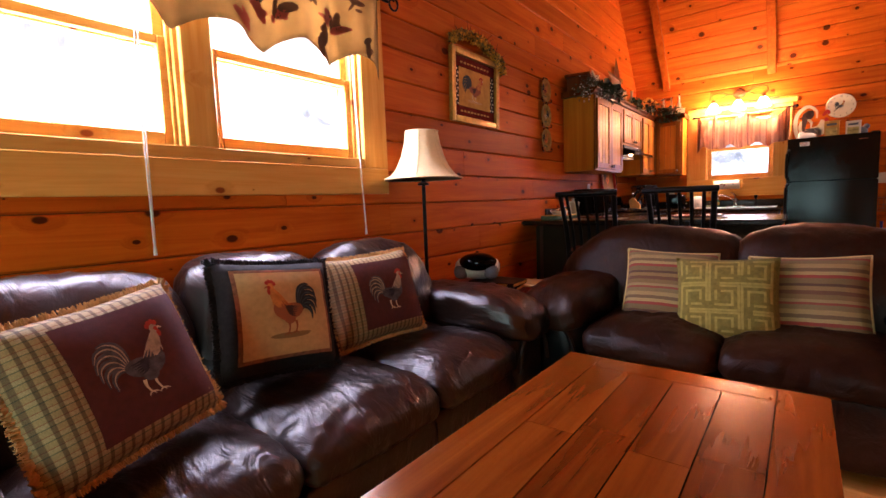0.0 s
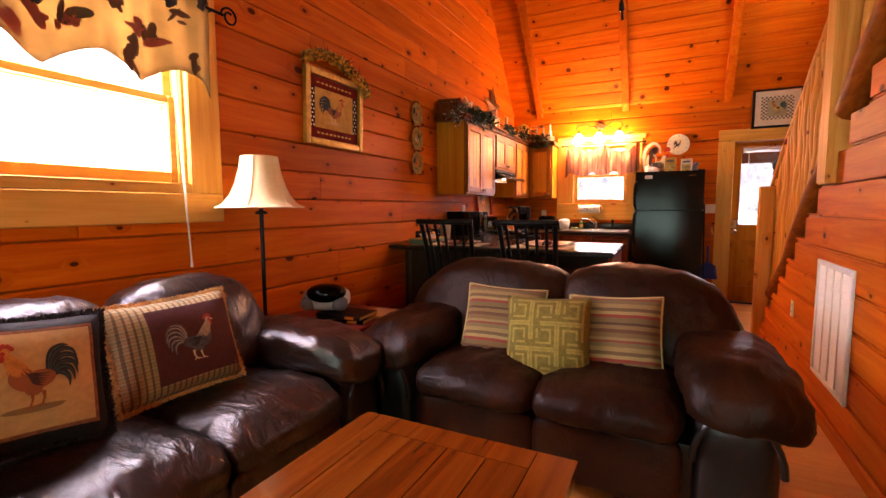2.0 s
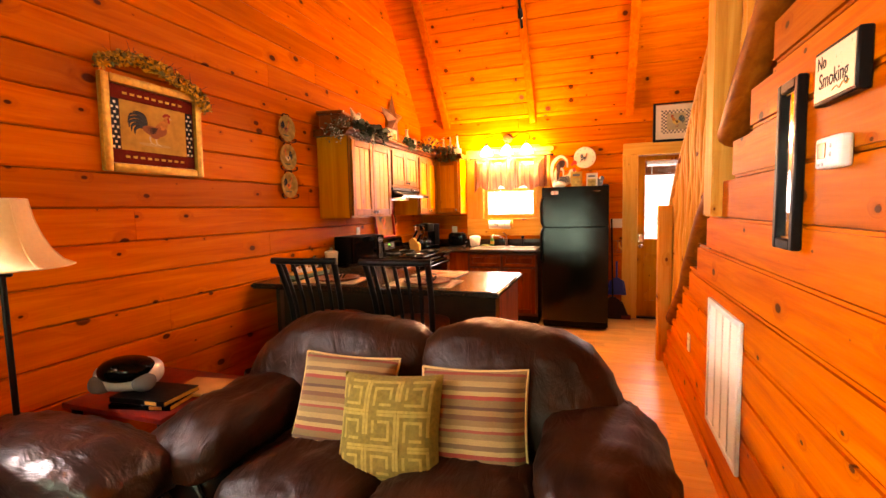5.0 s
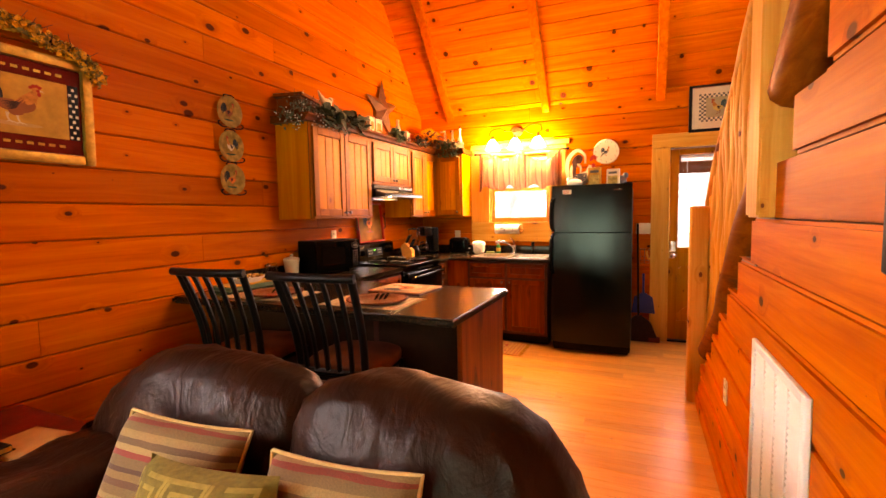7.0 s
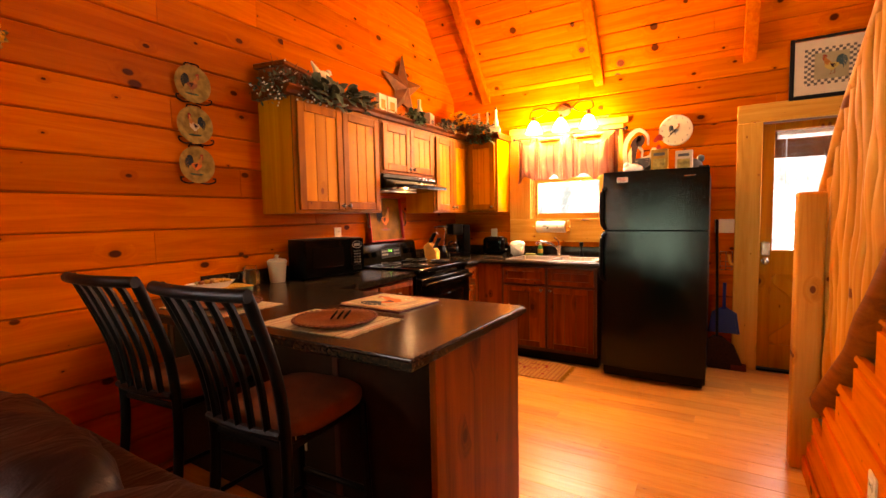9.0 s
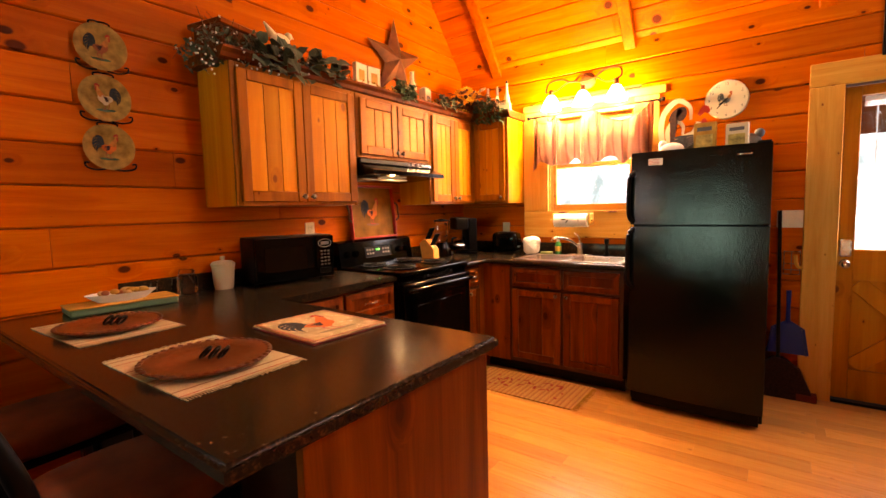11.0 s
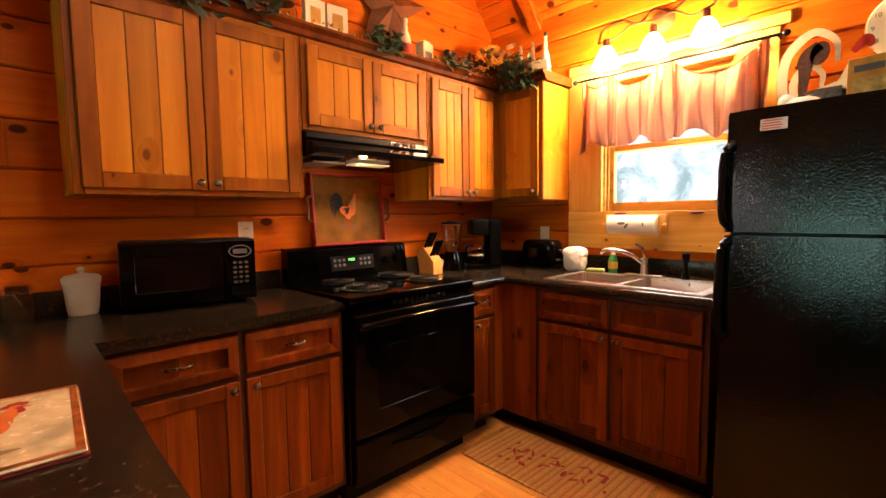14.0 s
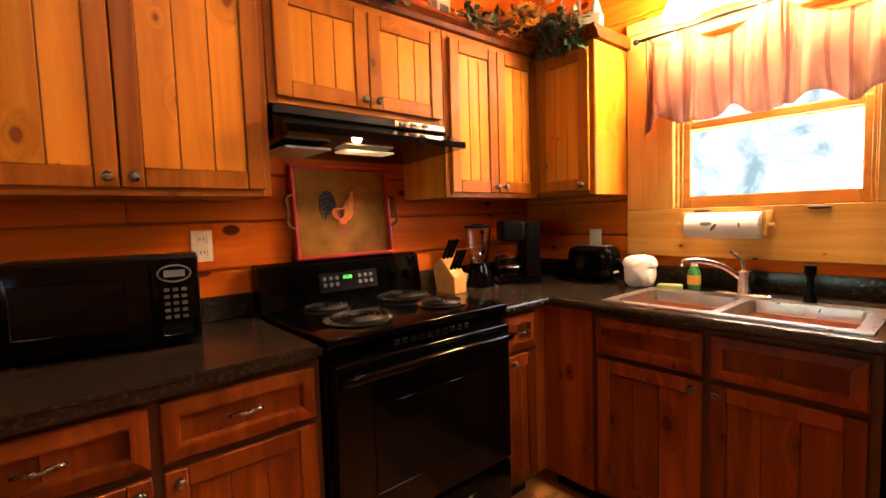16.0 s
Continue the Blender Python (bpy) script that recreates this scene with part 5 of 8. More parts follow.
def base_unit(name, m, w, depth, cols, label, mats=LOW, drawers=True, pulls=True, extra_left=0.0):
    c = thing(name, m, label, "cabinet", "base cabinets")
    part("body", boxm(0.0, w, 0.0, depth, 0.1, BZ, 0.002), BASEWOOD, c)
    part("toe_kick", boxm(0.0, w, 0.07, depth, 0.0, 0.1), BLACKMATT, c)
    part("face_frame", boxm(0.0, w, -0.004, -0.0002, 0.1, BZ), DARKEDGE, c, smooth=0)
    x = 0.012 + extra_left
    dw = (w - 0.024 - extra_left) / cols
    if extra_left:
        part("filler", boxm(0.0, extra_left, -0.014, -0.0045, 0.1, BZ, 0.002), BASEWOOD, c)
    for i in range(cols):
        a, b = x + i * dw + 0.012, x + (i + 1) * dw - 0.012
        if drawers:
            d = framed_front("drawer", c, a, b, BZ - 0.168, BZ - 0.02, 0.038, mats, 2, True, t=0.026, y=-0.0045)
            if pulls:
                pull(d, (a + b) / 2, BZ - 0.093, 0.006, min(0.08, (b - a) * 0.4))
        d = framed_front("door", c, a, b, 0.135, BZ - 0.19, 0.05, mats, 3 if b - a > 0.25 else 2, y=-0.0045)
        kx = (b - 0.028) if (i == 0 and cols == 2) else a + 0.028
        knob(d, kx, BZ - 0.215, -0.0045)
    return c


base_unit("base_cabinet", TO_EAST(FX, 6.04), 0.84, FX - W - 0.03, 2, "dark stained base cabinet with two drawers and doors")
base_unit("base_cabinet", TO_EAST(FX, 7.66), 0.235, FX - W - 0.03, 1, "narrow dark stained base cabinet with one drawer")
BY = 7.975
base_unit("sink_cabinet", Matrix.Translation((-0.83, BY, 0)), 1.1, B - BY - 0.03, 2, "dark stained sink cabinet with two false drawers", pulls=False, extra_left=0.24)
part_corner = single("corner_filler", boxm(W + 0.03, FX - 0.002, 7.9, B - 0.03, 0.1, BZ), BASEWOOD, "dark stained blind corner of the base cabinets", "cabinet", None, "base cabinets")
# peninsula
pen = thing("peninsula_cabinet", pose(0, 0, 0), "dark stained peninsula cabinet under the breakfast bar", "cabinet")
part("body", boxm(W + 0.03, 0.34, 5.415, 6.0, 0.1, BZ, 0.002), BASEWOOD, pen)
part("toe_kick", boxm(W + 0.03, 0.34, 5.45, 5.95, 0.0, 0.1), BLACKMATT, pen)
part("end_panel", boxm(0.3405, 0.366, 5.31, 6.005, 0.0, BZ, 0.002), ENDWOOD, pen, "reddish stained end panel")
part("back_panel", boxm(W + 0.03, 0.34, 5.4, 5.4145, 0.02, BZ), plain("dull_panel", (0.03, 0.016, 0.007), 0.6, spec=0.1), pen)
for i in range(3):
    x = -1.38 + i * 0.6
    part("outlet_cover" if i == 1 else "batten", boxm(-0.42, -0.35, 5.394, 5.4, 0.33, 0.44, 0.002) if i == 1 else boxm(x, x + 0.03, 5.393, 5.4, 0.02, BZ), CREAM if i == 1 else DARKEDGE, pen)

# counter tops: one continuous dark laminate
ct = thing("countertop", pose(0, 0, 0), "dark mottled laminate countertop with a low backsplash", "countertop")


def slab(poly, name):
    bm = bm_new()
    prism(bm, poly, 2, CTZ - 0.04, CTZ)
    bmesh.ops.bevel(bm, geom=[e for e in bm.edges if abs(e.verts[0].co.z - e.verts[1].co.z) < 1e-6], offset=0.01, segments=3, affect="EDGES")
    return part(name, bm, COUNTER, ct, smooth=50)


CW, CX, CB = W + 0.024, -0.8, B - 0.024
slab([(CW, 5.14), (0.395, 5.14), (0.395, 6.03), (CX, 6.03), (CX, 6.882), (CW, 6.882)], "bar_top")
bm = bm_new()
SINK = (-0.545, 0.235, 7.99, 8.36)
CY = 7.945
for q in ([CW, CX, 7.65, CY], [CW, SINK[0] + 0.012, CY, CB], [SINK[0] + 0.012, SINK[1] - 0.012, CY, SINK[2] + 0.012], [SINK[0] + 0.012, SINK[1] - 0.012, SINK[3] - 0.012, CB], [SINK[1] - 0.012, 0.3, CY, CB]):
    box(bm, q[0], q[1], q[2], q[3], CTZ - 0.04, CTZ)
bmesh.ops.remove_doubles(bm, verts=bm.verts, dist=1e-5)
part("sink_top", bm, COUNTER, ct, smooth=0)
for a in ((CX, 7.65, CX, CY), (CX, CY, 0.3, CY)):
    bm = bm_new()
    tube(bm, [(a[0], a[1], CTZ - 0.02), (a[2], a[3], CTZ - 0.02)], 0.0205, 12)
    part("rolled_edge", bm, COUNTER, ct)
for a in ((CW, CW + 0.018, 5.6, 6.882, CTZ, CTZ + 0.09), (CW, CW + 0.018, 7.65, CB, CTZ, CTZ + 0.09), (CW + 0.018, 0.3, CB - 0.018, CB, CTZ, CTZ + 0.09)):
    part("backsplash", boxm(*a, 0.004, 2), COUNTER, ct)

# ---- stove, hood, fridge ----
st = thing("stove", TO_EAST(-0.8, 6.886), "black freestanding electric range with coil burners", "stove")
SW_, SD = 0.76, -0.8 - W - 0.03
part("body", boxm(0, SW_, 0.0, SD, 0.09, 0.895, 0.004), BLACK, st)
part("toe_kick", boxm(0.01, SW_ - 0.01, 0.05, SD, 0.0, 0.09), BLACKMATT, st)
part("cooktop", boxm(-0.002, SW_ + 0.002, -0.03, SD - 0.05, 0.896, 0.926, 0.01, 3), BLACK, st)
od = part("oven_door", boxm(0.006, SW_ - 0.006, -0.045, -0.001, 0.31, 0.85, 0.012, 3), BLACK, st, "black oven door")
part("oven_window", boxm(0.13, SW_ - 0.13, -0.0475, -0.045, 0.42, 0.7, 0.003), plain("dark_oven_glass", (0.002, 0.0015, 0.001), 0.07, spec=0.1), od)
bm = bm_new()
tube(bm, curve_pts([(0.03, -0.045, 0.8), (0.06, -0.082, 0.81), (SW_ / 2, -0.09, 0.815), (SW_ - 0.06, -0.082, 0.81), (SW_ - 0.03, -0.045, 0.8)], 20), 0.015, 10)
part("oven_handle", bm, BLACK, od)
bm = bm_new()
for i in range(10):
    box(bm, 0.22 + i * 0.034, 0.242 + i * 0.034, -0.034, -0.029, 0.866, 0.885, 0.002)
part("oven_vent", bm, PLASTIC, st)
dr = part("storage_drawer", boxm(0.006, SW_ - 0.006, -0.04, -0.001, 0.1, 0.295, 0.01, 2), BLACK, st)
bm = bm_new()
tube(bm, curve_pts([(0.2, -0.04, 0.235), (SW_ / 2, -0.062, 0.22), (SW_ - 0.2, -0.04, 0.235)], 14), 0.009, 8)
part("drawer_handle", bm, BLACK, dr)
bg = bm_new()
prism(bg, [(SD - 0.1, 0.926), (SD - 0.075, 1.09), (SD - 0.05, 1.105), (SD - 0.01, 1.105), (SD - 0.01, 0.926)], 0, 0.0, SW_)
back = part("backguard", bg, BLACK, st, "control panel with a green clock")
slope_m = Matrix.Translation((0, SD - 0.0885, 1.0)) @ pose(0, 0, 0, -8.7, 0, 0)
part("control_panel", boxm(0.24, 0.52, -0.004, -0.0005, -0.03, 0.05, 0.004, 1, slope_m), PLASTIC, back)
part("clock_display", boxm(0.335, 0.405, -0.0052, -0.004, 0.016, 0.036, 0, 1, slope_m), plain("display_black", (0.003, 0.004, 0.003), 0.1), back)
BUTTONGREY = plain("grey_buttons", (0.2, 0.17, 0.15), 0.5)
GREENGLOW = glow("green_digits", (0.1, 1.0, 0.12), 2.5)


def letters(name, txt, size, m, mat, parent, depth=0.0006):
    cu = bpy.data.curves.new(name, "FONT")
    cu.body, cu.size, cu.extrude, cu.align_x, cu.align_y = txt, size, depth, "CENTER", "CENTER"
    tmp = bpy.data.objects.new(name, cu)
    me = bpy.data.meshes.new_from_object(tmp)
    bpy.data.objects.remove(tmp)
    me.materials.append(mat)
    ob = new(name, me)
    if parent:
        ob.parent = parent
    ob.matrix_basis = m
    return ob


letters("clock_digits", "11:24", 0.019, slope_m @ Matrix.Translation((0.37, -0.006, 0.026)) @ pose(0, 0, 0, 90, 0, 0), GREENGLOW, back)
for i in range(3):
    for j in range(2):
        for sx in (0.265, 0.43):
            part("touch_button", cyl(bm_new(), slope_m @ Vector((sx + i * 0.028, -0.004, 0.0 + j * 0.027)), slope_m @ Vector((sx + i * 0.028, -0.008, 0.0 + j * 0.027)), 0.0085, 0.008, 10), BUTTONGREY, back)
for kx in (0.07, 0.15, 0.61, 0.69):
    bm = bm_new()
    cyl(bm, slope_m @ Vector((kx, -0.001, 0.01)), slope_m @ Vector((kx, -0.026, 0.01)), 0.024, 0.019, 18)
    box(bm, kx - 0.004, kx + 0.004, -0.032, -0.024, -0.008, 0.028, 0.001, 1, slope_m)
    part("knob", bm, BLACK, back)
for cx, cy, r in ((0.2, 0.15, 0.1), (0.57, 0.15, 0.08), (0.2, 0.4, 0.08), (0.57, 0.4, 0.1)):
    bm = bm_new()
    lathe(bm, [(r + 0.014, 0.9265), (r + 0.018, 0.931), (r + 0.006, 0.931), (r - 0.005, 0.9275), (0.012, 0.927)], (cx, cy, 0), 28)
    bur = part("drip_pan", bm, CHROME, st, "chrome drip pan")
    bm = bm_new()
    turns = 4
    tube(bm, [(cx + (0.02 + (r - 0.02) * k / 96) * math.cos(2 * math.pi * turns * k / 96), cy + (0.02 + (r - 0.02) * k / 96) * math.sin(2 * math.pi * turns * k / 96), 0.939) for k in range(97)], 0.0065, 6)
    part("coil", bm, BLACKMATT, bur, "black coil element")

hood = thing("range_hood", TO_EAST(UX, 6.88), "black under-cabinet range hood with its lamp on", "range hood")
bm = bm_new()
prism(bm, [(UD - 0.03, 1.66), (-0.02, 1.66), (-0.03, 1.625), (-0.15, 1.575), (-0.15, 1.55), (UD - 0.03, 1.53)], 0, 0.0, 0.755)
part("canopy", bm, BLACK, hood, smooth=0)
part("front_band", boxm(0.002, 0.753, -0.036, -0.021, 1.628, 1.658, 0.003), BLACKMATT, hood)
cp = part("control_strip", boxm(0.48, 0.74, -0.04, -0.036, 1.631, 1.655, 0.002), CHROME, hood, "brushed control strip")
for i in range(3):
    part("rocker_switch", boxm(0.5 + i * 0.055, 0.535 + i * 0.055, -0.044, -0.04, 1.635, 1.651, 0.002), PLASTIC, cp)
bm = bm_new()
box(bm, 0.28, 0.5, 0.0, 0.09, 1.528, 1.536, 0.003)
part("light_lens", bm, glow("warm_lens", (1.0, 0.7, 0.35), 0.25), hood, "glowing lamp lens")
part("filter", boxm(0.05, 0.22, 0.0, 0.26, 1.524, 1.532), GREYFOAM, hood)

fr = thing("refrigerator", pose(0.335, 7.815, 0.004, -1.8, 0, 0), "tall black top-freezer refrigerator with a pebbled finish", "refrigerator")
FW, FD, FH, FS = 0.73, 0.72, 1.635, 1.178
part("cabinet", boxm(0.004, FW - 0.004, 0.075, FD, 0.03, FH - 0.01, 0.006), BLACKMATT, fr)
part("toe_grille", boxm(0.02, FW - 0.02, 0.05, 0.09, 0.02, 0.09), PLASTIC, fr)


def fridge_door(nm, z0, z1):
    bm = bm_new()
    n = 14
    prof = [(0.0, 0.07)] + [(FW * i / n, 0.012 - 0.012 * math.sin(math.pi * i / n)) for i in range(n + 1)] + [(FW, 0.07)]
    prism(bm, prof, 2, z0, z1)
    bmesh.ops.bevel(bm, geom=[e for e in bm.edges if abs(e.verts[0].co.z - e.verts[1].co.z) < 1e-6 and max(v.co.y for v in e.verts) < 0.05], offset=0.008, segments=2, affect="EDGES")
    return part(nm, bm, FRIDGE, fr, smooth=50)


fz = fridge_door("freezer_door", FS + 0.006, FH)
fd = fridge_door("fridge_door", 0.1, FS - 0.006)
for dd, z0, z1 in ((fz, FS + 0.02, FS + 0.34), (fd, FS - 0.4, FS - 0.02)):
    bm = bm_new()
    tube(bm, curve_pts([(0.02, 0.01, z0), (0.0, -0.022, z0 + 0.04), (-0.004, -0.026, (z0 + z1) / 2), (0.0, -0.022, z1 - 0.04), (0.02, 0.01, z1)], 16), 0.014, 8)
    part("handle", bm, PLASTIC, dd, "black bowed handle")
part("hinge_cover", boxm(FW - 0.07, FW - 0.005, 0.01, 0.1, FH - 0.002, FH + 0.012, 0.004), PLASTIC, fr)
part("badge", boxm(FW - 0.16, FW - 0.09, -0.001, 0.003, FH - 0.06, FH - 0.054), CHROME, fz)
bm = bm_new()
box(bm, 0.105, 0.185, -0.004, -0.0015, FH - 0.085, FH - 0.045)
part("sticker", bm, WHITE, fz, "white paper note")
bm = bm_new()
for i in range(4):
    box(bm, 0.11, 0.165 + 0.005 * (i % 2), -0.0048, -0.004, FH - 0.08 + i * 0.009, FH - 0.077 + i * 0.009)
part("note_lines", bm, REDP, fz)

# ---- sink ----
sk = thing("sink", pose(0, 0, CTZ), "double-bowl stainless steel drop-in sink", "sink")
bm = bm_new()
x0, x1, y0, y1 = SINK
xm = (x0 + x1) / 2
bowls = ((x0 + 0.03, xm - 0.015), (xm + 0.015, x1 - 0.03))
for q in ((x0 - 0.012, x1 + 0.012, y0 - 0.012, y0 + 0.025), (x0 - 0.012, x1 + 0.012, y1 - 0.03, y1 + 0.05), (x0 - 0.012, x0 + 0.03, y0 + 0.025, y1 - 0.03), (x1 - 0.03, x1 + 0.012, y0 + 0.025, y1 - 0.03), (xm - 0.015, xm + 0.015, y0 + 0.025, y1 - 0.03)):
    box(bm, q[0], q[1], q[2], q[3], 0.0005, 0.006)
part("rim", bm, STEEL, sk, smooth=0)
for a, b in bowls:
    bm = bm_new()
    ins = 0.02
    top = [(a, y0 + 0.025), (b, y0 + 0.025), (b, y1 - 0.03), (a, y1 - 0.03)]
    bot = [(a + ins, y0 + 0.025 + ins), (b - ins, y0 + 0.025 + ins), (b - ins, y1 - 0.03 - ins), (a + ins, y1 - 0.03 - ins)]
    vt, vb = [bm.verts.new((x, y, 0.004)) for x, y in top], [bm.verts.new((x, y, -0.15)) for x, y in bot]
    for i in range(4):
        bm.faces.new((vt[i], vt[(i + 1) % 4], vb[(i + 1) % 4], vb[i]))
    bm.faces.new(vb)
    bmesh.ops.bevel(bm, geom=[e for e in bm.edges if min(v.co.z for v in e.verts) < -0.1], offset=0.02, segments=3, affect="EDGES")
    bl = part("bowl", bm, STEEL, sk, "steel bowl")
    part("drain", lathe(bm_new(), [(0.0, -0.147), (0.035, -0.147), (0.04, -0.149)], ((a + b) / 2, (y0 + y1) / 2, 0), 20), CHROME, bl)
fa = thing("faucet", pose(-0.18, 8.395, CTZ + 0.0065), "chrome single-lever kitchen faucet", "faucet")
part("base", boxm(-0.1, 0.1, -0.025, 0.025, 0, 0.012, 0.01, 3), CHROME, fa)
part("body", lathe(bm_new(), [(0.0, 0.01), (0.024, 0.01), (0.022, 0.07), (0.026, 0.1), (0.0, 0.11)], seg=18), CHROME, fa)
bm = bm_new()
tube(bm, curve_pts([(0, 0, 0.06), (-0.06, -0.05, 0.12), (-0.13, -0.11, 0.145), (-0.17, -0.14, 0.14), (-0.175, -0.145, 0.12)], 18), 0.011, 10)
part("spout", bm, CHROME, fa)
bm = bm_new()
tube(bm, curve_pts([(0, 0, 0.1), (-0.015, 0.005, 0.15), (-0.05, -0.0, 0.18)], 10), 0.008, 8)
part("lever", bm, CHROME, fa)
sp = single("side_sprayer", lathe(bm_new(), [(0.0, 0.0), (0.022, 0.0), (0.02, 0.02), (0.012, 0.04), (0.011, 0.09), (0.02, 0.11), (0.019, 0.135), (0.0, 0.14)], seg=16), PLASTIC, "black sink sprayer in its holder", "sprayer", pose(0.03, 8.395, CTZ + 0.0065))


# ---- stair rails ----
def rough_log(bm, p0, p1, r, seg=10, n=12, wob=0.14, seed=0):
    """A hand-peeled pole: uneven, slightly bowed, with knobby branch stubs."""
    p0, p1 = Vector(p0), Vector(p1)
    pts, tp = [], []
    for i in range(n + 1):
        f = i / n
        q = p0.lerp(p1, f)
        q += Vector((noise.noise(Vector((seed, f * 2.5, 0.3))), noise.noise(Vector((seed + 5, f * 2.5, 0.7))), 0)) * r * 0.35
        pts.append(q)
        tp.append(1 + wob * noise.noise(Vector((seed * 1.7, f * 6, 2.2))) * 1.6)
    tube(bm, pts, r, seg, tp)
    return bm


# darker copy of the log wood, for the foot rails
LOGDARK = wood("darker_log", (0.14, 0.026, 0.002), (0.24, 0.055, 0.005), (0.33, 0.09, 0.009), knot=(0.12, 0.03, 0.008), along=1, across=2, knots=0.6, vary=0.15)
railing = thing("stair_railing", pose(0, 0, 0), "peeled log stair railing with rough spindles", "railing")
RX = R + 0.075
rail_z = lambda y: 1.5 + (7.1 - y) * 0.66
foot_z = lambda y: 0.55 + (6.54 - y) * 0.735
bm = bm_new()
box(bm, RX - 0.145, RX - 0.03, 6.93, 7.05, 0.0, 1.405, 0.016, 3)
for v in bm.verts:
    v.co += Vector((noise.noise(v.co * 3.1), noise.noise(v.co * 3.1 + Vector((7, 0, 0))), 0)) * 0.006
part("newel_post", bm, LOG, railing, "squared knotty pine newel post")
bm = bm_new()
rough_log(bm, (RX, 7.18, rail_z(7.18) - 0.03), (RX, 5.24, rail_z(5.24) - 0.03), 0.034, 10, 18, 0.12, 4)
part("handrail", bm, LOG, railing)
bm = bm_new()
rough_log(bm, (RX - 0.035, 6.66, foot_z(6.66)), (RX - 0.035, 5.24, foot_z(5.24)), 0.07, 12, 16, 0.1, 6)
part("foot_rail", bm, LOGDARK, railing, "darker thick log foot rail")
bm = bm_new()
prism(bm, [(-0.085, 1.345), (0.085, 1.345), (0.085, 1.6), (0.075, 1.66), (0.075, 4.2), (-0.075, 4.2), (-0.075, 1.66), (-0.085, 1.6)], 0, R - 0.05, R + 0.1)
bmesh.ops.bevel(bm, geom=list(bm.edges), offset=0.008, segments=2, affect="EDGES")
bmesh.ops.transform(bm, matrix=Matrix.Translation((0, 5.14, 0)), verts=bm.verts)
part("middle_post", bm, LOG, railing, "squared log post with dark knots")
for i in range(19):
    y = 7.06 - i * 0.097
    bm = bm_new()
    rough_log(bm, (RX + 0.02, y, max(foot_z(y) + 0.01, stair_top(y) + 0.002)), (RX + 0.02, y, rail_z(y) - 0.03), 0.046, 9, 18, 0.24, 10 + i)
    part("spindle", bm, LOG, railing)
bm = bm_new()
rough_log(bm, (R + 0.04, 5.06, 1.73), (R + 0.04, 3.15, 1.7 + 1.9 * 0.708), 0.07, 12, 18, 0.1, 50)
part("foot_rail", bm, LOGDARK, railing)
bm = bm_new()
rough_log(bm, (RX, 5.06, rail_z(5.06) + 0.05), (RX, 3.1, rail_z(3.1) + 0.05), 0.034, 10, 16, 0.12, 51)
part("handrail", bm, LOG, railing)
for i in range(18):
    y = 4.97 - i * 0.1
    bm = bm_new()
    rough_log(bm, (RX, y, 1.7 + (5.03 - y) * 0.708), (RX, y, rail_z(y) + 0.05), 0.046, 9, 16, 0.22, 70 + i)
    part("spindle", bm, LOG, railing)

# ---- right wall ----
ONR = lambda y, z: Matrix.Translation((R, y, z)) @ pose(0, 0, 0, 90, 0, -90)      # local x along -y (to the viewer's right), local y up, local z into the room
vent = thing("return_air_grille", ONR(4.935, 0.58), "white louvred return-air grille in the stair wall", "vent")
VW, VH = 0.575, 0.67
for nm, a in (("frame_side", (-VW / 2, -VW / 2 + 0.03, -VH / 2, VH / 2)), ("frame_side", (VW / 2 - 0.03, VW / 2, -VH / 2, VH / 2)), ("frame_end", (-VW / 2 + 0.03, VW / 2 - 0.03, -VH / 2, -VH / 2 + 0.03)), ("frame_end", (-VW / 2 + 0.03, VW / 2 - 0.03, VH / 2 - 0.03, VH / 2))):
    part(nm, boxm(a[0], a[1], a[2], a[3], 0.0005, 0.018, 0.004), WHITE, vent)
part("back", boxm(-VW / 2 + 0.02, VW / 2 - 0.02, -VH / 2 + 0.02, VH / 2 - 0.02, 0.0005, 0.002), WHITE, vent)
for k in range(1, 4):
    x = -VW / 2 + 0.03 + k * (VW - 0.06) / 4
    part("divider", boxm(x - 0.006, x + 0.006, -VH / 2 + 0.03, VH / 2 - 0.03, 0.002, 0.015, 0.002), WHITE, vent)
nl = 34
bmz = boxm(-VW / 2 + 0.03, VW / 2 - 0.03, -0.0085, 0.0085, -0.001, 0.001, 0, 1, pose(0, 0, 0, -32, 0, 0))
slat_mesh = finish("slat", bmz, WHITE, 0)
for k in range(nl):
    ob = new("slat", slat_mesh)
    ob.parent = vent
    ob.matrix_basis = Matrix.Translation((0, -VH / 2 + 0.038 + k * (VH - 0.076) / (nl - 1), 0.008))


def outlet(m, label, w=0.072, h=0.115, holes=True):
    o = thing("wall_outlet" if holes else "wall_plate", m, label, "outlet")
    part("plate", boxm(-w / 2, w / 2, -h / 2, h / 2, 0.0005, 0.007, 0.003, 2), CREAM, o)
    if holes:
        for s in (-1, 1):
            bm = bm_new()
            box(bm, -0.017, 0.017, s * 0.024 - 0.014, s * 0.024 + 0.014, 0.007, 0.009, 0.003)
            f = part("socket", bm, CREAM, o)
            bm = bm_new()
            box(bm, -0.008, -0.005, s * 0.024 - 0.004, s * 0.024 + 0.006, 0.0091, 0.0096)
            box(bm, 0.005, 0.008, s * 0.024 - 0.004, s * 0.024 + 0.006, 0.0091, 0.0096)
            part("slots", bm, BLACKMATT, f)
    return o


outlet(ONR(3.872, 0.55), "cream wall outlet low on the stair wall")
outlet(ONR(5.81, 0.5), "cream wall outlet low on the stair wall")

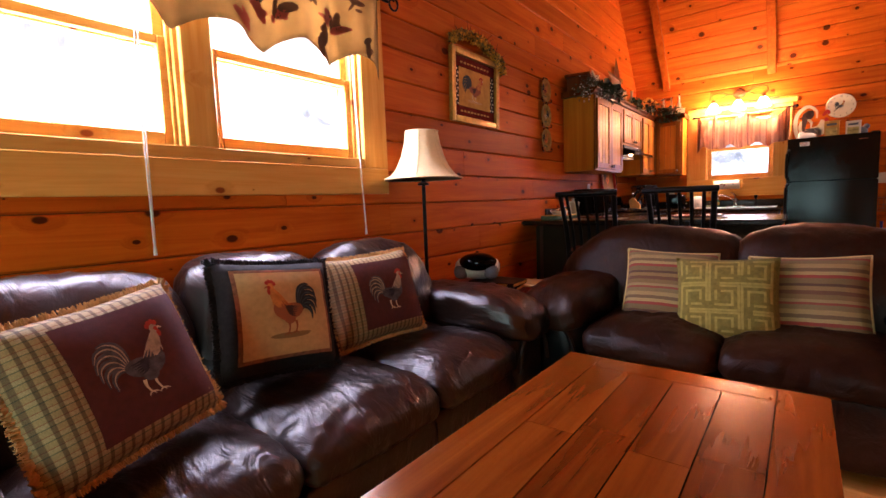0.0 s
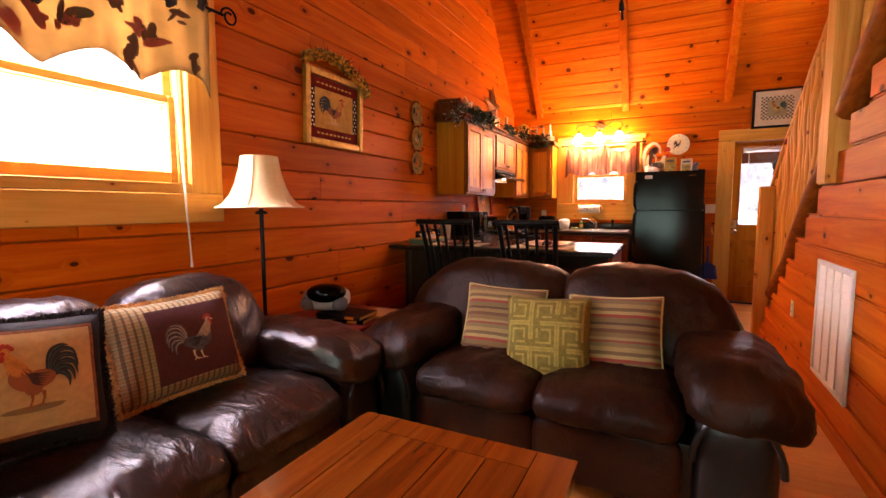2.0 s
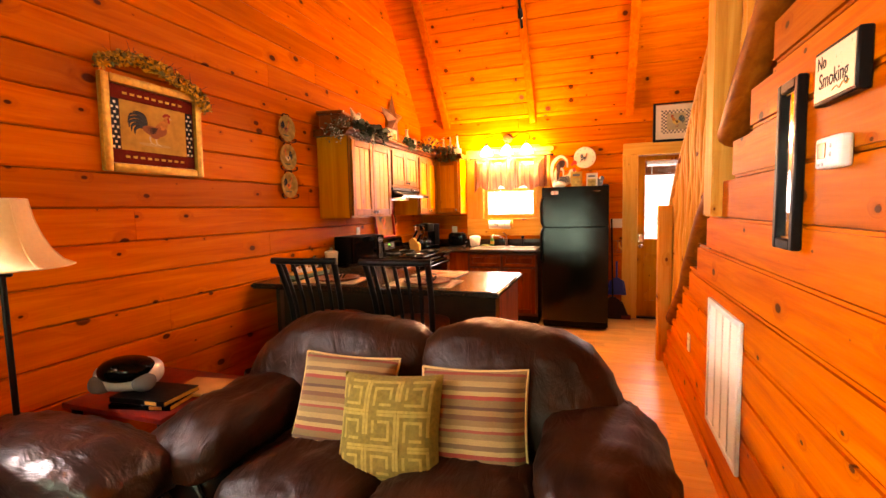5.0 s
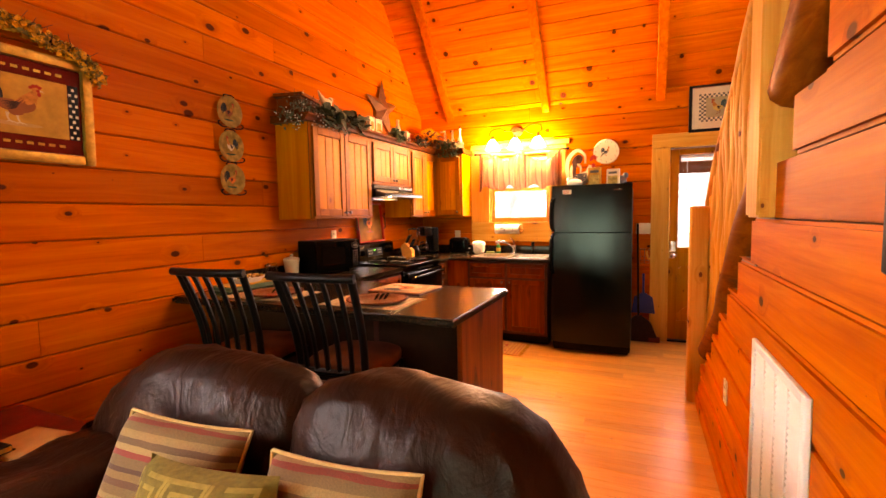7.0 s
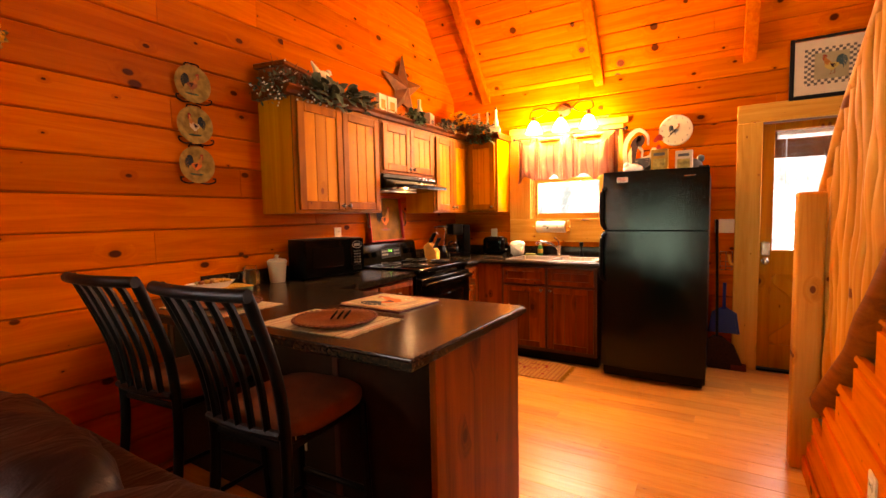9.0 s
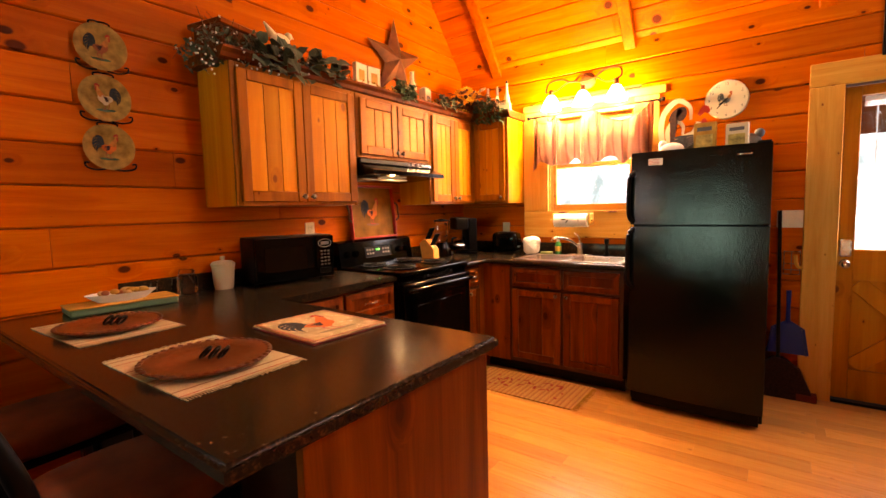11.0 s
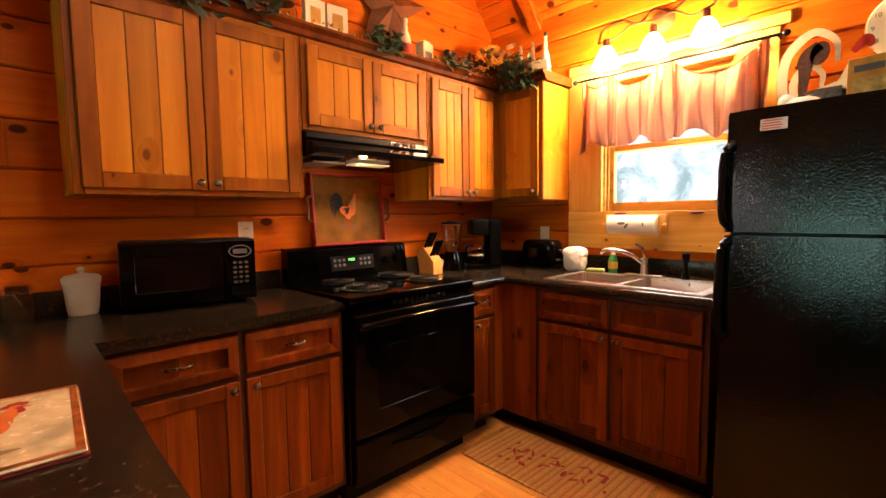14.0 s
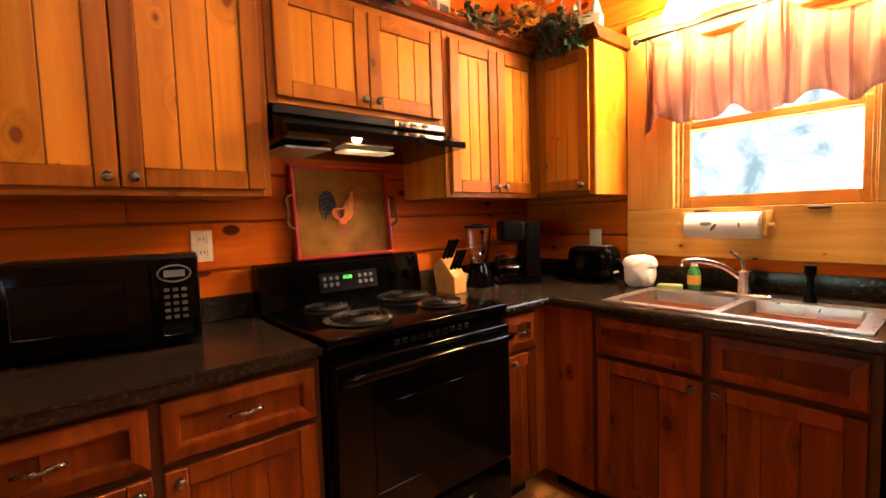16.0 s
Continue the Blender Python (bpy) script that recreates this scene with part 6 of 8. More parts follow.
mir = thing("wall_mirror", ONR(4.2, 1.52) @ Matrix.Diagonal((0.76, 0.94, 1, 1)), "tall narrow dark-framed mirror on the stair wall", "mirror")
MW, MH = 0.215, 0.55
for a in ((-MW / 2, -MW / 2 + 0.035, -MH / 2, MH / 2), (MW / 2 - 0.035, MW / 2, -MH / 2, MH / 2), (-MW / 2 + 0.035, MW / 2 - 0.035, -MH / 2, -MH / 2 + 0.035), (-MW / 2 + 0.035, MW / 2 - 0.035, MH / 2 - 0.035, MH / 2)):
    part("frame_strip", boxm(*a, 0.0005, 0.028, 0.005), BLACKMATT, mir)
part("inner_rim", boxm(-MW / 2 + 0.03, MW / 2 - 0.03, -MH / 2 + 0.03, MH / 2 - 0.03, 0.0005, 0.01), GOLD, mir)
part("glass", boxm(-MW / 2 + 0.042, MW / 2 - 0.042, -MH / 2 + 0.042, MH / 2 - 0.042, 0.01, 0.012), MIRROR, mir, "mirror glass")

sign = thing("wall_sign", ONR(3.895, 1.725) @ Matrix.Diagonal((0.72, 0.93, 1, 1)), "small framed cream sign that reads No Smoking", "sign")
SWD, SHT = 0.3, 0.15
part("frame", boxm(-SWD / 2, SWD / 2, -SHT / 2, SHT / 2, 0.0005, 0.03, 0.004), BLACKMATT, sign)
part("board", boxm(-SWD / 2 + 0.012, SWD / 2 - 0.012, -SHT / 2 + 0.012, SHT / 2 - 0.012, 0.03, 0.032), CREAM, sign, "cream painted face")
letters("lettering", "No", 0.05, Matrix.Translation((-0.085, 0.035, 0.0325)), BLACKMATT, sign)
letters("lettering", "Smoking", 0.06, Matrix.Translation((0.0, -0.015, 0.0325)), BLACKMATT, sign)
bm = bm_new()
tube(bm, curve_pts([(0.0, -0.05, 0.033), (0.03, -0.043, 0.033), (0.05, -0.052, 0.033), (0.075, -0.04, 0.033), (0.095, -0.05, 0.033), (0.11, -0.042, 0.033)], 24), 0.0016, 5)
part("scroll", bm, GOLD, sign)

th = thing("thermostat", ONR(3.91, 1.53) @ Matrix.Diagonal((0.85, 0.8, 1, 1)), "white wall thermostat with a lit amber display", "thermostat")
part("body", boxm(-0.072, 0.072, -0.05, 0.05, 0.0005, 0.034, 0.012, 3), WHITE, th)
part("display", boxm(-0.05, 0.0, -0.018, 0.032, 0.0335, 0.0355, 0.002), plain("amber_display", (0.1, 0.035, 0.008), 0.35), th, "amber display")
for by in (0.018, -0.008):
    part("button", ball(bm_new(), (0.03, by, 0.034), (0.008, 0.008, 0.004), 10, 6), GREYFOAM, th)
for bx in (-0.04, -0.015):
    part("button", ball(bm_new(), (bx, -0.036, 0.034), (0.007, 0.005, 0.003), 10, 6), GREYFOAM, th)

# ---- left wall: picture with swag, plates, valance ----
ONW = lambda y, z, off=0.023: Matrix.Translation((W + off, y, z)) @ pose(0, 0, 0, 90, 0, 90)      # local x along +y, local y up, local z into the room


def flat_map(w, h):
    return lambda lift: (lambda u, v: (u * w / 2, v * h / 2, lift))


pic = thing("picture_frame", ONW(4.46, 1.895) @ pose(0, 0, 0, 1.5, 0, 0), "gold-framed print of a rooster with checked borders", "picture")
PW_, PH_ = 0.61, 0.5
for a in ((-PW_ / 2, -PW_ / 2 + 0.047, -PH_ / 2, PH_ / 2), (PW_ / 2 - 0.047, PW_ / 2, -PH_ / 2, PH_ / 2), (-PW_ / 2 + 0.047, PW_ / 2 - 0.047, -PH_ / 2, -PH_ / 2 + 0.047), (-PW_ / 2 + 0.047, PW_ / 2 - 0.047, PH_ / 2 - 0.047, PH_ / 2)):
    part("frame_strip", boxm(*a, 0.0005, 0.036, 0.012, 2), GOLD, pic)
part("print", boxm(-PW_ / 2 + 0.04, PW_ / 2 - 0.04, -PH_ / 2 + 0.04, PH_ / 2 - 0.04, 0.001, 0.012), PRINTRED, pic, "dark red printed border")
for sx in (-1, 1):
    part("checked_border", boxm(sx * 0.225 - 0.022, sx * 0.225 + 0.022, -0.13, 0.13, 0.012, 0.0128), BLACKMATT, pic)
    bm = bm_new()
    for j in range(10):
        for i in range(3):
            if (i + j) % 2 == 0:
                box(bm, sx * 0.225 - 0.02 + i * 0.0135, sx * 0.225 - 0.008 + i * 0.0135, -0.125 + j * 0.0255, -0.113 + j * 0.0255, 0.0128, 0.0134)
    tagged(part("check_pattern", bm, CREAM, pic), kind="stuff")
part("inner_print", boxm(-0.2, 0.2, -0.13, 0.13, 0.012, 0.013), PAPER, pic, "aged cream picture ground")
motif(pic, lambda lift: (lambda u, v: (u * 0.2, v * 0.13, 0.0135 + lift * 0.3)), -1, 0.8, 0.0, 0.0, BODYTAN, TAILDARK, BODYRED, plain("print_grass", (0.4, 0.24, 0.08), 0.8))
for s, yy in ((1, -0.165), (1, 0.165)):
    bm = bm_new()
    for i in range(9):
        box(bm, -0.18 + i * 0.042, -0.155 + i * 0.042, yy - 0.006, yy + 0.006, 0.012, 0.0126)
    part("border_lettering", bm, GOLD, pic)


def leaf(bm, p, d, up, l, w):
    d, up = Vector(d).normalized(), Vector(up)
    s = d.cross(up).normalized()
    n = s.cross(d)
    pts = [(0, 0, 0), (0.3, 0.5, 0.12), (0.65, 0.42, 0.1), (1, 0, -0.1), (0.65, -0.42, 0.1), (0.3, -0.5, 0.12)]
    vs = [bm.verts.new(Vector(p) + d * l * a + s * w * b + n * w * c) for a, b, c in pts]
    mid = bm.verts.new(Vector(p) + d * l * 0.5)
    for i in range(6):
        bm.faces.new((mid, vs[i], vs[(i + 1) % 6]))


def spray(name, m, label, cat, pts, leaves, mats, seed, size=(0.03, 0.02), spread=0.03, berries=None, twigs=0, reach=0.06, droop=0.0):
    """A branch of leaves or dried flowers along a line of points."""
    rg = random.Random(seed)
    t = thing(name, m, label, cat)
    line = curve_pts(pts, 40)
    bm = bm_new()
    tube(bm, line, 0.003, 5)
    for i in range(twigs):
        p = line[rg.randrange(len(line))]
        d = Vector((rg.uniform(-1, 1), rg.uniform(-0.3, 1), rg.uniform(-0.4, 1))).normalized()
        q = p + d * reach * rg.uniform(0.5, 1.2)
        tube(bm, [p, p.lerp(q, 0.5) + Vector((0, 0, 0.006)), q + Vector((0, -droop * rg.random(), 0))], 0.0013, 4)
    part("stem", bm, TWIG, t)
    for k, mat in enumerate(mats):
        bm = bm_new()
        for i in range(leaves // len(mats)):
            p = line[rg.randrange(len(line))] + Vector([rg.uniform(-1, 1) * spread for _ in range(3)]) + Vector((0, -droop * rg.random(), 0))
            d = Vector((rg.uniform(-1, 1), rg.uniform(-1, 1), rg.uniform(-0.6, 1)))
            sc = rg.uniform(0.7, 1.3)
            leaf(bm, p, d, (rg.uniform(-1, 1), rg.uniform(-1, 1), 1.5), size[0] * sc, size[1] * sc)
        part("leaves" if k == 0 else "blossoms", bm, mat, t, smooth=0)
    if berries:
        bm = bm_new()
        for i in range(berries[0]):
            p = line[rg.randrange(len(line))] + Vector([rg.uniform(-1, 1) * spread * 1.4 for _ in range(3)]) + Vector((0, -droop * rg.random(), 0))
            ball(bm, p, berries[2], 6, 4)
        tagged(part("berries", bm, berries[1], t, smooth=180), kind="stuff")
    return t


spray("dried_flower_swag", ONW(4.46, 2.16), "dried flower swag hung over the picture frame", "swag",
      [(-0.3, 0.02, 0.04), (-0.18, 0.07, 0.05), (-0.02, 0.075, 0.055), (0.1, 0.045, 0.055), (0.24, 0.0, 0.05), (0.33, -0.08, 0.045)], 1500, (DRYFLOWER, YELLOWFLOWER, plain("dried_green", (0.2, 0.15, 0.04), 0.9, vary=0.4, scale=30)), 4, (0.022, 0.02), 0.026,
      (60, TWIG, 0.005), 60, 0.08)
bow = single("ribbon_bow", ball(ball(bm_new(), (-0.03, 0, 0), (0.035, 0.02, 0.015), 12, 8), (0.03, -0.005, 0), (0.035, 0.02, 0.015), 12, 8), BLACKMATT, "small dark ribbon bow on the swag", "bow", ONW(4.57, 2.205, 0.08))

for i, z in enumerate((2.085, 1.858, 1.637)):
    pl = thing("decorative_plate", ONW(5.61, z), "round rooster plate hung on the log wall", "plate", "three plates hung in a column")
    part("dish", lathe(bm_new(), [(0.0, 0.012), (0.06, 0.012), (0.07, 0.018), (0.1, 0.026), (0.104, 0.026), (0.098, 0.02), (0.06, 0.006), (0.0, 0.006)], seg=30), plain("plate_glaze", (0.28, 0.17, 0.04), 0.5, spec=0.06, vary=0.4, scale=25), pl)
    motif(pl, lambda lift: (lambda u, v: (u * 0.075, v * 0.075, 0.0155 + lift)), 1 if i % 2 else -1, 0.85, 0.0, 0.0, (BODYTAN, BODYRED, ORANGE)[i], TAILDARK, BODYTAN, GREENLEAF)
    for sx in (-1, 1):
        bm = bm_new()
        tube(bm, curve_pts([(sx * 0.02, -0.1, 0.012), (sx * 0.06, -0.105, 0.02), (sx * 0.095, -0.095, 0.03), (sx * 0.1, -0.075, 0.03), (sx * 0.085, -0.075, 0.03)], 16), 0.004, 6)
        part("hanger", bm, BLACKMATT, pl, "scrolled black iron hanger")
        bm = bm_new()
        tube(bm, curve_pts([(sx * 0.03, 0.09, 0.006), (sx * 0.04, 0.105, 0.02), (sx * 0.02, 0.112, 0.02), (0, 0.115, 0.004)], 12), 0.004, 6)
        part("hanger", bm, BLACKMATT, pl, "scrolled black iron hanger")

val = thing("window_valance", pose(0, 0, 0), "tan valance with rustic print and scalloped hem", "curtain")


def cloth_strip(a, b, top, hem, out, fold, n=120, m=14, axis=1, wall=W, sgn=1):
    bm = bm_new()
    grid = []
    for i in range(n + 1):
        u = a + (b - a) * i / n
        tp = top(u) if callable(top) else top
        col = []
        for j in range(m + 1):
            f = j / m
            z = tp + (hem(u) - tp) * f
            o = out + fold(u, f)
            col.append(bm.verts.new((wall + sgn * o, u, z) if axis == 1 else (u, wall + sgn * o, z)))
        grid.append(col)
    for i in range(n):
        for j in range(m):
            bm.faces.new((grid[i][j], grid[i + 1][j], grid[i + 1][j + 1], grid[i][j + 1]))
    return bm


def hem_w(y):
    s = (3.44 - y) / 0.36
    return 1.765 + 0.085 * abs(math.sin(math.pi * s + 0.3)) + 0.012 * math.sin(2.1 * s)


fold_w = lambda y, f: 0.022 * math.sin(y * 17.5) * (0.35 + f) + 0.01 * math.sin(y * 41 + 1)
bm = cloth_strip(1.5, 3.46, 2.24, hem_w, 0.1, fold_w)
bmesh.ops.solidify(bm, geom=list(bm.faces), thickness=0.003)
part("cloth", bm, VALANCE, val, smooth=180)
rg = random.Random(12)
for mat, nn, nm in ((plain("print_brown", (0.09, 0.045, 0.022), 0.9), 26, "twig_print"), (plain("print_red", (0.25, 0.06, 0.035), 0.9), 16, "berry_print"), (plain("print_black", (0.02, 0.018, 0.018), 0.9), 12, "dark_print")):
    bm = bm_new()
    for i in range(nn):
        y0, f0 = rg.uniform(1.55, 3.42), rg.uniform(0.1, 0.9)

        def cl(u, v, y0=y0, f0=f0):
            y = min(max(y0 + u, 1.5), 3.46)
            h = hem_w(y)
            z = 2.24 + (h - 2.24) * f0 + v
            f = (2.24 - z) / (2.24 - h)
            return (W + 0.1 + fold_w(y, f) + 0.0045, y, z)
        for k in range(3):
            blob(bm, cl, rg.uniform(-0.03, 0.03), rg.uniform(-0.03, 0.03), rg.uniform(0.018, 0.055), rg.uniform(0.009, 0.024), rg.uniform(0, 3.1), 10, 2)
    tagged(part(nm, bm, mat, val, smooth=180), kind="stuff")
rod = thing("curtain_rod", pose(0, 0, 0), "black iron curtain rod with scrolled ends", "curtain rod")
part("rod", cyl(bm_new(), (W + 0.085, 1.42, 2.21), (W + 0.085, 3.54, 2.21), 0.008, seg=10), BLACKMATT, rod)
for yy, s in ((3.53, 1), (1.43, -1)):
    bm = bm_new()
    pts = []
    for k in range(40):
        a = k / 39 * 2 * math.pi * 1.35
        r = 0.05 * (1 - 0.6 * k / 39)
        pts.append((W + 0.085, yy + s * (0.05 - r * math.cos(a) * 1.0), 2.21 + r * math.sin(a)))
    tube(bm, pts, 0.006, 6)
    part("finial", bm, BLACKMATT, rod, "scrolled iron finial")
    part("bracket", cyl(bm_new(), (W + 0.02, yy - s * 0.05, 2.21), (W + 0.085, yy - s * 0.05, 2.21), 0.006, seg=8), BLACKMATT, rod)
for y0, y1 in ((2.3, 2.28), (3.28, 3.325)):
    bm = bm_new()
    tube(bm, curve_pts([(W + 0.05, y0, 2.15), (W + 0.045, (y0 + y1) / 2, 1.6), (W + 0.05, y1, 0.96)], 14), 0.0028, 5)
    tube(bm, curve_pts([(W + 0.052, y0 - 0.008, 2.15), (W + 0.05, (y0 + y1) / 2 - 0.012, 1.6), (W + 0.055, y1 - 0.006, 0.97)], 14), 0.0028, 5)
    cyl(bm, (W + 0.052, y1 - 0.003, 0.93), (W + 0.052, y1 - 0.003, 0.97), 0.007, 0.004, 8)
    single("blind_cord", bm, WHITE, "thin white blind cords hanging by the window", "cord", None, "blind cords")

# ---- back wall ----
dp = thing("picture_frame", Matrix.Translation((1.815, B - 0.023, 2.388)) @ pose(0, 0, 0, 90, 0, 0), "black-framed rooster print above the back door", "picture")
for a in ((-0.25, -0.22, -0.233, 0.233), (0.22, 0.25, -0.233, 0.233), (-0.22, 0.22, -0.233, -0.203), (-0.22, 0.22, 0.203, 0.233)):
    part("frame_strip", boxm(*a, 0.0005, 0.026, 0.004), BLACKMATT, dp)
part("mat_board", boxm(-0.225, 0.225, -0.21, 0.21, 0.001, 0.008), CREAM, dp, "cream mat")
part("print", boxm(-0.16, 0.16, -0.135, 0.135, 0.008, 0.009), plain("checked_print", (0.12, 0.11, 0.09), 0.7, vary=0.4, scale=30), dp)
bm = bm_new()
for i in range(16):
    for j in range(14):
        if (i + j) % 2 == 0 and (i < 3 or i > 12 or j < 2 or j > 11):
            box(bm, -0.16 + i * 0.02, -0.14 + i * 0.02, -0.135 + j * 0.0193, -0.1157 + j * 0.0193, 0.009, 0.0095)
tagged(part("check_pattern", bm, CREAM, dp), kind="stuff")
part("inner_print", boxm(-0.1, 0.1, -0.096, 0.096, 0.0095, 0.0102), plain("print_ground", (0.35, 0.3, 0.16), 0.7), dp)
motif(dp, lambda lift: (lambda u, v: (u * 0.12, v * 0.11, 0.0105 + lift * 0.3)), 1, 0.75, 0, 0, plain("motif_gold", (0.5, 0.35, 0.08), 0.8), plain("motif_teal", (0.04, 0.09, 0.09), 0.8), BODYTAN)

clock = thing("wall_clock", Matrix.Translation((0.786, B - 0.023, 2.025)) @ pose(0, 0, 0, 90, 0, 0), "round cream wall clock with a rooster face", "clock")
part("face", lathe(bm_new(), [(0.0, 0.018), (0.125, 0.018), (0.132, 0.012), (0.132, 0.001), (0.0, 0.001)], seg=36), CREAM, clock)
motif(clock, lambda lift: (lambda u, v: (u * 0.06, v * 0.06, 0.0185 + lift * 0.3)), -1, 0.9, 0, 0, plain("motif_grey_body", (0.16, 0.15, 0.14), 0.8), plain("motif_charcoal", (0.05, 0.05, 0.055), 0.8), BODYTAN)
for k in range(12):
    a = math.radians(90 - 30 * (k + 1))
    letters("numeral", str(k + 1), 0.026, Matrix.Translation((0.105 * math.cos(a), 0.105 * math.sin(a), 0.019)), GREYDARK, clock)
part("hour_hand", boxm(-0.004, 0.004, -0.01, 0.055, 0.021, 0.0225, 0, 1, pose(0, 0, 0, 0, 0, 125)), BLACKMATT, clock)
part("minute_hand", boxm(-0.003, 0.003, -0.01, 0.08, 0.023, 0.0245, 0, 1, pose(0, 0, 0, 0, 0, 135)), BLACKMATT, clock)

sw = thing("light_switch", Matrix.Translation((1.164, B - 0.023, 1.194)) @ pose(0, 0, 0, 90, 0, 0), "cream four-gang light switch plate", "light switch")
part("plate", boxm(-0.07, 0.07, -0.057, 0.057, 0.0005, 0.006, 0.003), CREAM, sw)
for k in (-0.045, -0.015, 0.015, 0.045):
    part("toggle", boxm(k - 0.004, k + 0.004, -0.008, 0.012, 0.006, 0.016, 0.002), CREAM, sw)
ok = thing("wall_outlet", Matrix.Translation((-0.95, B - 0.023, 1.12)) @ pose(0, 0, 0, 90, 0, 0), "cream outlet above the counter", "outlet")
part("plate", boxm(-0.036, 0.036, -0.057, 0.057, 0.0005, 0.006, 0.003), CREAM, ok)
outlet(ONW(6.72, 1.19), "cream outlet behind the microwave")

# kitchen light: three glowing bell shades on a scrolled bar
vl = thing("vanity_light", pose(0, 0, 0), "three-light wall fixture with scrolled bronze bar, lit", "light fixture")
part("wall_plate", lathe(bm_new(), [(0.0, 0.0), (0.065, 0.0), (0.055, 0.018), (0.03, 0.028), (0.0, 0.03)], seg=24), RUST, vl, m=Matrix.Translation((-0.185, B - 0.023, 2.33)) @ pose(0, 0, 0, 90, 0, 0))
bm = bm_new()
tube(bm, curve_pts([(-0.5, 8.46, 2.26), (-0.47, 8.46, 2.33), (-0.36, 8.46, 2.345), (-0.27, 8.47, 2.31), (-0.19, 8.48, 2.36), (-0.1, 8.47, 2.32), (0.0, 8.46, 2.365), (0.1, 8.46, 2.35), (0.11, 8.46, 2.29), (0.05, 8.46, 2.27)], 60), 0.007, 8)
tube(bm, curve_pts([(-0.5, 8.46, 2.26), (-0.4, 8.46, 2.265), (-0.3, 8.46, 2.31), (-0.185, 8.47, 2.3), (-0.08, 8.46, 2.31), (0.0, 8.46, 2.265), (0.08, 8.46, 2.27)], 40), 0.006, 8)
part("scroll_bar", bm, RUST, vl, "scrolled bronze bar")
SHGLOW = glow("lit_glass_shade", (1.0, 0.78, 0.42), 30.0)
for bx in (-0.45, -0.185, 0.075):
    part("socket", cyl(bm_new(), (bx, 8.46, 2.215), (bx, 8.46, 2.27), 0.022, 0.018, 12), RUST, vl)
    bm = bm_new()
    lathe(bm, [(0.026, 2.225), (0.042, 2.205), (0.06, 2.165), (0.08, 2.115), (0.077, 2.115), (0.057, 2.165), (0.038, 2.205), (0.022, 2.223)], (bx, 8.46, 0), 20)
    sh = part("glass_shade", bm, SHGLOW, vl, "glowing white glass shade")
    sh.visible_shadow = False

kv = thing("kitchen_valance", pose(0, 0, 0), "short rust-striped valance gathered on a rod", "curtain")
TABS = (-0.62, -0.44, -0.18, -0.1, 0.31)


def sag_k(x):
    """How far the cloth hangs between two gathered tabs: 0 at a tab, 1 half way; and the width of that swag."""
    for a, b in zip(TABS, TABS[1:]):
        if a <= x <= b:
            return math.sin(math.pi * (x - a) / (b - a)), b - a
    return 0.0, 0.05


def top_k(x):
    q, wide = sag_k(x)
    return 2.09 - q ** 0.75 * min(0.12, 0.36 * wide)


def hem_k(x):
    q, wide = sag_k(x)
    return 1.672 + 0.022 * math.cos(x * 23) + 0.012 * math.sin(x * 41) - 0.03 * (x < -0.5) * (1 - q)


def fold_k(x, f):
    q, wide = sag_k(x)
    tab = (1 - q) ** 2
    return 0.03 * q * math.sin(math.pi * f) + tab * 0.022 * math.cos(x * 150) * (0.4 + 0.6 * f) + 0.03 * math.sin(x * 34 + 2.2 * f) * (0.3 + 0.7 * f) + 0.014 * math.sin(x * 71 - 4 * f) * f


bm = cloth_strip(-0.64, 0.335, top_k, hem_k, 0.1, fold_k, 200, 16, 0, B, -1)
bmesh.ops.solidify(bm, geom=list(bm.faces), thickness=0.002)
part("cloth", bm, VALANCE_K, kv, smooth=180)
part("rod", cyl(bm_new(), (-0.67, B - 0.1, 2.08), (0.385, B - 0.1, 2.08), 0.008, seg=10), BLACKMATT, kv)
part("finial", ball(bm_new(), (0.395, B - 0.1, 2.08), 0.016, 12, 8), BLACKMATT, kv)
part("finial", ball(bm_new(), (-0.68, B - 0.1, 2.08), 0.016, 12, 8), BLACKMATT, kv)
for bx in (-0.65, 0.36):
    part("bracket", cyl(bm_new(), (bx, B - 0.1, 2.08), (bx, B - 0.03, 2.08), 0.006, seg=8), BLACKMATT, kv)

pt = thing("paper_towel_holder", pose(-0.29, B - 0.115, 1.195), "roll of paper towels on a wooden holder", "paper towels")
part("roll", lathe(bm_new(), [(0.02, -0.14), (0.055, -0.14), (0.055, 0.14), (0.02, 0.14)], seg=26), WHITE, pt, "white printed towel roll", m=pose(0, 0, 0, 0, 90, 0))
for sx in (-1, 1):
    part("side_bracket", boxm(sx * 0.155 - 0.008, sx * 0.155 + 0.008, -0.03, 0.078, -0.04, 0.06, 0.006, 2), TRIM, pt)
part("dowel", cyl(bm_new(), (-0.185, 0, 0), (0.185, 0, 0), 0.011, seg=10), TRIM, pt)
for k, (a, c, r) in enumerate(((-0.05, 0.01, 0.025), (-0.02, -0.005, 0.02), (0.075, 0.004, 0.012))):
    bm = bm_new()
    blob(bm, lambda u, v: (u, -0.0562 * math.cos(v / 0.055), 0.0562 * math.sin(v / 0.055)), a, c, r, r * 0.35, 0.9 * k, 10, 2)
    part("printed_motif", bm, GREYDARK, pt)
for kx in (-0.4, 0.02):
    bm = bm_new()
    ball(bm, (0, 0, 0), (0.04, 0.008, 0.007), 12, 6)
    single("sash_lift", bm, RUST, "small bronze sash lift on the window sill", "sash lift", pose(kx, B - 0.041, 1.262), "sash lifts")

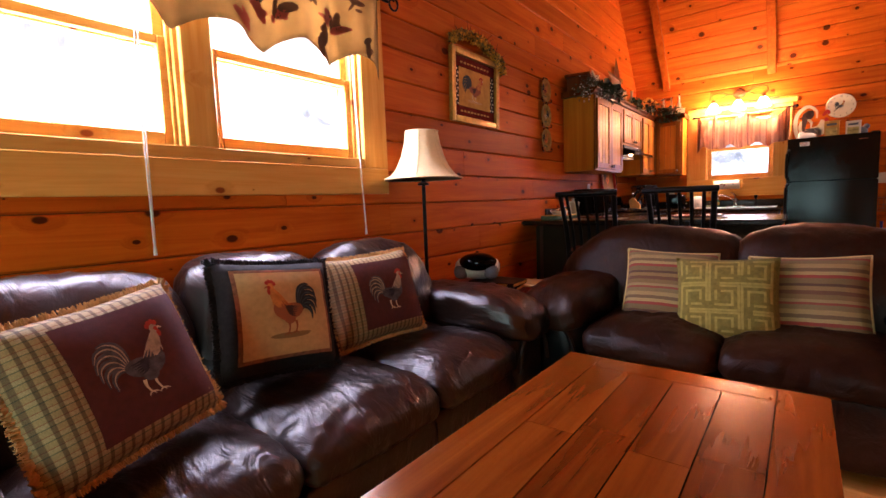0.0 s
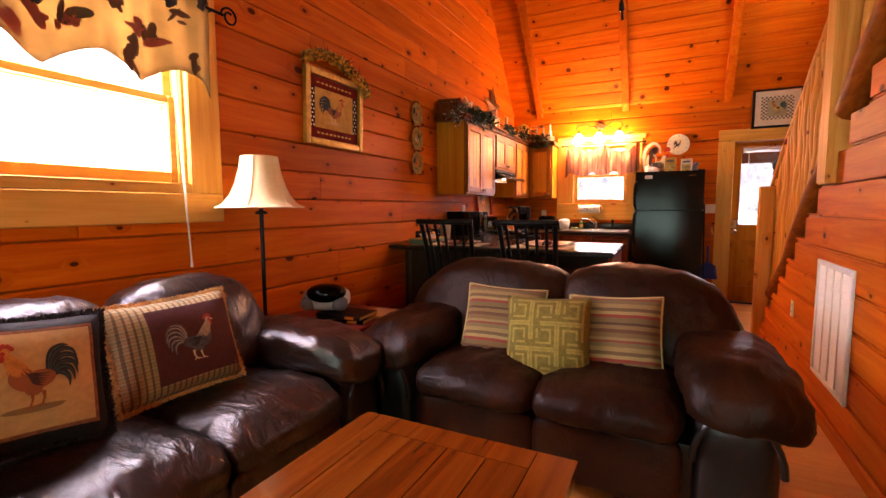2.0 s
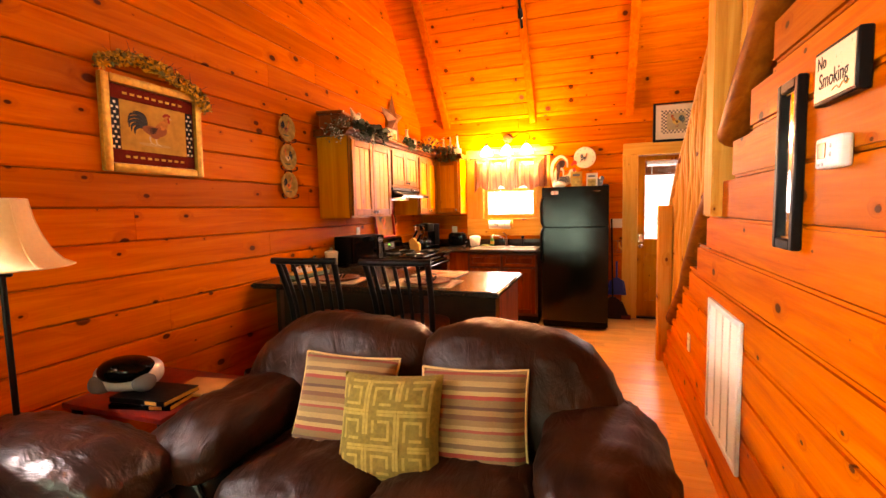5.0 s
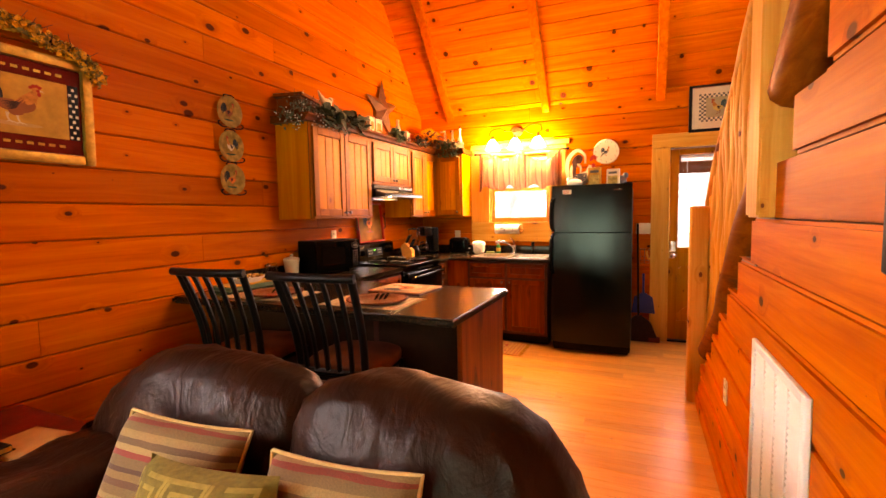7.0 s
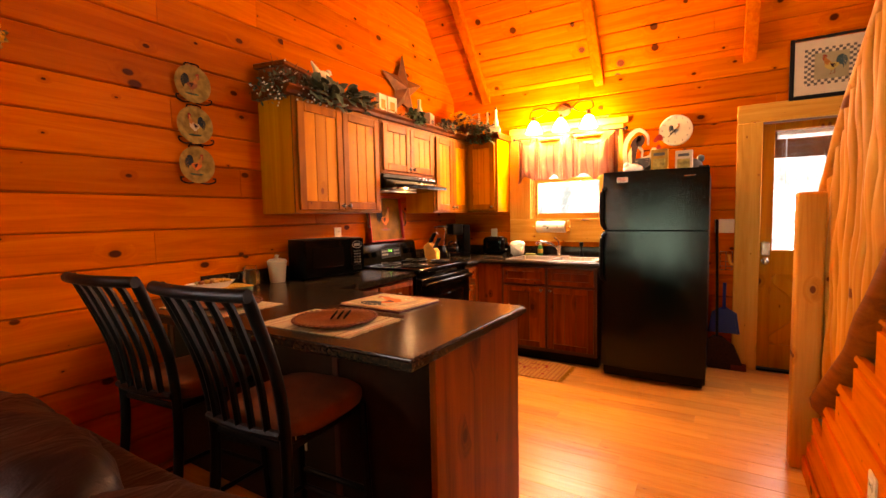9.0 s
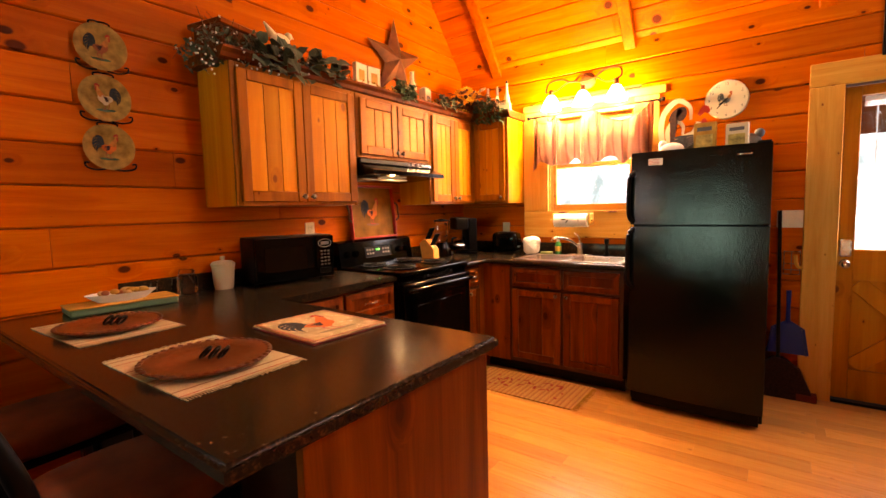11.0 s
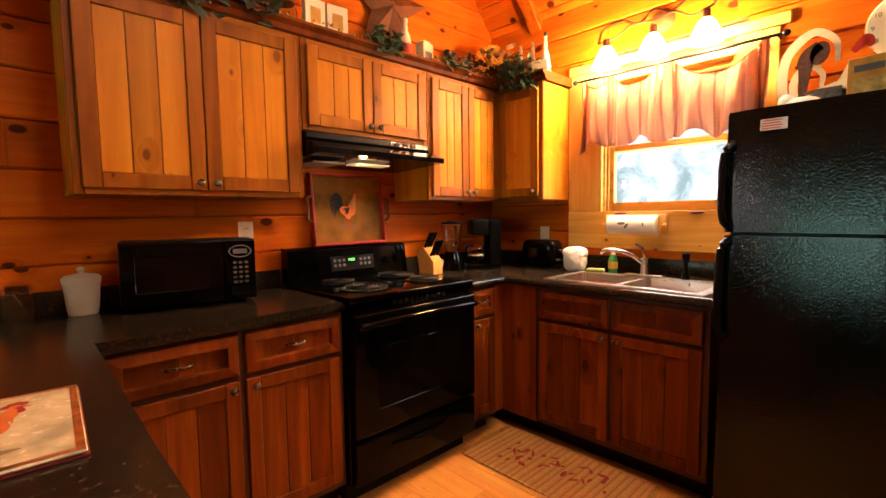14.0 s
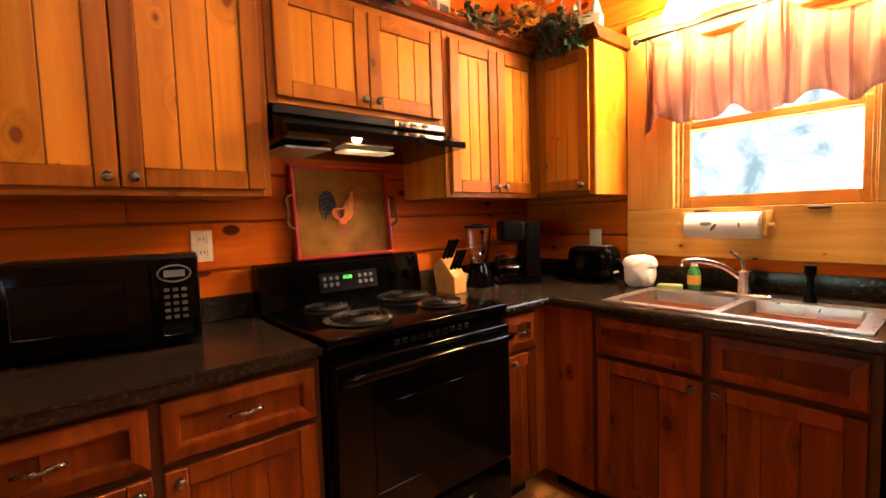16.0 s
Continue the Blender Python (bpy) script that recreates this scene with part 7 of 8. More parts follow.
# track light on the middle rafter
tk = thing("track_light", pose(0, 0, 0), "black track light on the middle rafter", "light fixture")
yA, yB = 7.75, 6.3
zz = track_z
bm = bm_new()
tube(bm, [(0.14, yA, zz(yA)), (0.14, yB, zz(yB))], 0.016, 6)
part("track", bm, BLACKMATT, tk)
for y in (7.6, 7.1, 6.6):
    hd = part("spot_head", cyl(bm_new(), (0.14, y, zz(y) - 0.03), (0.14, y + 0.06, zz(y) - 0.1), 0.022, 0.032, 14), BLACKMATT, tk)
    part("stem", cyl(bm_new(), (0.14, y, zz(y)), (0.14, y, zz(y) - 0.045), 0.007, seg=8), BLACKMATT, hd)
    part("lamp_face", cyl(bm_new(), (0.14, y + 0.06, zz(y) - 0.1), (0.14, y + 0.062, zz(y) - 0.1025), 0.027, seg=12), glow("lit_spot_face", (1.0, 0.8, 0.5), 12.0) if y == 7.6 else bpy.data.materials["lit_spot_face"], hd, "glowing lamp face")

# ---- bar stools ----
def stool(m, label):
    s = thing("bar_stool", m, label, "bar stool", "stools at the breakfast bar")
    # local: seat centre at origin, back at -y
    bm = bm_new()
    soft_block(bm, (0, 0.035, 0.668), (0.2, 0.2, 0.045), 3.6, 14, 0.004, 6, 2)
    part("seat", bm, SUEDE, s, "worn brown suede seat")
    bm = bm_new()
    tube(bm, [(-0.168, -0.16, 0.618), (0.168, -0.16, 0.618), (0.162, 0.2, 0.618), (-0.162, 0.2, 0.618), (-0.168, -0.16, 0.618)], 0.014, 8)
    part("seat_frame", bm, BLACKMATT, s)
    for sx in (-1, 1):
        part("front_leg", tube(bm_new(), curve_pts([(sx * 0.165, 0.2, 0.63), (sx * 0.172, 0.21, 0.3), (sx * 0.18, 0.23, 0.0)], 10), 0.016, 8), BLACKMATT, s)
        part("back_post", tube(bm_new(), curve_pts([(sx * 0.18, -0.24, 0.0), (sx * 0.172, -0.18, 0.4), (sx * 0.17, -0.17, 0.64), (sx * 0.178, -0.2, 0.85), (sx * 0.19, -0.285, 1.08), (sx * 0.192, -0.31, 1.125)], 24), 0.018, 10), BLACKMATT, s)
        part("side_stretcher", tube(bm_new(), [(sx * 0.174, 0.22, 0.2), (sx * 0.176, -0.2, 0.22)], 0.011, 8), BLACKMATT, s)
    for z, yf, yb in ((0.2, 0.22, -0.21), (0.28, 0.215, -0.205)):
        part("stretcher", tube(bm_new(), [(-0.172, yf, z), (0.172, yf, z)], 0.012, 8), BLACKMATT, s)
    bow_y = lambda x: -0.03 * (1 - (x / 0.23) ** 2)
    part("top_rail", tube(bm_new(), [(x, -0.31 + bow_y(x), 1.118) for x in [-0.215 + 0.43 * k / 12 for k in range(13)]], 0.02, 10), BLACKMATT, s)
    part("lower_rail", tube(bm_new(), [(x, -0.172 + bow_y(x), 0.672) for x in [-0.17 + 0.34 * k / 12 for k in range(13)]], 0.015, 8), BLACKMATT, s)
    for k in range(5):
        x = -0.125 + 0.0625 * k
        part("slat", tube(bm_new(), curve_pts([(x * 0.95, -0.172 + bow_y(x), 0.672), (x, -0.2 + bow_y(x), 0.85), (x * 1.08, -0.27 + bow_y(x), 1.04), (x * 1.1, -0.31 + bow_y(x), 1.118)], 16), 0.012, 6), BLACKMATT, s)
    return s


st1 = stool(pose(-0.15, 5.15, 0, 0, 0, 3), "black iron bar stool with a slatted back and brown seat")
copy_thing(st1, pose(-0.77, 5.15, 0, 0, 0, 5))

# ---- things on the counters ----
def dish_set(cx, cy, seed, label):
    mt = thing("placemat", pose(cx, cy, CTZ + 0.0005, 0, 0, seed), "fringed woven placemat in cream and rust", "placemat", "place settings")
    part("cloth", boxm(-0.225, 0.225, -0.16, 0.16, 0, 0.003), PLACEMAT, mt, smooth=0)
    rg = random.Random(seed)
    bm = bm_new()
    for s in (-1, 1):
        for i in range(46):
            y = -0.158 + i * 0.007
            box(bm, min(s * 0.225, s * (0.225 + rg.uniform(0.012, 0.022))), max(s * 0.225, s * (0.225 + rg.uniform(0.012, 0.022))), y, y + 0.003, 0.0005, 0.002)
    tagged(part("fringe", bm, PLACEMAT, mt, smooth=0), kind="stuff")
    ch = thing("charger_plate", pose(cx + 0.03, cy, CTZ + 0.004), label, "plate", "place settings")
    part("plate", lathe(bm_new(), [(0.0, 0.012), (0.1, 0.012), (0.108, 0.016), (0.155, 0.02), (0.162, 0.018), (0.16, 0.012), (0.11, 0.0), (0.0, 0.0)], seg=40), WICKER, ch)
    bm = bm_new()
    for k in range(40):
        a = 2 * math.pi * k / 40
        ball(bm, (0.158 * math.cos(a), 0.158 * math.sin(a), 0.019), (0.009, 0.009, 0.005), 6, 4)
    part("braided_rim", bm, WICKER, ch)
    nr = thing("napkin_ring", pose(cx + 0.05, cy + 0.01, CTZ + 0.0165, 0, 0, 35), "small black scrolled napkin ring on the plate", "napkin ring", "place settings")
    bm = bm_new()
    for sx in (-0.025, 0.0, 0.025):
        tube(bm, [(sx + 0.012 * math.cos(a), 0.018 * math.sin(a), 0.016 + 0.014 * math.cos(a)) for a in [2 * math.pi * k / 14 for k in range(15)]], 0.0045, 6)
    part("ring", bm, BLACKMATT, nr)


dish_set(-0.175, 5.385, 1, "brown rattan-look charger plate on a placemat")
dish_set(-0.885, 5.385, 2, "brown rattan-look charger plate on a placemat")

cb = thing("cutting_board", pose(-0.2, 5.805, CTZ, 0, 0, -3), "cream glass cutting board painted with a rooster", "cutting board")
part("board", boxm(-0.18, 0.18, -0.15, 0.15, 0.004, 0.011, 0.003), plain("painted_glass", (0.62, 0.5, 0.28), 0.25, vary=0.3, scale=16), cb)
part("edge", boxm(-0.1825, 0.1825, -0.1525, 0.1525, 0.0005, 0.0035), REDDARK, cb)
for a in ((-0.178, 0.178, 0.136, 0.148), (-0.178, 0.178, -0.148, -0.136), (-0.178, -0.166, -0.136, 0.136), (0.166, 0.178, -0.136, 0.136)):
    part("painted_border", boxm(*a, 0.011, 0.0114), plain("border_rust", (0.3, 0.09, 0.02), 0.4, vary=0.6, scale=40) if a[2] > 0.1 else bpy.data.materials["border_rust"], cb, "rust painted border")
motif(cb, lambda lift: (lambda u, v: (-v * 0.14, u * 0.13, 0.0116 + lift * 0.2)), -1, 0.95, 0.0, 0.0, ORANGE, TAILDARK, REDP, plain("painted_grass", (0.2, 0.15, 0.05), 0.5), ORANGE)

tr_ = thing("serving_tray", pose(-1.255, 5.56, CTZ, 0, 0, 85), "green-edged serving tray with a cream top", "tray")
part("base", boxm(-0.2, 0.2, -0.085, 0.085, 0.0005, 0.03, 0.006), plain("sage_green_paint", (0.1, 0.17, 0.1), 0.5), tr_)
part("top", boxm(-0.205, 0.205, -0.09, 0.09, 0.0305, 0.036, 0.003), PAPER, tr_)
ds = thing("snack_dish", pose(-1.255, 5.56, CTZ + 0.0365, 0, 0, 85), "white scalloped dish filled with small shells", "dish")
bm = bm_new()
lathe(bm, [(0.0, 0.0), (0.07, 0.0), (0.1, 0.03), (0.105, 0.035), (0.098, 0.032), (0.068, 0.006), (0.0, 0.006)], seg=28, sx=1.3, sy=0.62)
part("bowl", bm, WHITE, ds)
rg = random.Random(5)
for i in range(12):
    part("shell", ball(bm_new(), (rg.uniform(-0.09, 0.09), rg.uniform(-0.035, 0.035), 0.032 + rg.uniform(0, 0.012)), (rg.uniform(0.014, 0.024), rg.uniform(0.01, 0.018), 0.012), 10, 6), (KRAFT, PAPER, BODYTAN)[i % 3], ds)
nap = thing("wire_rack", pose(-1.39, 5.78, CTZ, 0, 0, 90), "thin wire rack standing by the backsplash", "rack")
for s in (-0.05, 0.05):
    part("wire", tube(bm_new(), [(s, 0.03, 0.002), (s, 0.0, 0.085), (s + 0.03, 0.0, 0.085), (s + 0.03, 0.03, 0.002)], 0.0025, 6), NICKEL, nap)

jar = thing("glass_jar", pose(-1.365, 5.89, CTZ), "clear square glass jar with a clamp lid", "jar")
bm = bm_new()
soft_block(bm, (0, 0, 0.05), (0.042, 0.042, 0.05), 5, 8)
part("jar", bm, GLASS, jar, smooth=60)
part("lid", lathe(bm_new(), [(0.0, 0.128), (0.034, 0.126), (0.038, 0.115), (0.036, 0.102), (0.0, 0.101)], seg=20), GLASS, jar, "glass lid")
bm = bm_new()
tube(bm, [(0.037 * math.cos(a), 0.037 * math.sin(a), 0.101) for a in [2 * math.pi * k / 20 for k in range(21)]], 0.002, 5)
tube(bm, [(0.04, -0.01, 0.1), (0.046, 0, 0.08), (0.042, 0.01, 0.06)], 0.002, 5)
part("clamp", bm, NICKEL, jar)

cr = thing("canister", pose(-1.34, 6.07, CTZ), "cream lidded ceramic canister with a knob", "canister")
part("pot", lathe(bm_new(), [(0.0, 0.0005), (0.045, 0.0005), (0.05, 0.02), (0.058, 0.12), (0.06, 0.13), (0.0, 0.13)], seg=28), CREAM, cr)
part("lid", lathe(bm_new(), [(0.0, 0.1305), (0.062, 0.1305), (0.063, 0.138), (0.05, 0.15), (0.015, 0.156), (0.008, 0.16), (0.014, 0.17), (0.012, 0.178), (0.0, 0.18)], seg=28), CREAM, cr)
bm = bm_new()
tube(bm, [(0.0585 * math.cos(a), 0.0585 * math.sin(a), 0.122) for a in [2 * math.pi * k / 24 for k in range(25)]], 0.0028, 5)
part("rib", bm, CREAM, cr)

mw_ = thing("microwave", Matrix.Translation((-1.195, 6.165, CTZ)) @ pose(0, 0, 0, 0, 0, 79), "black countertop microwave oven", "microwave")
MWW, MWD, MWH = 0.48, 0.2, 0.27
bm = bm_new()
box(bm, 0, MWW, 0.0, MWD, 0.015, MWH, 0.01, 2)
part("case", bm, PLASTIC, mw_)
dd = part("door", boxm(0.004, 0.355, -0.024, -0.001, 0.02, MWH - 0.006, 0.01, 2), BLACK, mw_, "glossy black door")
part("window", boxm(0.05, 0.3, -0.0262, -0.024, 0.075, 0.215, 0.004), plain("microwave_mesh", (0.003, 0.002, 0.0015), 0.12, spec=0.1), dd)
cpn = part("control_panel", boxm(0.359, MWW - 0.004, -0.022, -0.001, 0.02, MWH - 0.006, 0.008, 2), BLACK, mw_)
bm = bm_new()
tube(bm, [(0.417 + 0.042 * math.cos(a), -0.0225, 0.22 + 0.024 * math.sin(a)) for a in [2 * math.pi * k / 24 for k in range(25)]], 0.0028, 5)
part("display_ring", bm, GREYDARK, cpn)
part("display", boxm(0.39, 0.444, -0.0235, -0.022, 0.21, 0.23), GREYDARK, cpn)
for r in range(5):
    for c in range(3):
        part("key", boxm(0.388 + c * 0.022, 0.402 + c * 0.022, -0.0236, -0.022, 0.168 - r * 0.02, 0.178 - r * 0.02, 0.001), plain("key_grey", (0.05, 0.045, 0.04), 0.5) if r + c == 0 else bpy.data.materials["key_grey"], cpn)
part("open_button", boxm(0.38, 0.454, -0.0245, -0.022, 0.04, 0.075, 0.004), PLASTIC, cpn)
for fx in (0.04, MWW - 0.04):
    part("foot", cyl(bm_new(), (fx, 0.08, 0.0005), (fx, 0.08, 0.016), 0.012, seg=10), PLASTIC, mw_)

kb = thing("knife_block", pose(-1.2, 7.73, CTZ, 0, 0, 10), "pale wooden knife block with black handles", "knife block")
bm = bm_new()
prism(bm, [(-0.05, 0.0005), (0.06, 0.0005), (0.06, 0.08), (-0.02, 0.17), (-0.07, 0.13)], 1, -0.045, 0.045)
bmesh.ops.bevel(bm, geom=list(bm.edges), offset=0.003, segments=1, affect="EDGES")
part("block", bm, plain("beech", (0.6, 0.27, 0.06), 0.45, vary=0.15, scale=20), kb)
for i in range(3):
    for j in range(2):
        y, a = -0.028 + i * 0.028, j * 0.03
        p0 = Vector((0.03 - a * 1.5, y, 0.12 + a * 1.6))
        q = p0 + Vector((0.045, 0, 0.085))
        part("knife_handle", tube(bm_new(), [p0 - Vector((0.02, 0, 0.03)), p0, p0.lerp(q, 0.5), q], 0.009, 6), PLASTIC, kb)

bl = thing("blender", pose(-1.24, 7.96, CTZ, 0, 0, -30), "black blender with a clear glass jug", "blender")
part("base", lathe(bm_new(), [(0.0, 0.0005), (0.08, 0.0005), (0.078, 0.03), (0.06, 0.09), (0.048, 0.12), (0.0, 0.12)], seg=22), BLACK, bl)
part("panel", boxm(-0.03, 0.03, -0.085, -0.06, 0.025, 0.07, 0.01, 2), WHITE, bl, "white button panel")
part("jug", lathe(bm_new(), [(0.042, 0.121), (0.05, 0.15), (0.068, 0.3), (0.065, 0.3), (0.046, 0.15), (0.038, 0.123)], seg=22), GLASS, bl)
part("lid", lathe(bm_new(), [(0.0, 0.32), (0.03, 0.32), (0.034, 0.312), (0.07, 0.31), (0.07, 0.3005), (0.0, 0.3005)], seg=22), PLASTIC, bl)
part("jug_handle", tube(bm_new(), curve_pts([(0.062, 0, 0.28), (0.105, 0, 0.27), (0.1, 0, 0.19), (0.056, 0, 0.17)], 14), 0.008, 8), GLASS, bl)

cm = thing("coffee_maker", pose(-1.18, 8.2, CTZ, 0, 0, -35), "black drip coffee maker with a glass carafe", "coffee maker")
part("base", boxm(-0.09, 0.09, -0.12, 0.1, 0.0005, 0.035, 0.01, 2), BLACK, cm)
part("tower", boxm(-0.09, 0.09, 0.02, 0.1, 0.035, 0.32, 0.015, 2), PLASTIC, cm)
part("brew_head", boxm(-0.09, 0.09, -0.1, 0.02, 0.22, 0.33, 0.02, 3), PLASTIC, cm)
part("switch_panel", boxm(-0.05, 0.05, -0.1225, -0.12, 0.008, 0.028, 0.002), GREYFOAM, cm, "grey switch panel")
cf = part("carafe", lathe(bm_new(), [(0.0, 0.04), (0.055, 0.04), (0.065, 0.08), (0.05, 0.14), (0.045, 0.15), (0.042, 0.15), (0.047, 0.138), (0.061, 0.08), (0.051, 0.044), (0.0, 0.044)], (0, -0.045, 0), 22), GLASS, cm)
part("band", tube(bm_new(), [(0.0665 * math.cos(a), -0.045 + 0.0665 * math.sin(a), 0.085) for a in [2 * math.pi * k / 20 for k in range(21)]], 0.004, 5), CHROME, cf)
part("carafe_handle", tube(bm_new(), curve_pts([(0.03, -0.08, 0.15), (0.06, -0.13, 0.14), (0.05, -0.12, 0.07)], 12), 0.009, 8), PLASTIC, cf)

to = thing("toaster", pose(-0.86, 8.42, CTZ, 0, 0, 5), "glossy black two-slice toaster on the counter", "toaster")
bm = bm_new()
soft_block(bm, (0, 0, 0.1), (0.12, 0.08, 0.09), 5, 12)
part("shell", bm, BLACK, to)
for sy in (-0.025, 0.025):
    part("slot", boxm(-0.08, 0.08, sy - 0.009, sy + 0.009, 0.186, 0.1905), GREYDARK, to)
part("lever", boxm(0.118, 0.138, -0.02, 0.02, 0.11, 0.125, 0.004), PLASTIC, to)
for k in range(3):
    part("button", ball(bm_new(), (0.121, -0.03 + k * 0.02, 0.06), 0.006, 8, 6), GREYFOAM, to)
part("foot_ring", boxm(-0.1, 0.1, -0.06, 0.06, 0.0005, 0.015), PLASTIC, to)

bm = bm_new()
soft_block(bm, (0, 0, 0.075), (0.065, 0.05, 0.075), 3.2, 16, 0.01, 14, 3, lambda w: Vector((w.x * (1 + 0.18 * math.sin(w.z * 40) * (w.z > 0.02)), w.y, w.z)))
single("cloth_bag", bm, WHITE, "small white cloth bag standing by the sink", "bag", pose(-0.61, 8.41, CTZ))
so = thing("soap_bottle", pose(-0.385, 8.445, CTZ), "green dish soap bottle with a white cap", "bottle")
part("bottle", lathe(bm_new(), [(0.0, 0.0005), (0.024, 0.0005), (0.026, 0.01), (0.026, 0.085), (0.014, 0.11), (0.0, 0.11)], seg=18), plain("green_plastic", (0.03, 0.16, 0.05), 0.2), so)
part("cap", lathe(bm_new(), [(0.0, 0.1105), (0.014, 0.1105), (0.012, 0.135), (0.0, 0.138)], seg=14), WHITE, so)
part("label", lathe(bm_new(), [(0.0265, 0.03), (0.0265, 0.07)], seg=18), PAPER, so)
sg = single("dish_sponge", boxm(-0.05, 0.05, -0.03, 0.03, 0, 0.02, 0.006, 2), plain("green_sponge", (0.25, 0.3, 0.12), 0.95, bump=0.6), "green dish sponge on the sink rim", "sponge", pose(-0.47, 8.4, CTZ + 0.0065, 0, 0, 15))

ty = thing("decorative_tray", Matrix.Translation((-1.395, 7.29, 1.1055)) @ pose(0, 0, 0, 0, -6, 0) @ pose(0, 0, 0.2, 90, 0, 90), "red-rimmed painted tray leaning behind the stove", "tray")
part("panel", boxm(-0.22, 0.22, -0.19, 0.19, 0, 0.008), plain("painted_tray", (0.2, 0.085, 0.01), 0.5, vary=0.4, scale=9, spec=0.06), ty)
for a in ((-0.235, 0.235, 0.185, 0.2), (-0.235, 0.235, -0.2, -0.185), (-0.235, -0.22, -0.185, 0.185), (0.22, 0.235, -0.185, 0.185)):
    part("rim", boxm(*a, 0.0, 0.035, 0.004), REDP, ty, "glossy red rim")
for sx in (-1, 1):
    part("handle", tube(bm_new(), curve_pts([(sx * 0.235, 0.07, 0.03), (sx * 0.265, 0.05, 0.035), (sx * 0.26, 0.0, 0.04), (sx * 0.265, -0.05, 0.035), (sx * 0.235, -0.07, 0.03)], 16), 0.008, 6), RUST, ty)
motif(ty, lambda lift: (lambda u, v: (u * 0.15, v * 0.15, 0.0085 + lift)), -1, 0.75, 0, 0, ORANGE, TAILDARK, REDP, plain("tray_grass", (0.2, 0.08, 0.03), 0.6))

rug = thing("kitchen_rug", pose(-0.352, 7.755, 0.0008, 0, 0, 0), "small woven rag rug with fringed ends", "rug")
part("weave", boxm(-0.42, 0.42, -0.21, 0.21, 0, 0.009, 0.003), RAGRUG, rug)
rg = random.Random(3)
bm = bm_new()
for s in (-1, 1):
    for i in range(60):
        y = -0.205 + i * 0.007
        cyl(bm, (s * 0.42, y, 0.005), (s * (0.42 + rg.uniform(0.02, 0.045)), y + rg.uniform(-0.006, 0.006), 0.003), 0.0025, 0.0015, 4)
tagged(part("fringe", bm, PAPER, rug, smooth=0), kind="stuff")
bm = bm_new()
for i in range(34):
    blob(bm, lambda u, v: (u, v, 0.0096), rg.uniform(-0.28, 0.3), rg.uniform(-0.12, 0.12), rg.uniform(0.01, 0.035), rg.uniform(0.006, 0.014), rg.uniform(0, 3), 8, 2)
tagged(part("worn_print", bm, COMB, rug), kind="stuff")

# ---- decor on the wall cabinets ----
TOP = UZ1 + 0.0585
bm = bm_new()
box(bm, -0.1, 0.1, -0.13, 0.13, 0, 0.13, 0.004)
box(bm, -0.12, 0.12, -0.15, 0.15, 0.1305, 0.16, 0.005)
single("wooden_box", bm, BASEWOOD, "weathered dark wooden box on the cabinet", "box", pose(-1.3, 6.16, TOP, 0, 0, 12))
spray("berry_garland", Matrix.Translation((-1.24, 6.06, TOP)) @ pose(0, 0, 0, 90, 0, 90), "twiggy garland with tiny white berries", "garland",
      [(-0.16, -0.02, 0.05), (-0.06, 0.06, 0.07), (0.06, 0.06, 0.1), (0.2, 0.03, 0.1), (0.42, 0.02, 0.1)], 300, (BLUELEAF,), 11, (0.034, 0.016), 0.06, (160, WHITE, 0.0055), 140, 0.12, 0.09)


def leaf_cluster(name, y, x, label, mat, seed, n=26, l=0.075, droop=0.05, spread=0.07, z=TOP):
    rg = random.Random(seed)
    t = thing(name, pose(x, y, z), label, "foliage")
    bm = bm_new()
    for i in range(n // 3):
        tube(bm, curve_pts([(0, 0, 0.004), (rg.uniform(-0.03, 0.05), rg.uniform(-1, 1) * spread, 0.05), (rg.uniform(0.0, 0.08), rg.uniform(-1, 1) * spread * 1.3, rg.uniform(-droop, 0.07))], 8), 0.0018, 4)
    tagged(part("stem_bundle", bm, TWIG, t), kind="stuff")
    bm = bm_new()
    for i in range(n):
        p = (rg.uniform(-0.02, 0.07), rg.uniform(-1, 1) * spread, rg.uniform(-droop * 0.7, 0.075))
        leaf(bm, p, (rg.uniform(0, 1), rg.uniform(-1, 1), rg.uniform(-0.8, 0.8)), (1, rg.uniform(-0.4, 0.4), 0.8), l * rg.uniform(0.6, 1.1), l * 0.75 * rg.uniform(0.7, 1.1))
    part("leaves", bm, mat, t, smooth=0)
    return t


leaf_cluster("ivy_cluster", 6.3, -1.13, "dark sage leaf cluster on the cabinet edge", BLUELEAF, 2, 80, 0.085, 0.06, 0.13)
leaf_cluster("ivy_cluster", 6.62, -1.13, "dark sage leaf cluster on the cabinet edge", BLUELEAF, 3, 80, 0.08, 0.06, 0.13)
leaf_cluster("ivy_cluster", 7.34, -1.12, "small green ivy cluster on the cabinet edge", GREENLEAF, 4, 110, 0.05, 0.06, 0.08)
leaf_cluster("ivy_cluster", 7.88, -1.12, "dark leaves on the cabinet edge", BLUELEAF, 5, 60, 0.055, 0.03, 0.12)
bm = bm_new()
ball(bm, (0, 0, 0.17), (0.035, 0.06, 0.035), 14, 10)
ball(bm, (0, 0.055, 0.205), 0.022, 12, 8)
cyl(bm, (0, -0.05, 0.185), (0, -0.1, 0.245), 0.024, 0.004, 10)
cyl(bm, (0, 0.074, 0.205), (0, 0.092, 0.2), 0.006, 0.001, 8)
for s in (-0.012, 0.012):
    cyl(bm, (s, 0.005, 0.0), (s, 0.005, 0.145), 0.0025, 0.0025, 6)
single("bird_figurine", bm, CREAM, "cream bird figurine standing on thin legs", "figurine", pose(-1.24, 6.44, TOP))
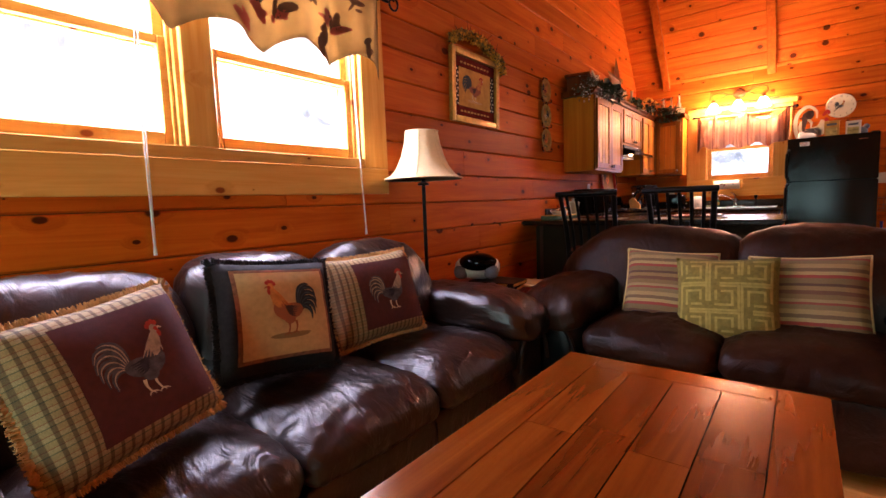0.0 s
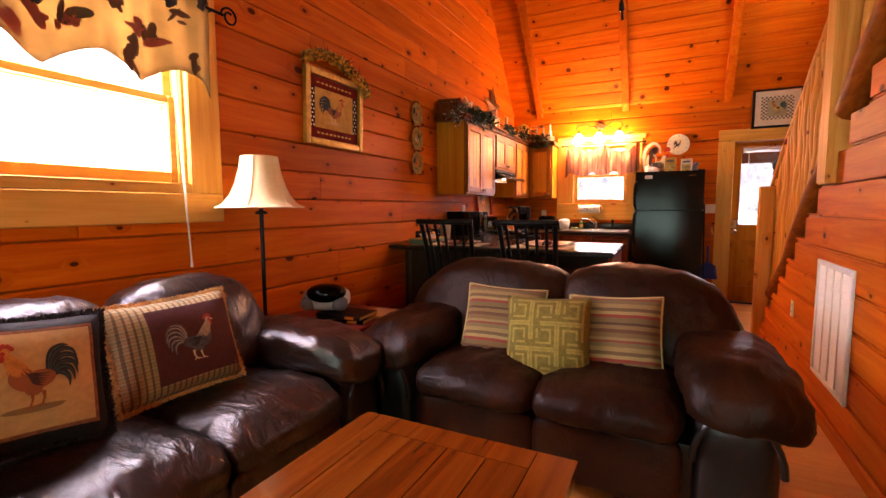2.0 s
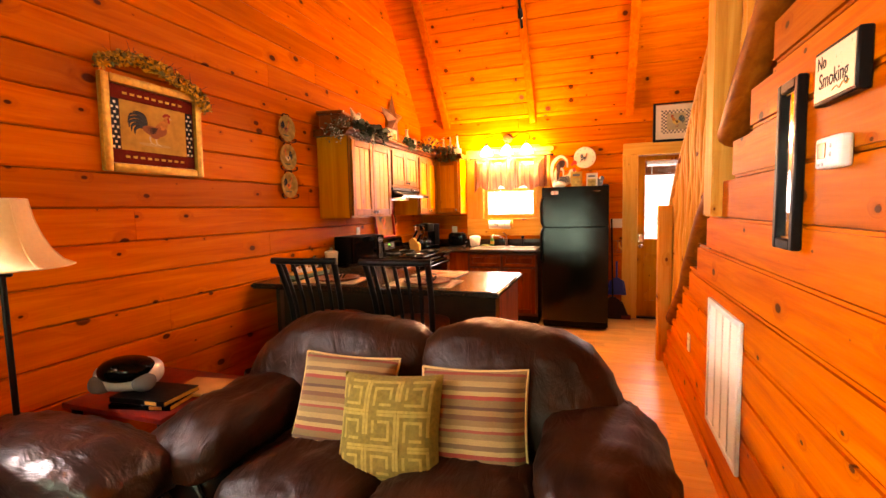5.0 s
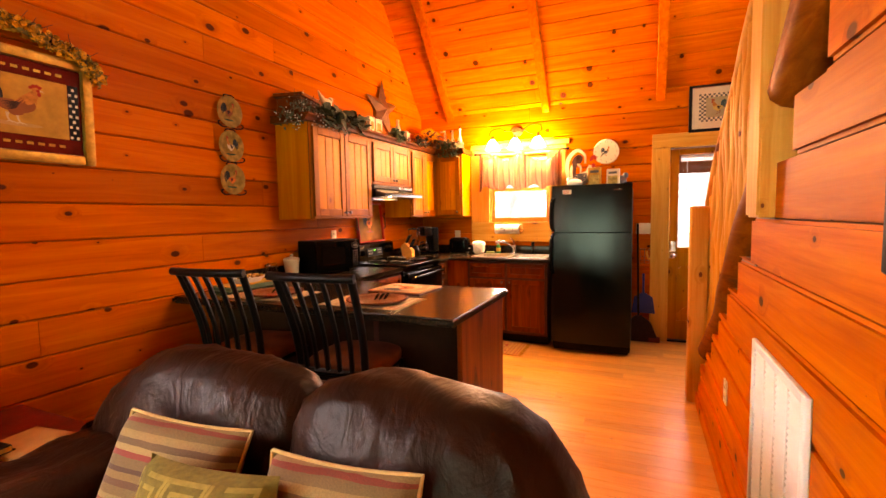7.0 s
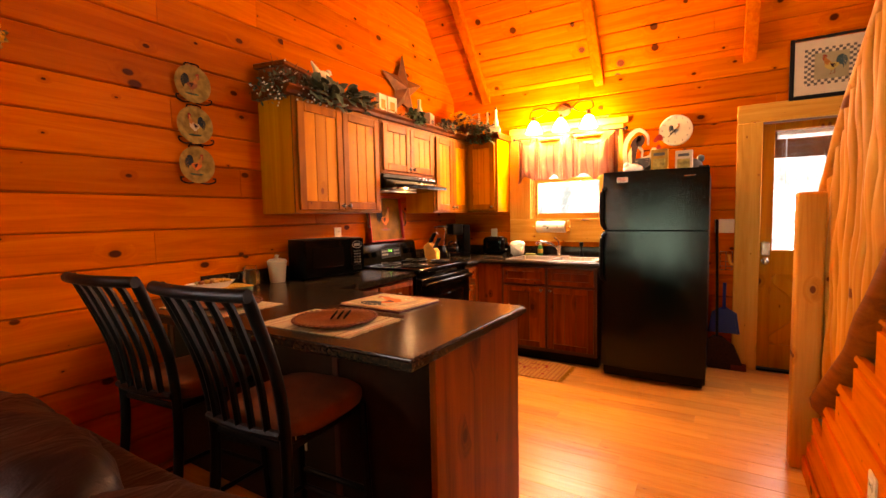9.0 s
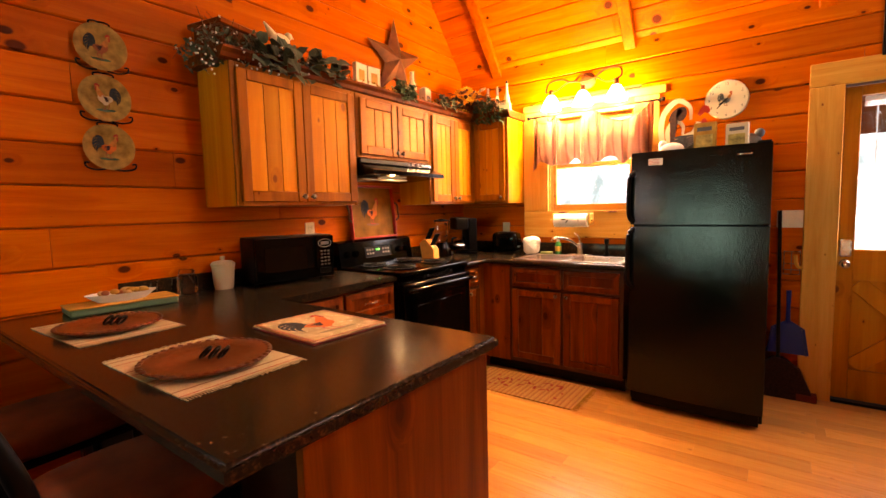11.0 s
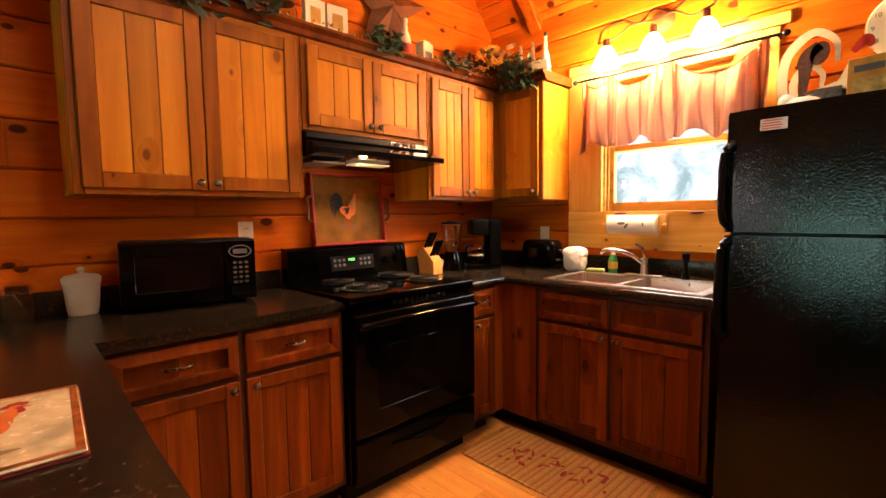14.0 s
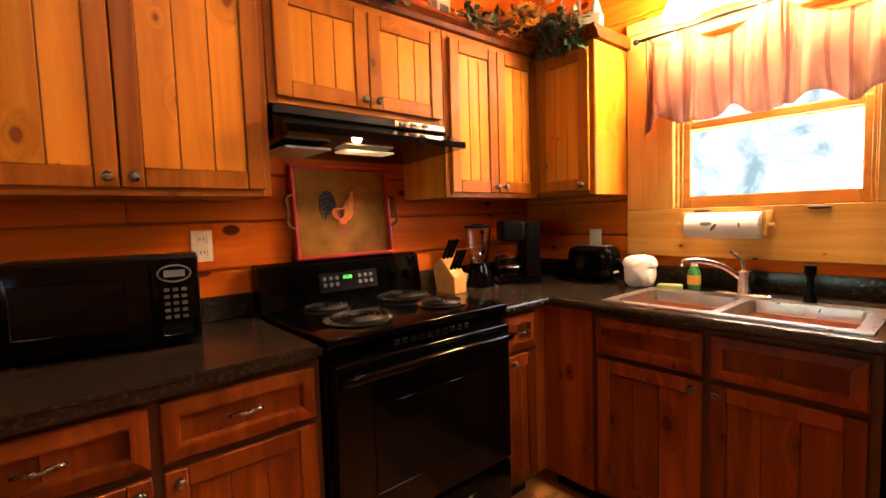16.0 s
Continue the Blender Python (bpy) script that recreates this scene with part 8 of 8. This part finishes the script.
ln = thing("egg_jar", pose(-1.19, 6.85, TOP), "glass jar of eggs with a wooden lid", "jar")
part("jar", lathe(bm_new(), [(0.0, 0.0005), (0.05, 0.0005), (0.058, 0.03), (0.055, 0.08), (0.04, 0.1), (0.037, 0.1), (0.051, 0.08), (0.054, 0.03), (0.047, 0.004), (0.0, 0.004)], seg=20), GLASS, ln)
part("lid", lathe(bm_new(), [(0.0, 0.1005), (0.048, 0.1005), (0.048, 0.115), (0.02, 0.12), (0.012, 0.15), (0.0, 0.155)], seg=18), RUST, ln)
for i in range(5):
    part("egg", ball(bm_new(), (0.025 * math.cos(i * 1.3), 0.025 * math.sin(i * 1.3), 0.022 + 0.012 * (i % 2)), (0.014, 0.018, 0.014), 10, 8), CREAM, ln)
for y, r in ((6.98, 6), (7.1, -4)):
    cd = thing("greeting_card", Matrix.Translation((-1.16, y, TOP)) @ pose(0, 0, 0, 0, 0, 90 + r), "small cream card block with a faint print", "card", "cards on the cabinet")
    part("block", boxm(-0.055, 0.055, -0.016, 0.016, 0.0005, 0.15, 0.002), CREAM, cd)
    part("print", boxm(-0.028, 0.028, -0.0168, -0.016, 0.04, 0.11), PAPER, cd)
hp = leaf_cluster("hanging_plant", B + 1.2, 2.02, "dark plant hanging from the porch roof by a cord", BLUELEAF, 31, 120, 0.09, 0.16, 0.12, 1.78)
part("cord", cyl(bm_new(), (0, 0, 0.0), (0, 0, 0.34), 0.006, seg=6), TWIG, hp)
# barn star
star = bm_new()
mid_f, mid_b = star.verts.new((0, 0, 0.06)), star.verts.new((0, 0, -0.012))
rim = [star.verts.new(((0.33 if k % 2 == 0 else 0.125) * math.sin(math.pi * k / 5), (0.33 if k % 2 == 0 else 0.125) * math.cos(math.pi * k / 5), 0.0)) for k in range(10)]
for k in range(10):
    star.faces.new((mid_f, rim[(k + 1) % 10], rim[k]))
    star.faces.new((mid_b, rim[k], rim[(k + 1) % 10]))
single("barn_star", star, RUST, "rusty tin barn star leaning on the wall", "star", ONW(7.6, 2.5, 0.05), smooth=0)
bt = thing("milk_bottle", pose(-1.2, 7.565, TOP), "cream painted bottle with a dark label", "bottle")
part("bottle", lathe(bm_new(), [(0.0, 0.0005), (0.034, 0.0005), (0.036, 0.1), (0.03, 0.14), (0.016, 0.17), (0.015, 0.215), (0.018, 0.22), (0.018, 0.235), (0.0, 0.236)], seg=20), CREAM, bt)
part("label", lathe(bm_new(), [(0.0365, 0.04), (0.0365, 0.095)], seg=20), COMB, bt)
bx_ = thing("tea_tin", pose(-1.17, 7.685, TOP, 0, 0, 8), "small cream tin with a printed front", "tin")
part("tin", boxm(-0.03, 0.03, -0.045, 0.045, 0.0005, 0.12, 0.004), CREAM, bx_)
part("print", boxm(0.0302, 0.031, -0.03, 0.03, 0.025, 0.07), GREYDARK, bx_)
part("lid", boxm(-0.02, 0.02, -0.03, 0.03, 0.1205, 0.133, 0.004), CREAM, bx_)
rg = random.Random(77)
bm = bm_new()
for i in range(240):
    ball(bm, (UX + rg.uniform(-0.06, 0.045), rg.uniform(6.25, 8.2), TOP + 0.0065 + rg.uniform(0, 0.022)), rg.uniform(0.004, 0.008), 6, 4)
tagged(part("berry_string", bm, DRYFLOWER, None, "", 180), "string of tiny dried berries along the cabinet edge", "garland", kind="stuff")

sf = thing("sunflower_arrangement", pose(-1.2, 8.36, TOP), "silk sunflowers and brown leaves in a basket", "flowers")
part("basket", lathe(bm_new(), [(0.0, 0.0005), (0.08, 0.0005), (0.1, 0.09), (0.095, 0.09), (0.0, 0.08)], seg=20), RUST, sf)
rg = random.Random(9)
for i in range(15):
    a, rr = rg.uniform(0, 6.28), rg.uniform(0.03, 0.17)
    c = Vector((rr * math.cos(a), rr * math.sin(a), 0.15 + rg.uniform(-0.03, 0.09)))
    nrm = Vector((c.x + 0.4, c.y - 0.5, 0.5)).normalized()
    m = facing(c, nrm)
    bm = bm_new()
    for k in range(12):
        an = 2 * math.pi * k / 12
        leaf(bm, m @ Vector((0.012 * math.cos(an), 0.012 * math.sin(an), 0)), (m.to_3x3() @ Vector((math.cos(an), math.sin(an), 0.25))), nrm, 0.05, 0.022)
    fl = part("sunflower", bm, YELLOWFLOWER, sf, "yellow silk sunflower", 0)
    part("flower_centre", ball(bm_new(), m @ Vector((0, 0, 0.008)), 0.016, 10, 6), TWIG, fl)
    part("stalk", cyl(bm_new(), (c.x * 0.3, c.y * 0.3, 0.06), c, 0.003, seg=5), TWIG, fl)
bm = bm_new()
for i in range(150):
    a, rr = rg.uniform(0, 6.28), rg.uniform(0.05, 0.2)
    leaf(bm, (rr * math.cos(a), rr * math.sin(a), rg.uniform(0.03, 0.2)), (math.cos(a), math.sin(a), rg.uniform(-0.3, 0.6)), (0, 0, 1), 0.06, 0.035)
part("brown_leaves", bm, plain("brown_silk_leaf", (0.16, 0.06, 0.02), 0.8, vary=0.4), sf, smooth=0)
leaf_cluster("ivy_cluster", 8.26, -0.98, "ivy and white blossoms trailing over the corner cabinet", GREENLEAF, 21, 90, 0.05, 0.17, 0.07, TOP + 0.02)
leaf_cluster("ivy_cluster", 8.27, -0.87, "ivy and white blossoms trailing over the corner cabinet", GREENLEAF, 22, 70, 0.05, 0.16, 0.07, TOP + 0.02)
leaf_cluster("ivy_cluster", 8.26, -1.06, "dark ivy trailing over the corner cabinet", BLUELEAF, 23, 60, 0.05, 0.18, 0.06, TOP + 0.02)
for x, h in ((-1.03, 0.25), (-0.935, 0.25), (-0.84, 0.29)):
    bt = thing("glass_bottle", pose(x, 8.42, TOP), "slim cream bottle with a stopper", "bottle", "bottles on the corner cabinet")
    part("bottle", lathe(bm_new(), [(0.0, 0.0005), (0.03, 0.0005), (0.032, 0.03), (0.026, h * 0.45), (0.013, h * 0.6), (0.01, h * 0.85), (0.014, h * 0.87), (0.0, h * 0.88)], seg=18), CREAM, bt)
    part("stopper", ball(bm_new(), (0, 0, h * 0.93), (0.01, 0.01, 0.016), 10, 8), BLACKMATT if x > -0.9 else CREAM, bt)
single("small_box", boxm(-0.05, 0.05, -0.04, 0.04, 0.0005, 0.07, 0.003), CREAM, "small white box beside the bottles", "box", pose(-0.81, 8.33, TOP, 0, 0, 20))

# ---- on and beside the refrigerator ----
FT = FH + 0.0005
tin = thing("rooster_cutout", Matrix.Translation((0.52, 8.5, FT)) @ pose(0, 0, 0, 90, 0, 0), "painted metal rooster cutout with curled tail", "decoration")
tin_map = lambda lift: (lambda u, v: (u, v, lift))
spot = lambda u, v: (u, v)


def tin_piece(name, mat, z, strokes, ovals=(), label=""):
    bm = bm_new()
    for ctrl, w0, w1, w2 in strokes:
        ribbon(bm, tin_map(z), spot, ctrl, w0, w1, w2, 24)
    for cu, cv, ru, rv, rot in ovals:
        blob(bm, tin_map(z), cu, cv, ru, rv, rot, 20)
    bmesh.ops.remove_doubles(bm, verts=bm.verts, dist=1e-5)
    back = bmesh.ops.extrude_face_region(bm, geom=list(bm.faces))
    bmesh.ops.translate(bm, vec=(0, 0, 0.003), verts=[v for v in back["geom"] if isinstance(v, bmesh.types.BMVert)])
    bmesh.ops.recalc_face_normals(bm, faces=list(bm.faces))
    return part(name, bm, mat, tin, label, 0)


tin_piece("tail_plume", CREAM, 0.0, [(((-0.09, 0.02), (-0.13, 0.16), (-0.12, 0.32), (-0.03, 0.41), (0.05, 0.36), (0.06, 0.27)), 0.018, 0.02, 0.008)], label="cream curled tail")
tin_piece("tail_plume", CREAM, 0.004, [(((-0.07, 0.06), (-0.09, 0.2), (-0.04, 0.27), (0.01, 0.23), (0.01, 0.17)), 0.014, 0.016, 0.007)], label="cream curled tail")
tin_piece("dark_plume", WING, 0.008, [(((-0.06, 0.1), (-0.05, 0.24), (-0.045, 0.31), (0.0, 0.35)), 0.01, 0.03, 0.022)], [(0.0, 0.315, 0.034, 0.05, -0.2)], "dark brown tail feathers")
tin_piece("body", CREAM, 0.012, [(((0.0, 0.1), (0.1, 0.14), (0.13, 0.24)), 0.06, 0.06, 0.035)], [(0.02, 0.1, 0.09, 0.06, 0.2)], "cream painted body")
tin_piece("wing", FEATHERGREY, 0.016, [(((-0.09 + 0.01 * k, 0.06 + 0.022 * k), (0.0, 0.07 + 0.02 * k), (0.08, 0.1 + 0.014 * k)), 0.006, 0.011, 0.005) for k in range(5)], (), "slate striped wing")
tin_piece("comb", REDP, 0.02, [(((0.11, 0.29), (0.15, 0.33), (0.17, 0.3)), 0.012, 0.022, 0.01)], [(0.145, 0.235, 0.018, 0.03, 0.0)], "red comb and wattle")
part("stand", cyl(bm_new(), (0.0, 0.0, 0), (0.03, 0.1, 0.005), 0.008, seg=8), BLACKMATT, tin)
part("foot", boxm(-0.1, 0.1, 0.0, 0.012, -0.03, 0.03, 0.004), CREAM, tin)
for x, w, h, col, lab in ((0.705, 0.125, 0.19, PAPER, "tan seed packet standing on the refrigerator"), (0.88, 0.12, 0.165, CREAM, "cream soup-mix box standing on the refrigerator")):
    bxx = thing("food_box", pose(x, 8.2, FT, 0, 0, -8), lab, "box", "boxes on the refrigerator")
    part("carton", boxm(-w / 2, w / 2, -0.02, 0.02, 0, h, 0.002), col, bxx)
    part("picture", boxm(-w / 2 + 0.015, w / 2 - 0.015, -0.0208, -0.02, 0.015, h * 0.6), plain("food_picture", (0.4, 0.3, 0.08), 0.6, vary=0.5, scale=30), bxx)
    part("title_bar", boxm(-w / 2 + 0.02, w / 2 - 0.02, -0.0208, -0.02, h * 0.72, h * 0.85), GREYDARK, bxx)
bm = bm_new()
ball(bm, (0, 0, 0.055), (0.075, 0.05, 0.055), 16, 10)
ball(bm, (0.06, 0, 0.105), (0.028, 0.025, 0.03), 12, 8)
single("hen_figurine", bm, GREYDARK, "dark grey hen figurine on the refrigerator", "figurine", pose(0.93, 8.3, FT))
bm = bm_new()
ball(bm, (0, 0, 0.045), (0.08, 0.045, 0.045), 16, 10)
ball(bm, (-0.05, 0, 0.075), (0.03, 0.025, 0.035), 12, 8)
single("hen_figurine", bm, WHITE, "white ceramic hen figurine on the refrigerator", "figurine", pose(0.5, 8.24, FT))

du = thing("dustpan", Matrix.Translation((1.175, 8.53, 0.3)) @ pose(0, 0, 0, -6, 0, 0), "blue plastic dustpan hung beside the refrigerator", "dustpan")
bm = bm_new()
prism(bm, [(-0.115, 0.0), (0.115, 0.0), (0.09, 0.17), (0.02, 0.215), (-0.02, 0.215), (-0.09, 0.17)], 1, -0.006, 0.0)
part("pan", bm, BLUEP, du, smooth=0)
for s in (-1, 1):
    part("side_lip", boxm(-0.004, 0.004, -0.035, 0.0, 0.0, 0.17, 0.001, 1, pose(s * 0.1, 0, 0, 0, -s * 8, 0)), BLUEP, du)
part("handle", tube(bm_new(), [(0, -0.004, 0.2), (0, -0.006, 0.32), (0, 0, 0.42)], 0.014, 8, [1, 0.8, 1]), BLUEP, du)
br = thing("broom", pose(1.13, 8.52, 0), "dark broom standing in the corner by the fridge", "broom")
part("stick", cyl(bm_new(), (0, 0, 0.24), (-0.02, 0.05, 1.25), 0.011, seg=10), BLACKMATT, br)
bm = bm_new()
prism(bm, [(-0.14, 0.0), (0.2, 0.0), (0.12, 0.2), (0.03, 0.27), (-0.03, 0.27), (-0.1, 0.2)], 1, -0.03, 0.03)
part("bristles", bm, plain("dark_bristles", (0.03, 0.012, 0.008), 0.95, vary=0.5, scale=60, bump=0.8), br, smooth=0)
part("tip_band", boxm(0.1, 0.21, -0.032, 0.032, 0.0, 0.05, 0.004), plain("rust_bristles", (0.16, 0.03, 0.015), 0.9), br)
ks = thing("key_rack", Matrix.Translation((1.19, B - 0.023, 0.88)) @ pose(0, 0, 0, 90, 0, 0), "small wire rack with a yellow-handled brush", "rack")
bm = bm_new()
for yy in (0.1, 0.02, -0.02, -0.05):
    tube(bm, [(-0.05, yy, 0.002), (-0.05, yy, 0.04), (0.035, yy, 0.04), (0.035, yy, 0.002)], 0.003, 6)
for xx in (-0.05, -0.01, 0.035):
    tube(bm, [(xx, 0.1, 0.04), (xx, -0.05, 0.04)], 0.0025, 6)
part("wire_frame", bm, NICKEL, ks)
part("brush_handle", tube(bm_new(), curve_pts([(0.01, 0.08, 0.05), (0.015, 0.03, 0.055), (0.03, 0.0, 0.055), (0.05, 0.0, 0.05)], 12), 0.011, 8), plain("yellow_handle", (0.6, 0.26, 0.03), 0.5), ks)

# ---- floor planks ----
floor = tagged(part("floor", boxm(W - TH, X2 + TH, F - TH, B + TH, -0.2, -0.014), GROOVE, None, "", 0), "glossy golden laminate plank floor", "floor", kind="structure")
PW = 0.122
plank_cache = {}
rng = random.Random(21)
rest = bm_new()
rows = int((B - F) / PW) + 1
count = 0
for i in range(rows):
    y0 = B - (i + 1) * PW
    x = W - rng.uniform(0.1, 1.0)
    while x < X2:
        ln = rng.choice((0.6, 0.9, 1.2))
        a, b = max(x, W), min(x + ln, X2)
        x += ln
        if b - a < 0.03:
            continue
        if y0 > 3.6 and b > -0.7 and count < 300:
            key = round(b - a, 3)
            if key not in plank_cache:
                bm = bm_new()
                h = 0.0012
                prism(bm, [(0.0003, -0.014), (0.0003, -h), (h, 0), (PW - h, 0), (PW - 0.0003, -h), (PW - 0.0003, -0.014)], 0, 0.0003, b - a - 0.0003)
                plank_cache[key] = finish("plank", bm, PLANK, 0)
            ob = new("plank", plank_cache[key])
            ob.parent = floor
            ob.matrix_basis = Matrix.Translation((a, y0, 0))
            count += 1
        else:
            box(rest, a + 0.0003, b - 0.0003, y0 + 0.0003, y0 + PW - 0.0003, -0.014, 0.0)
tagged(part("planks_beyond", rest, PLANK, floor, "", 0), kind="stuff")
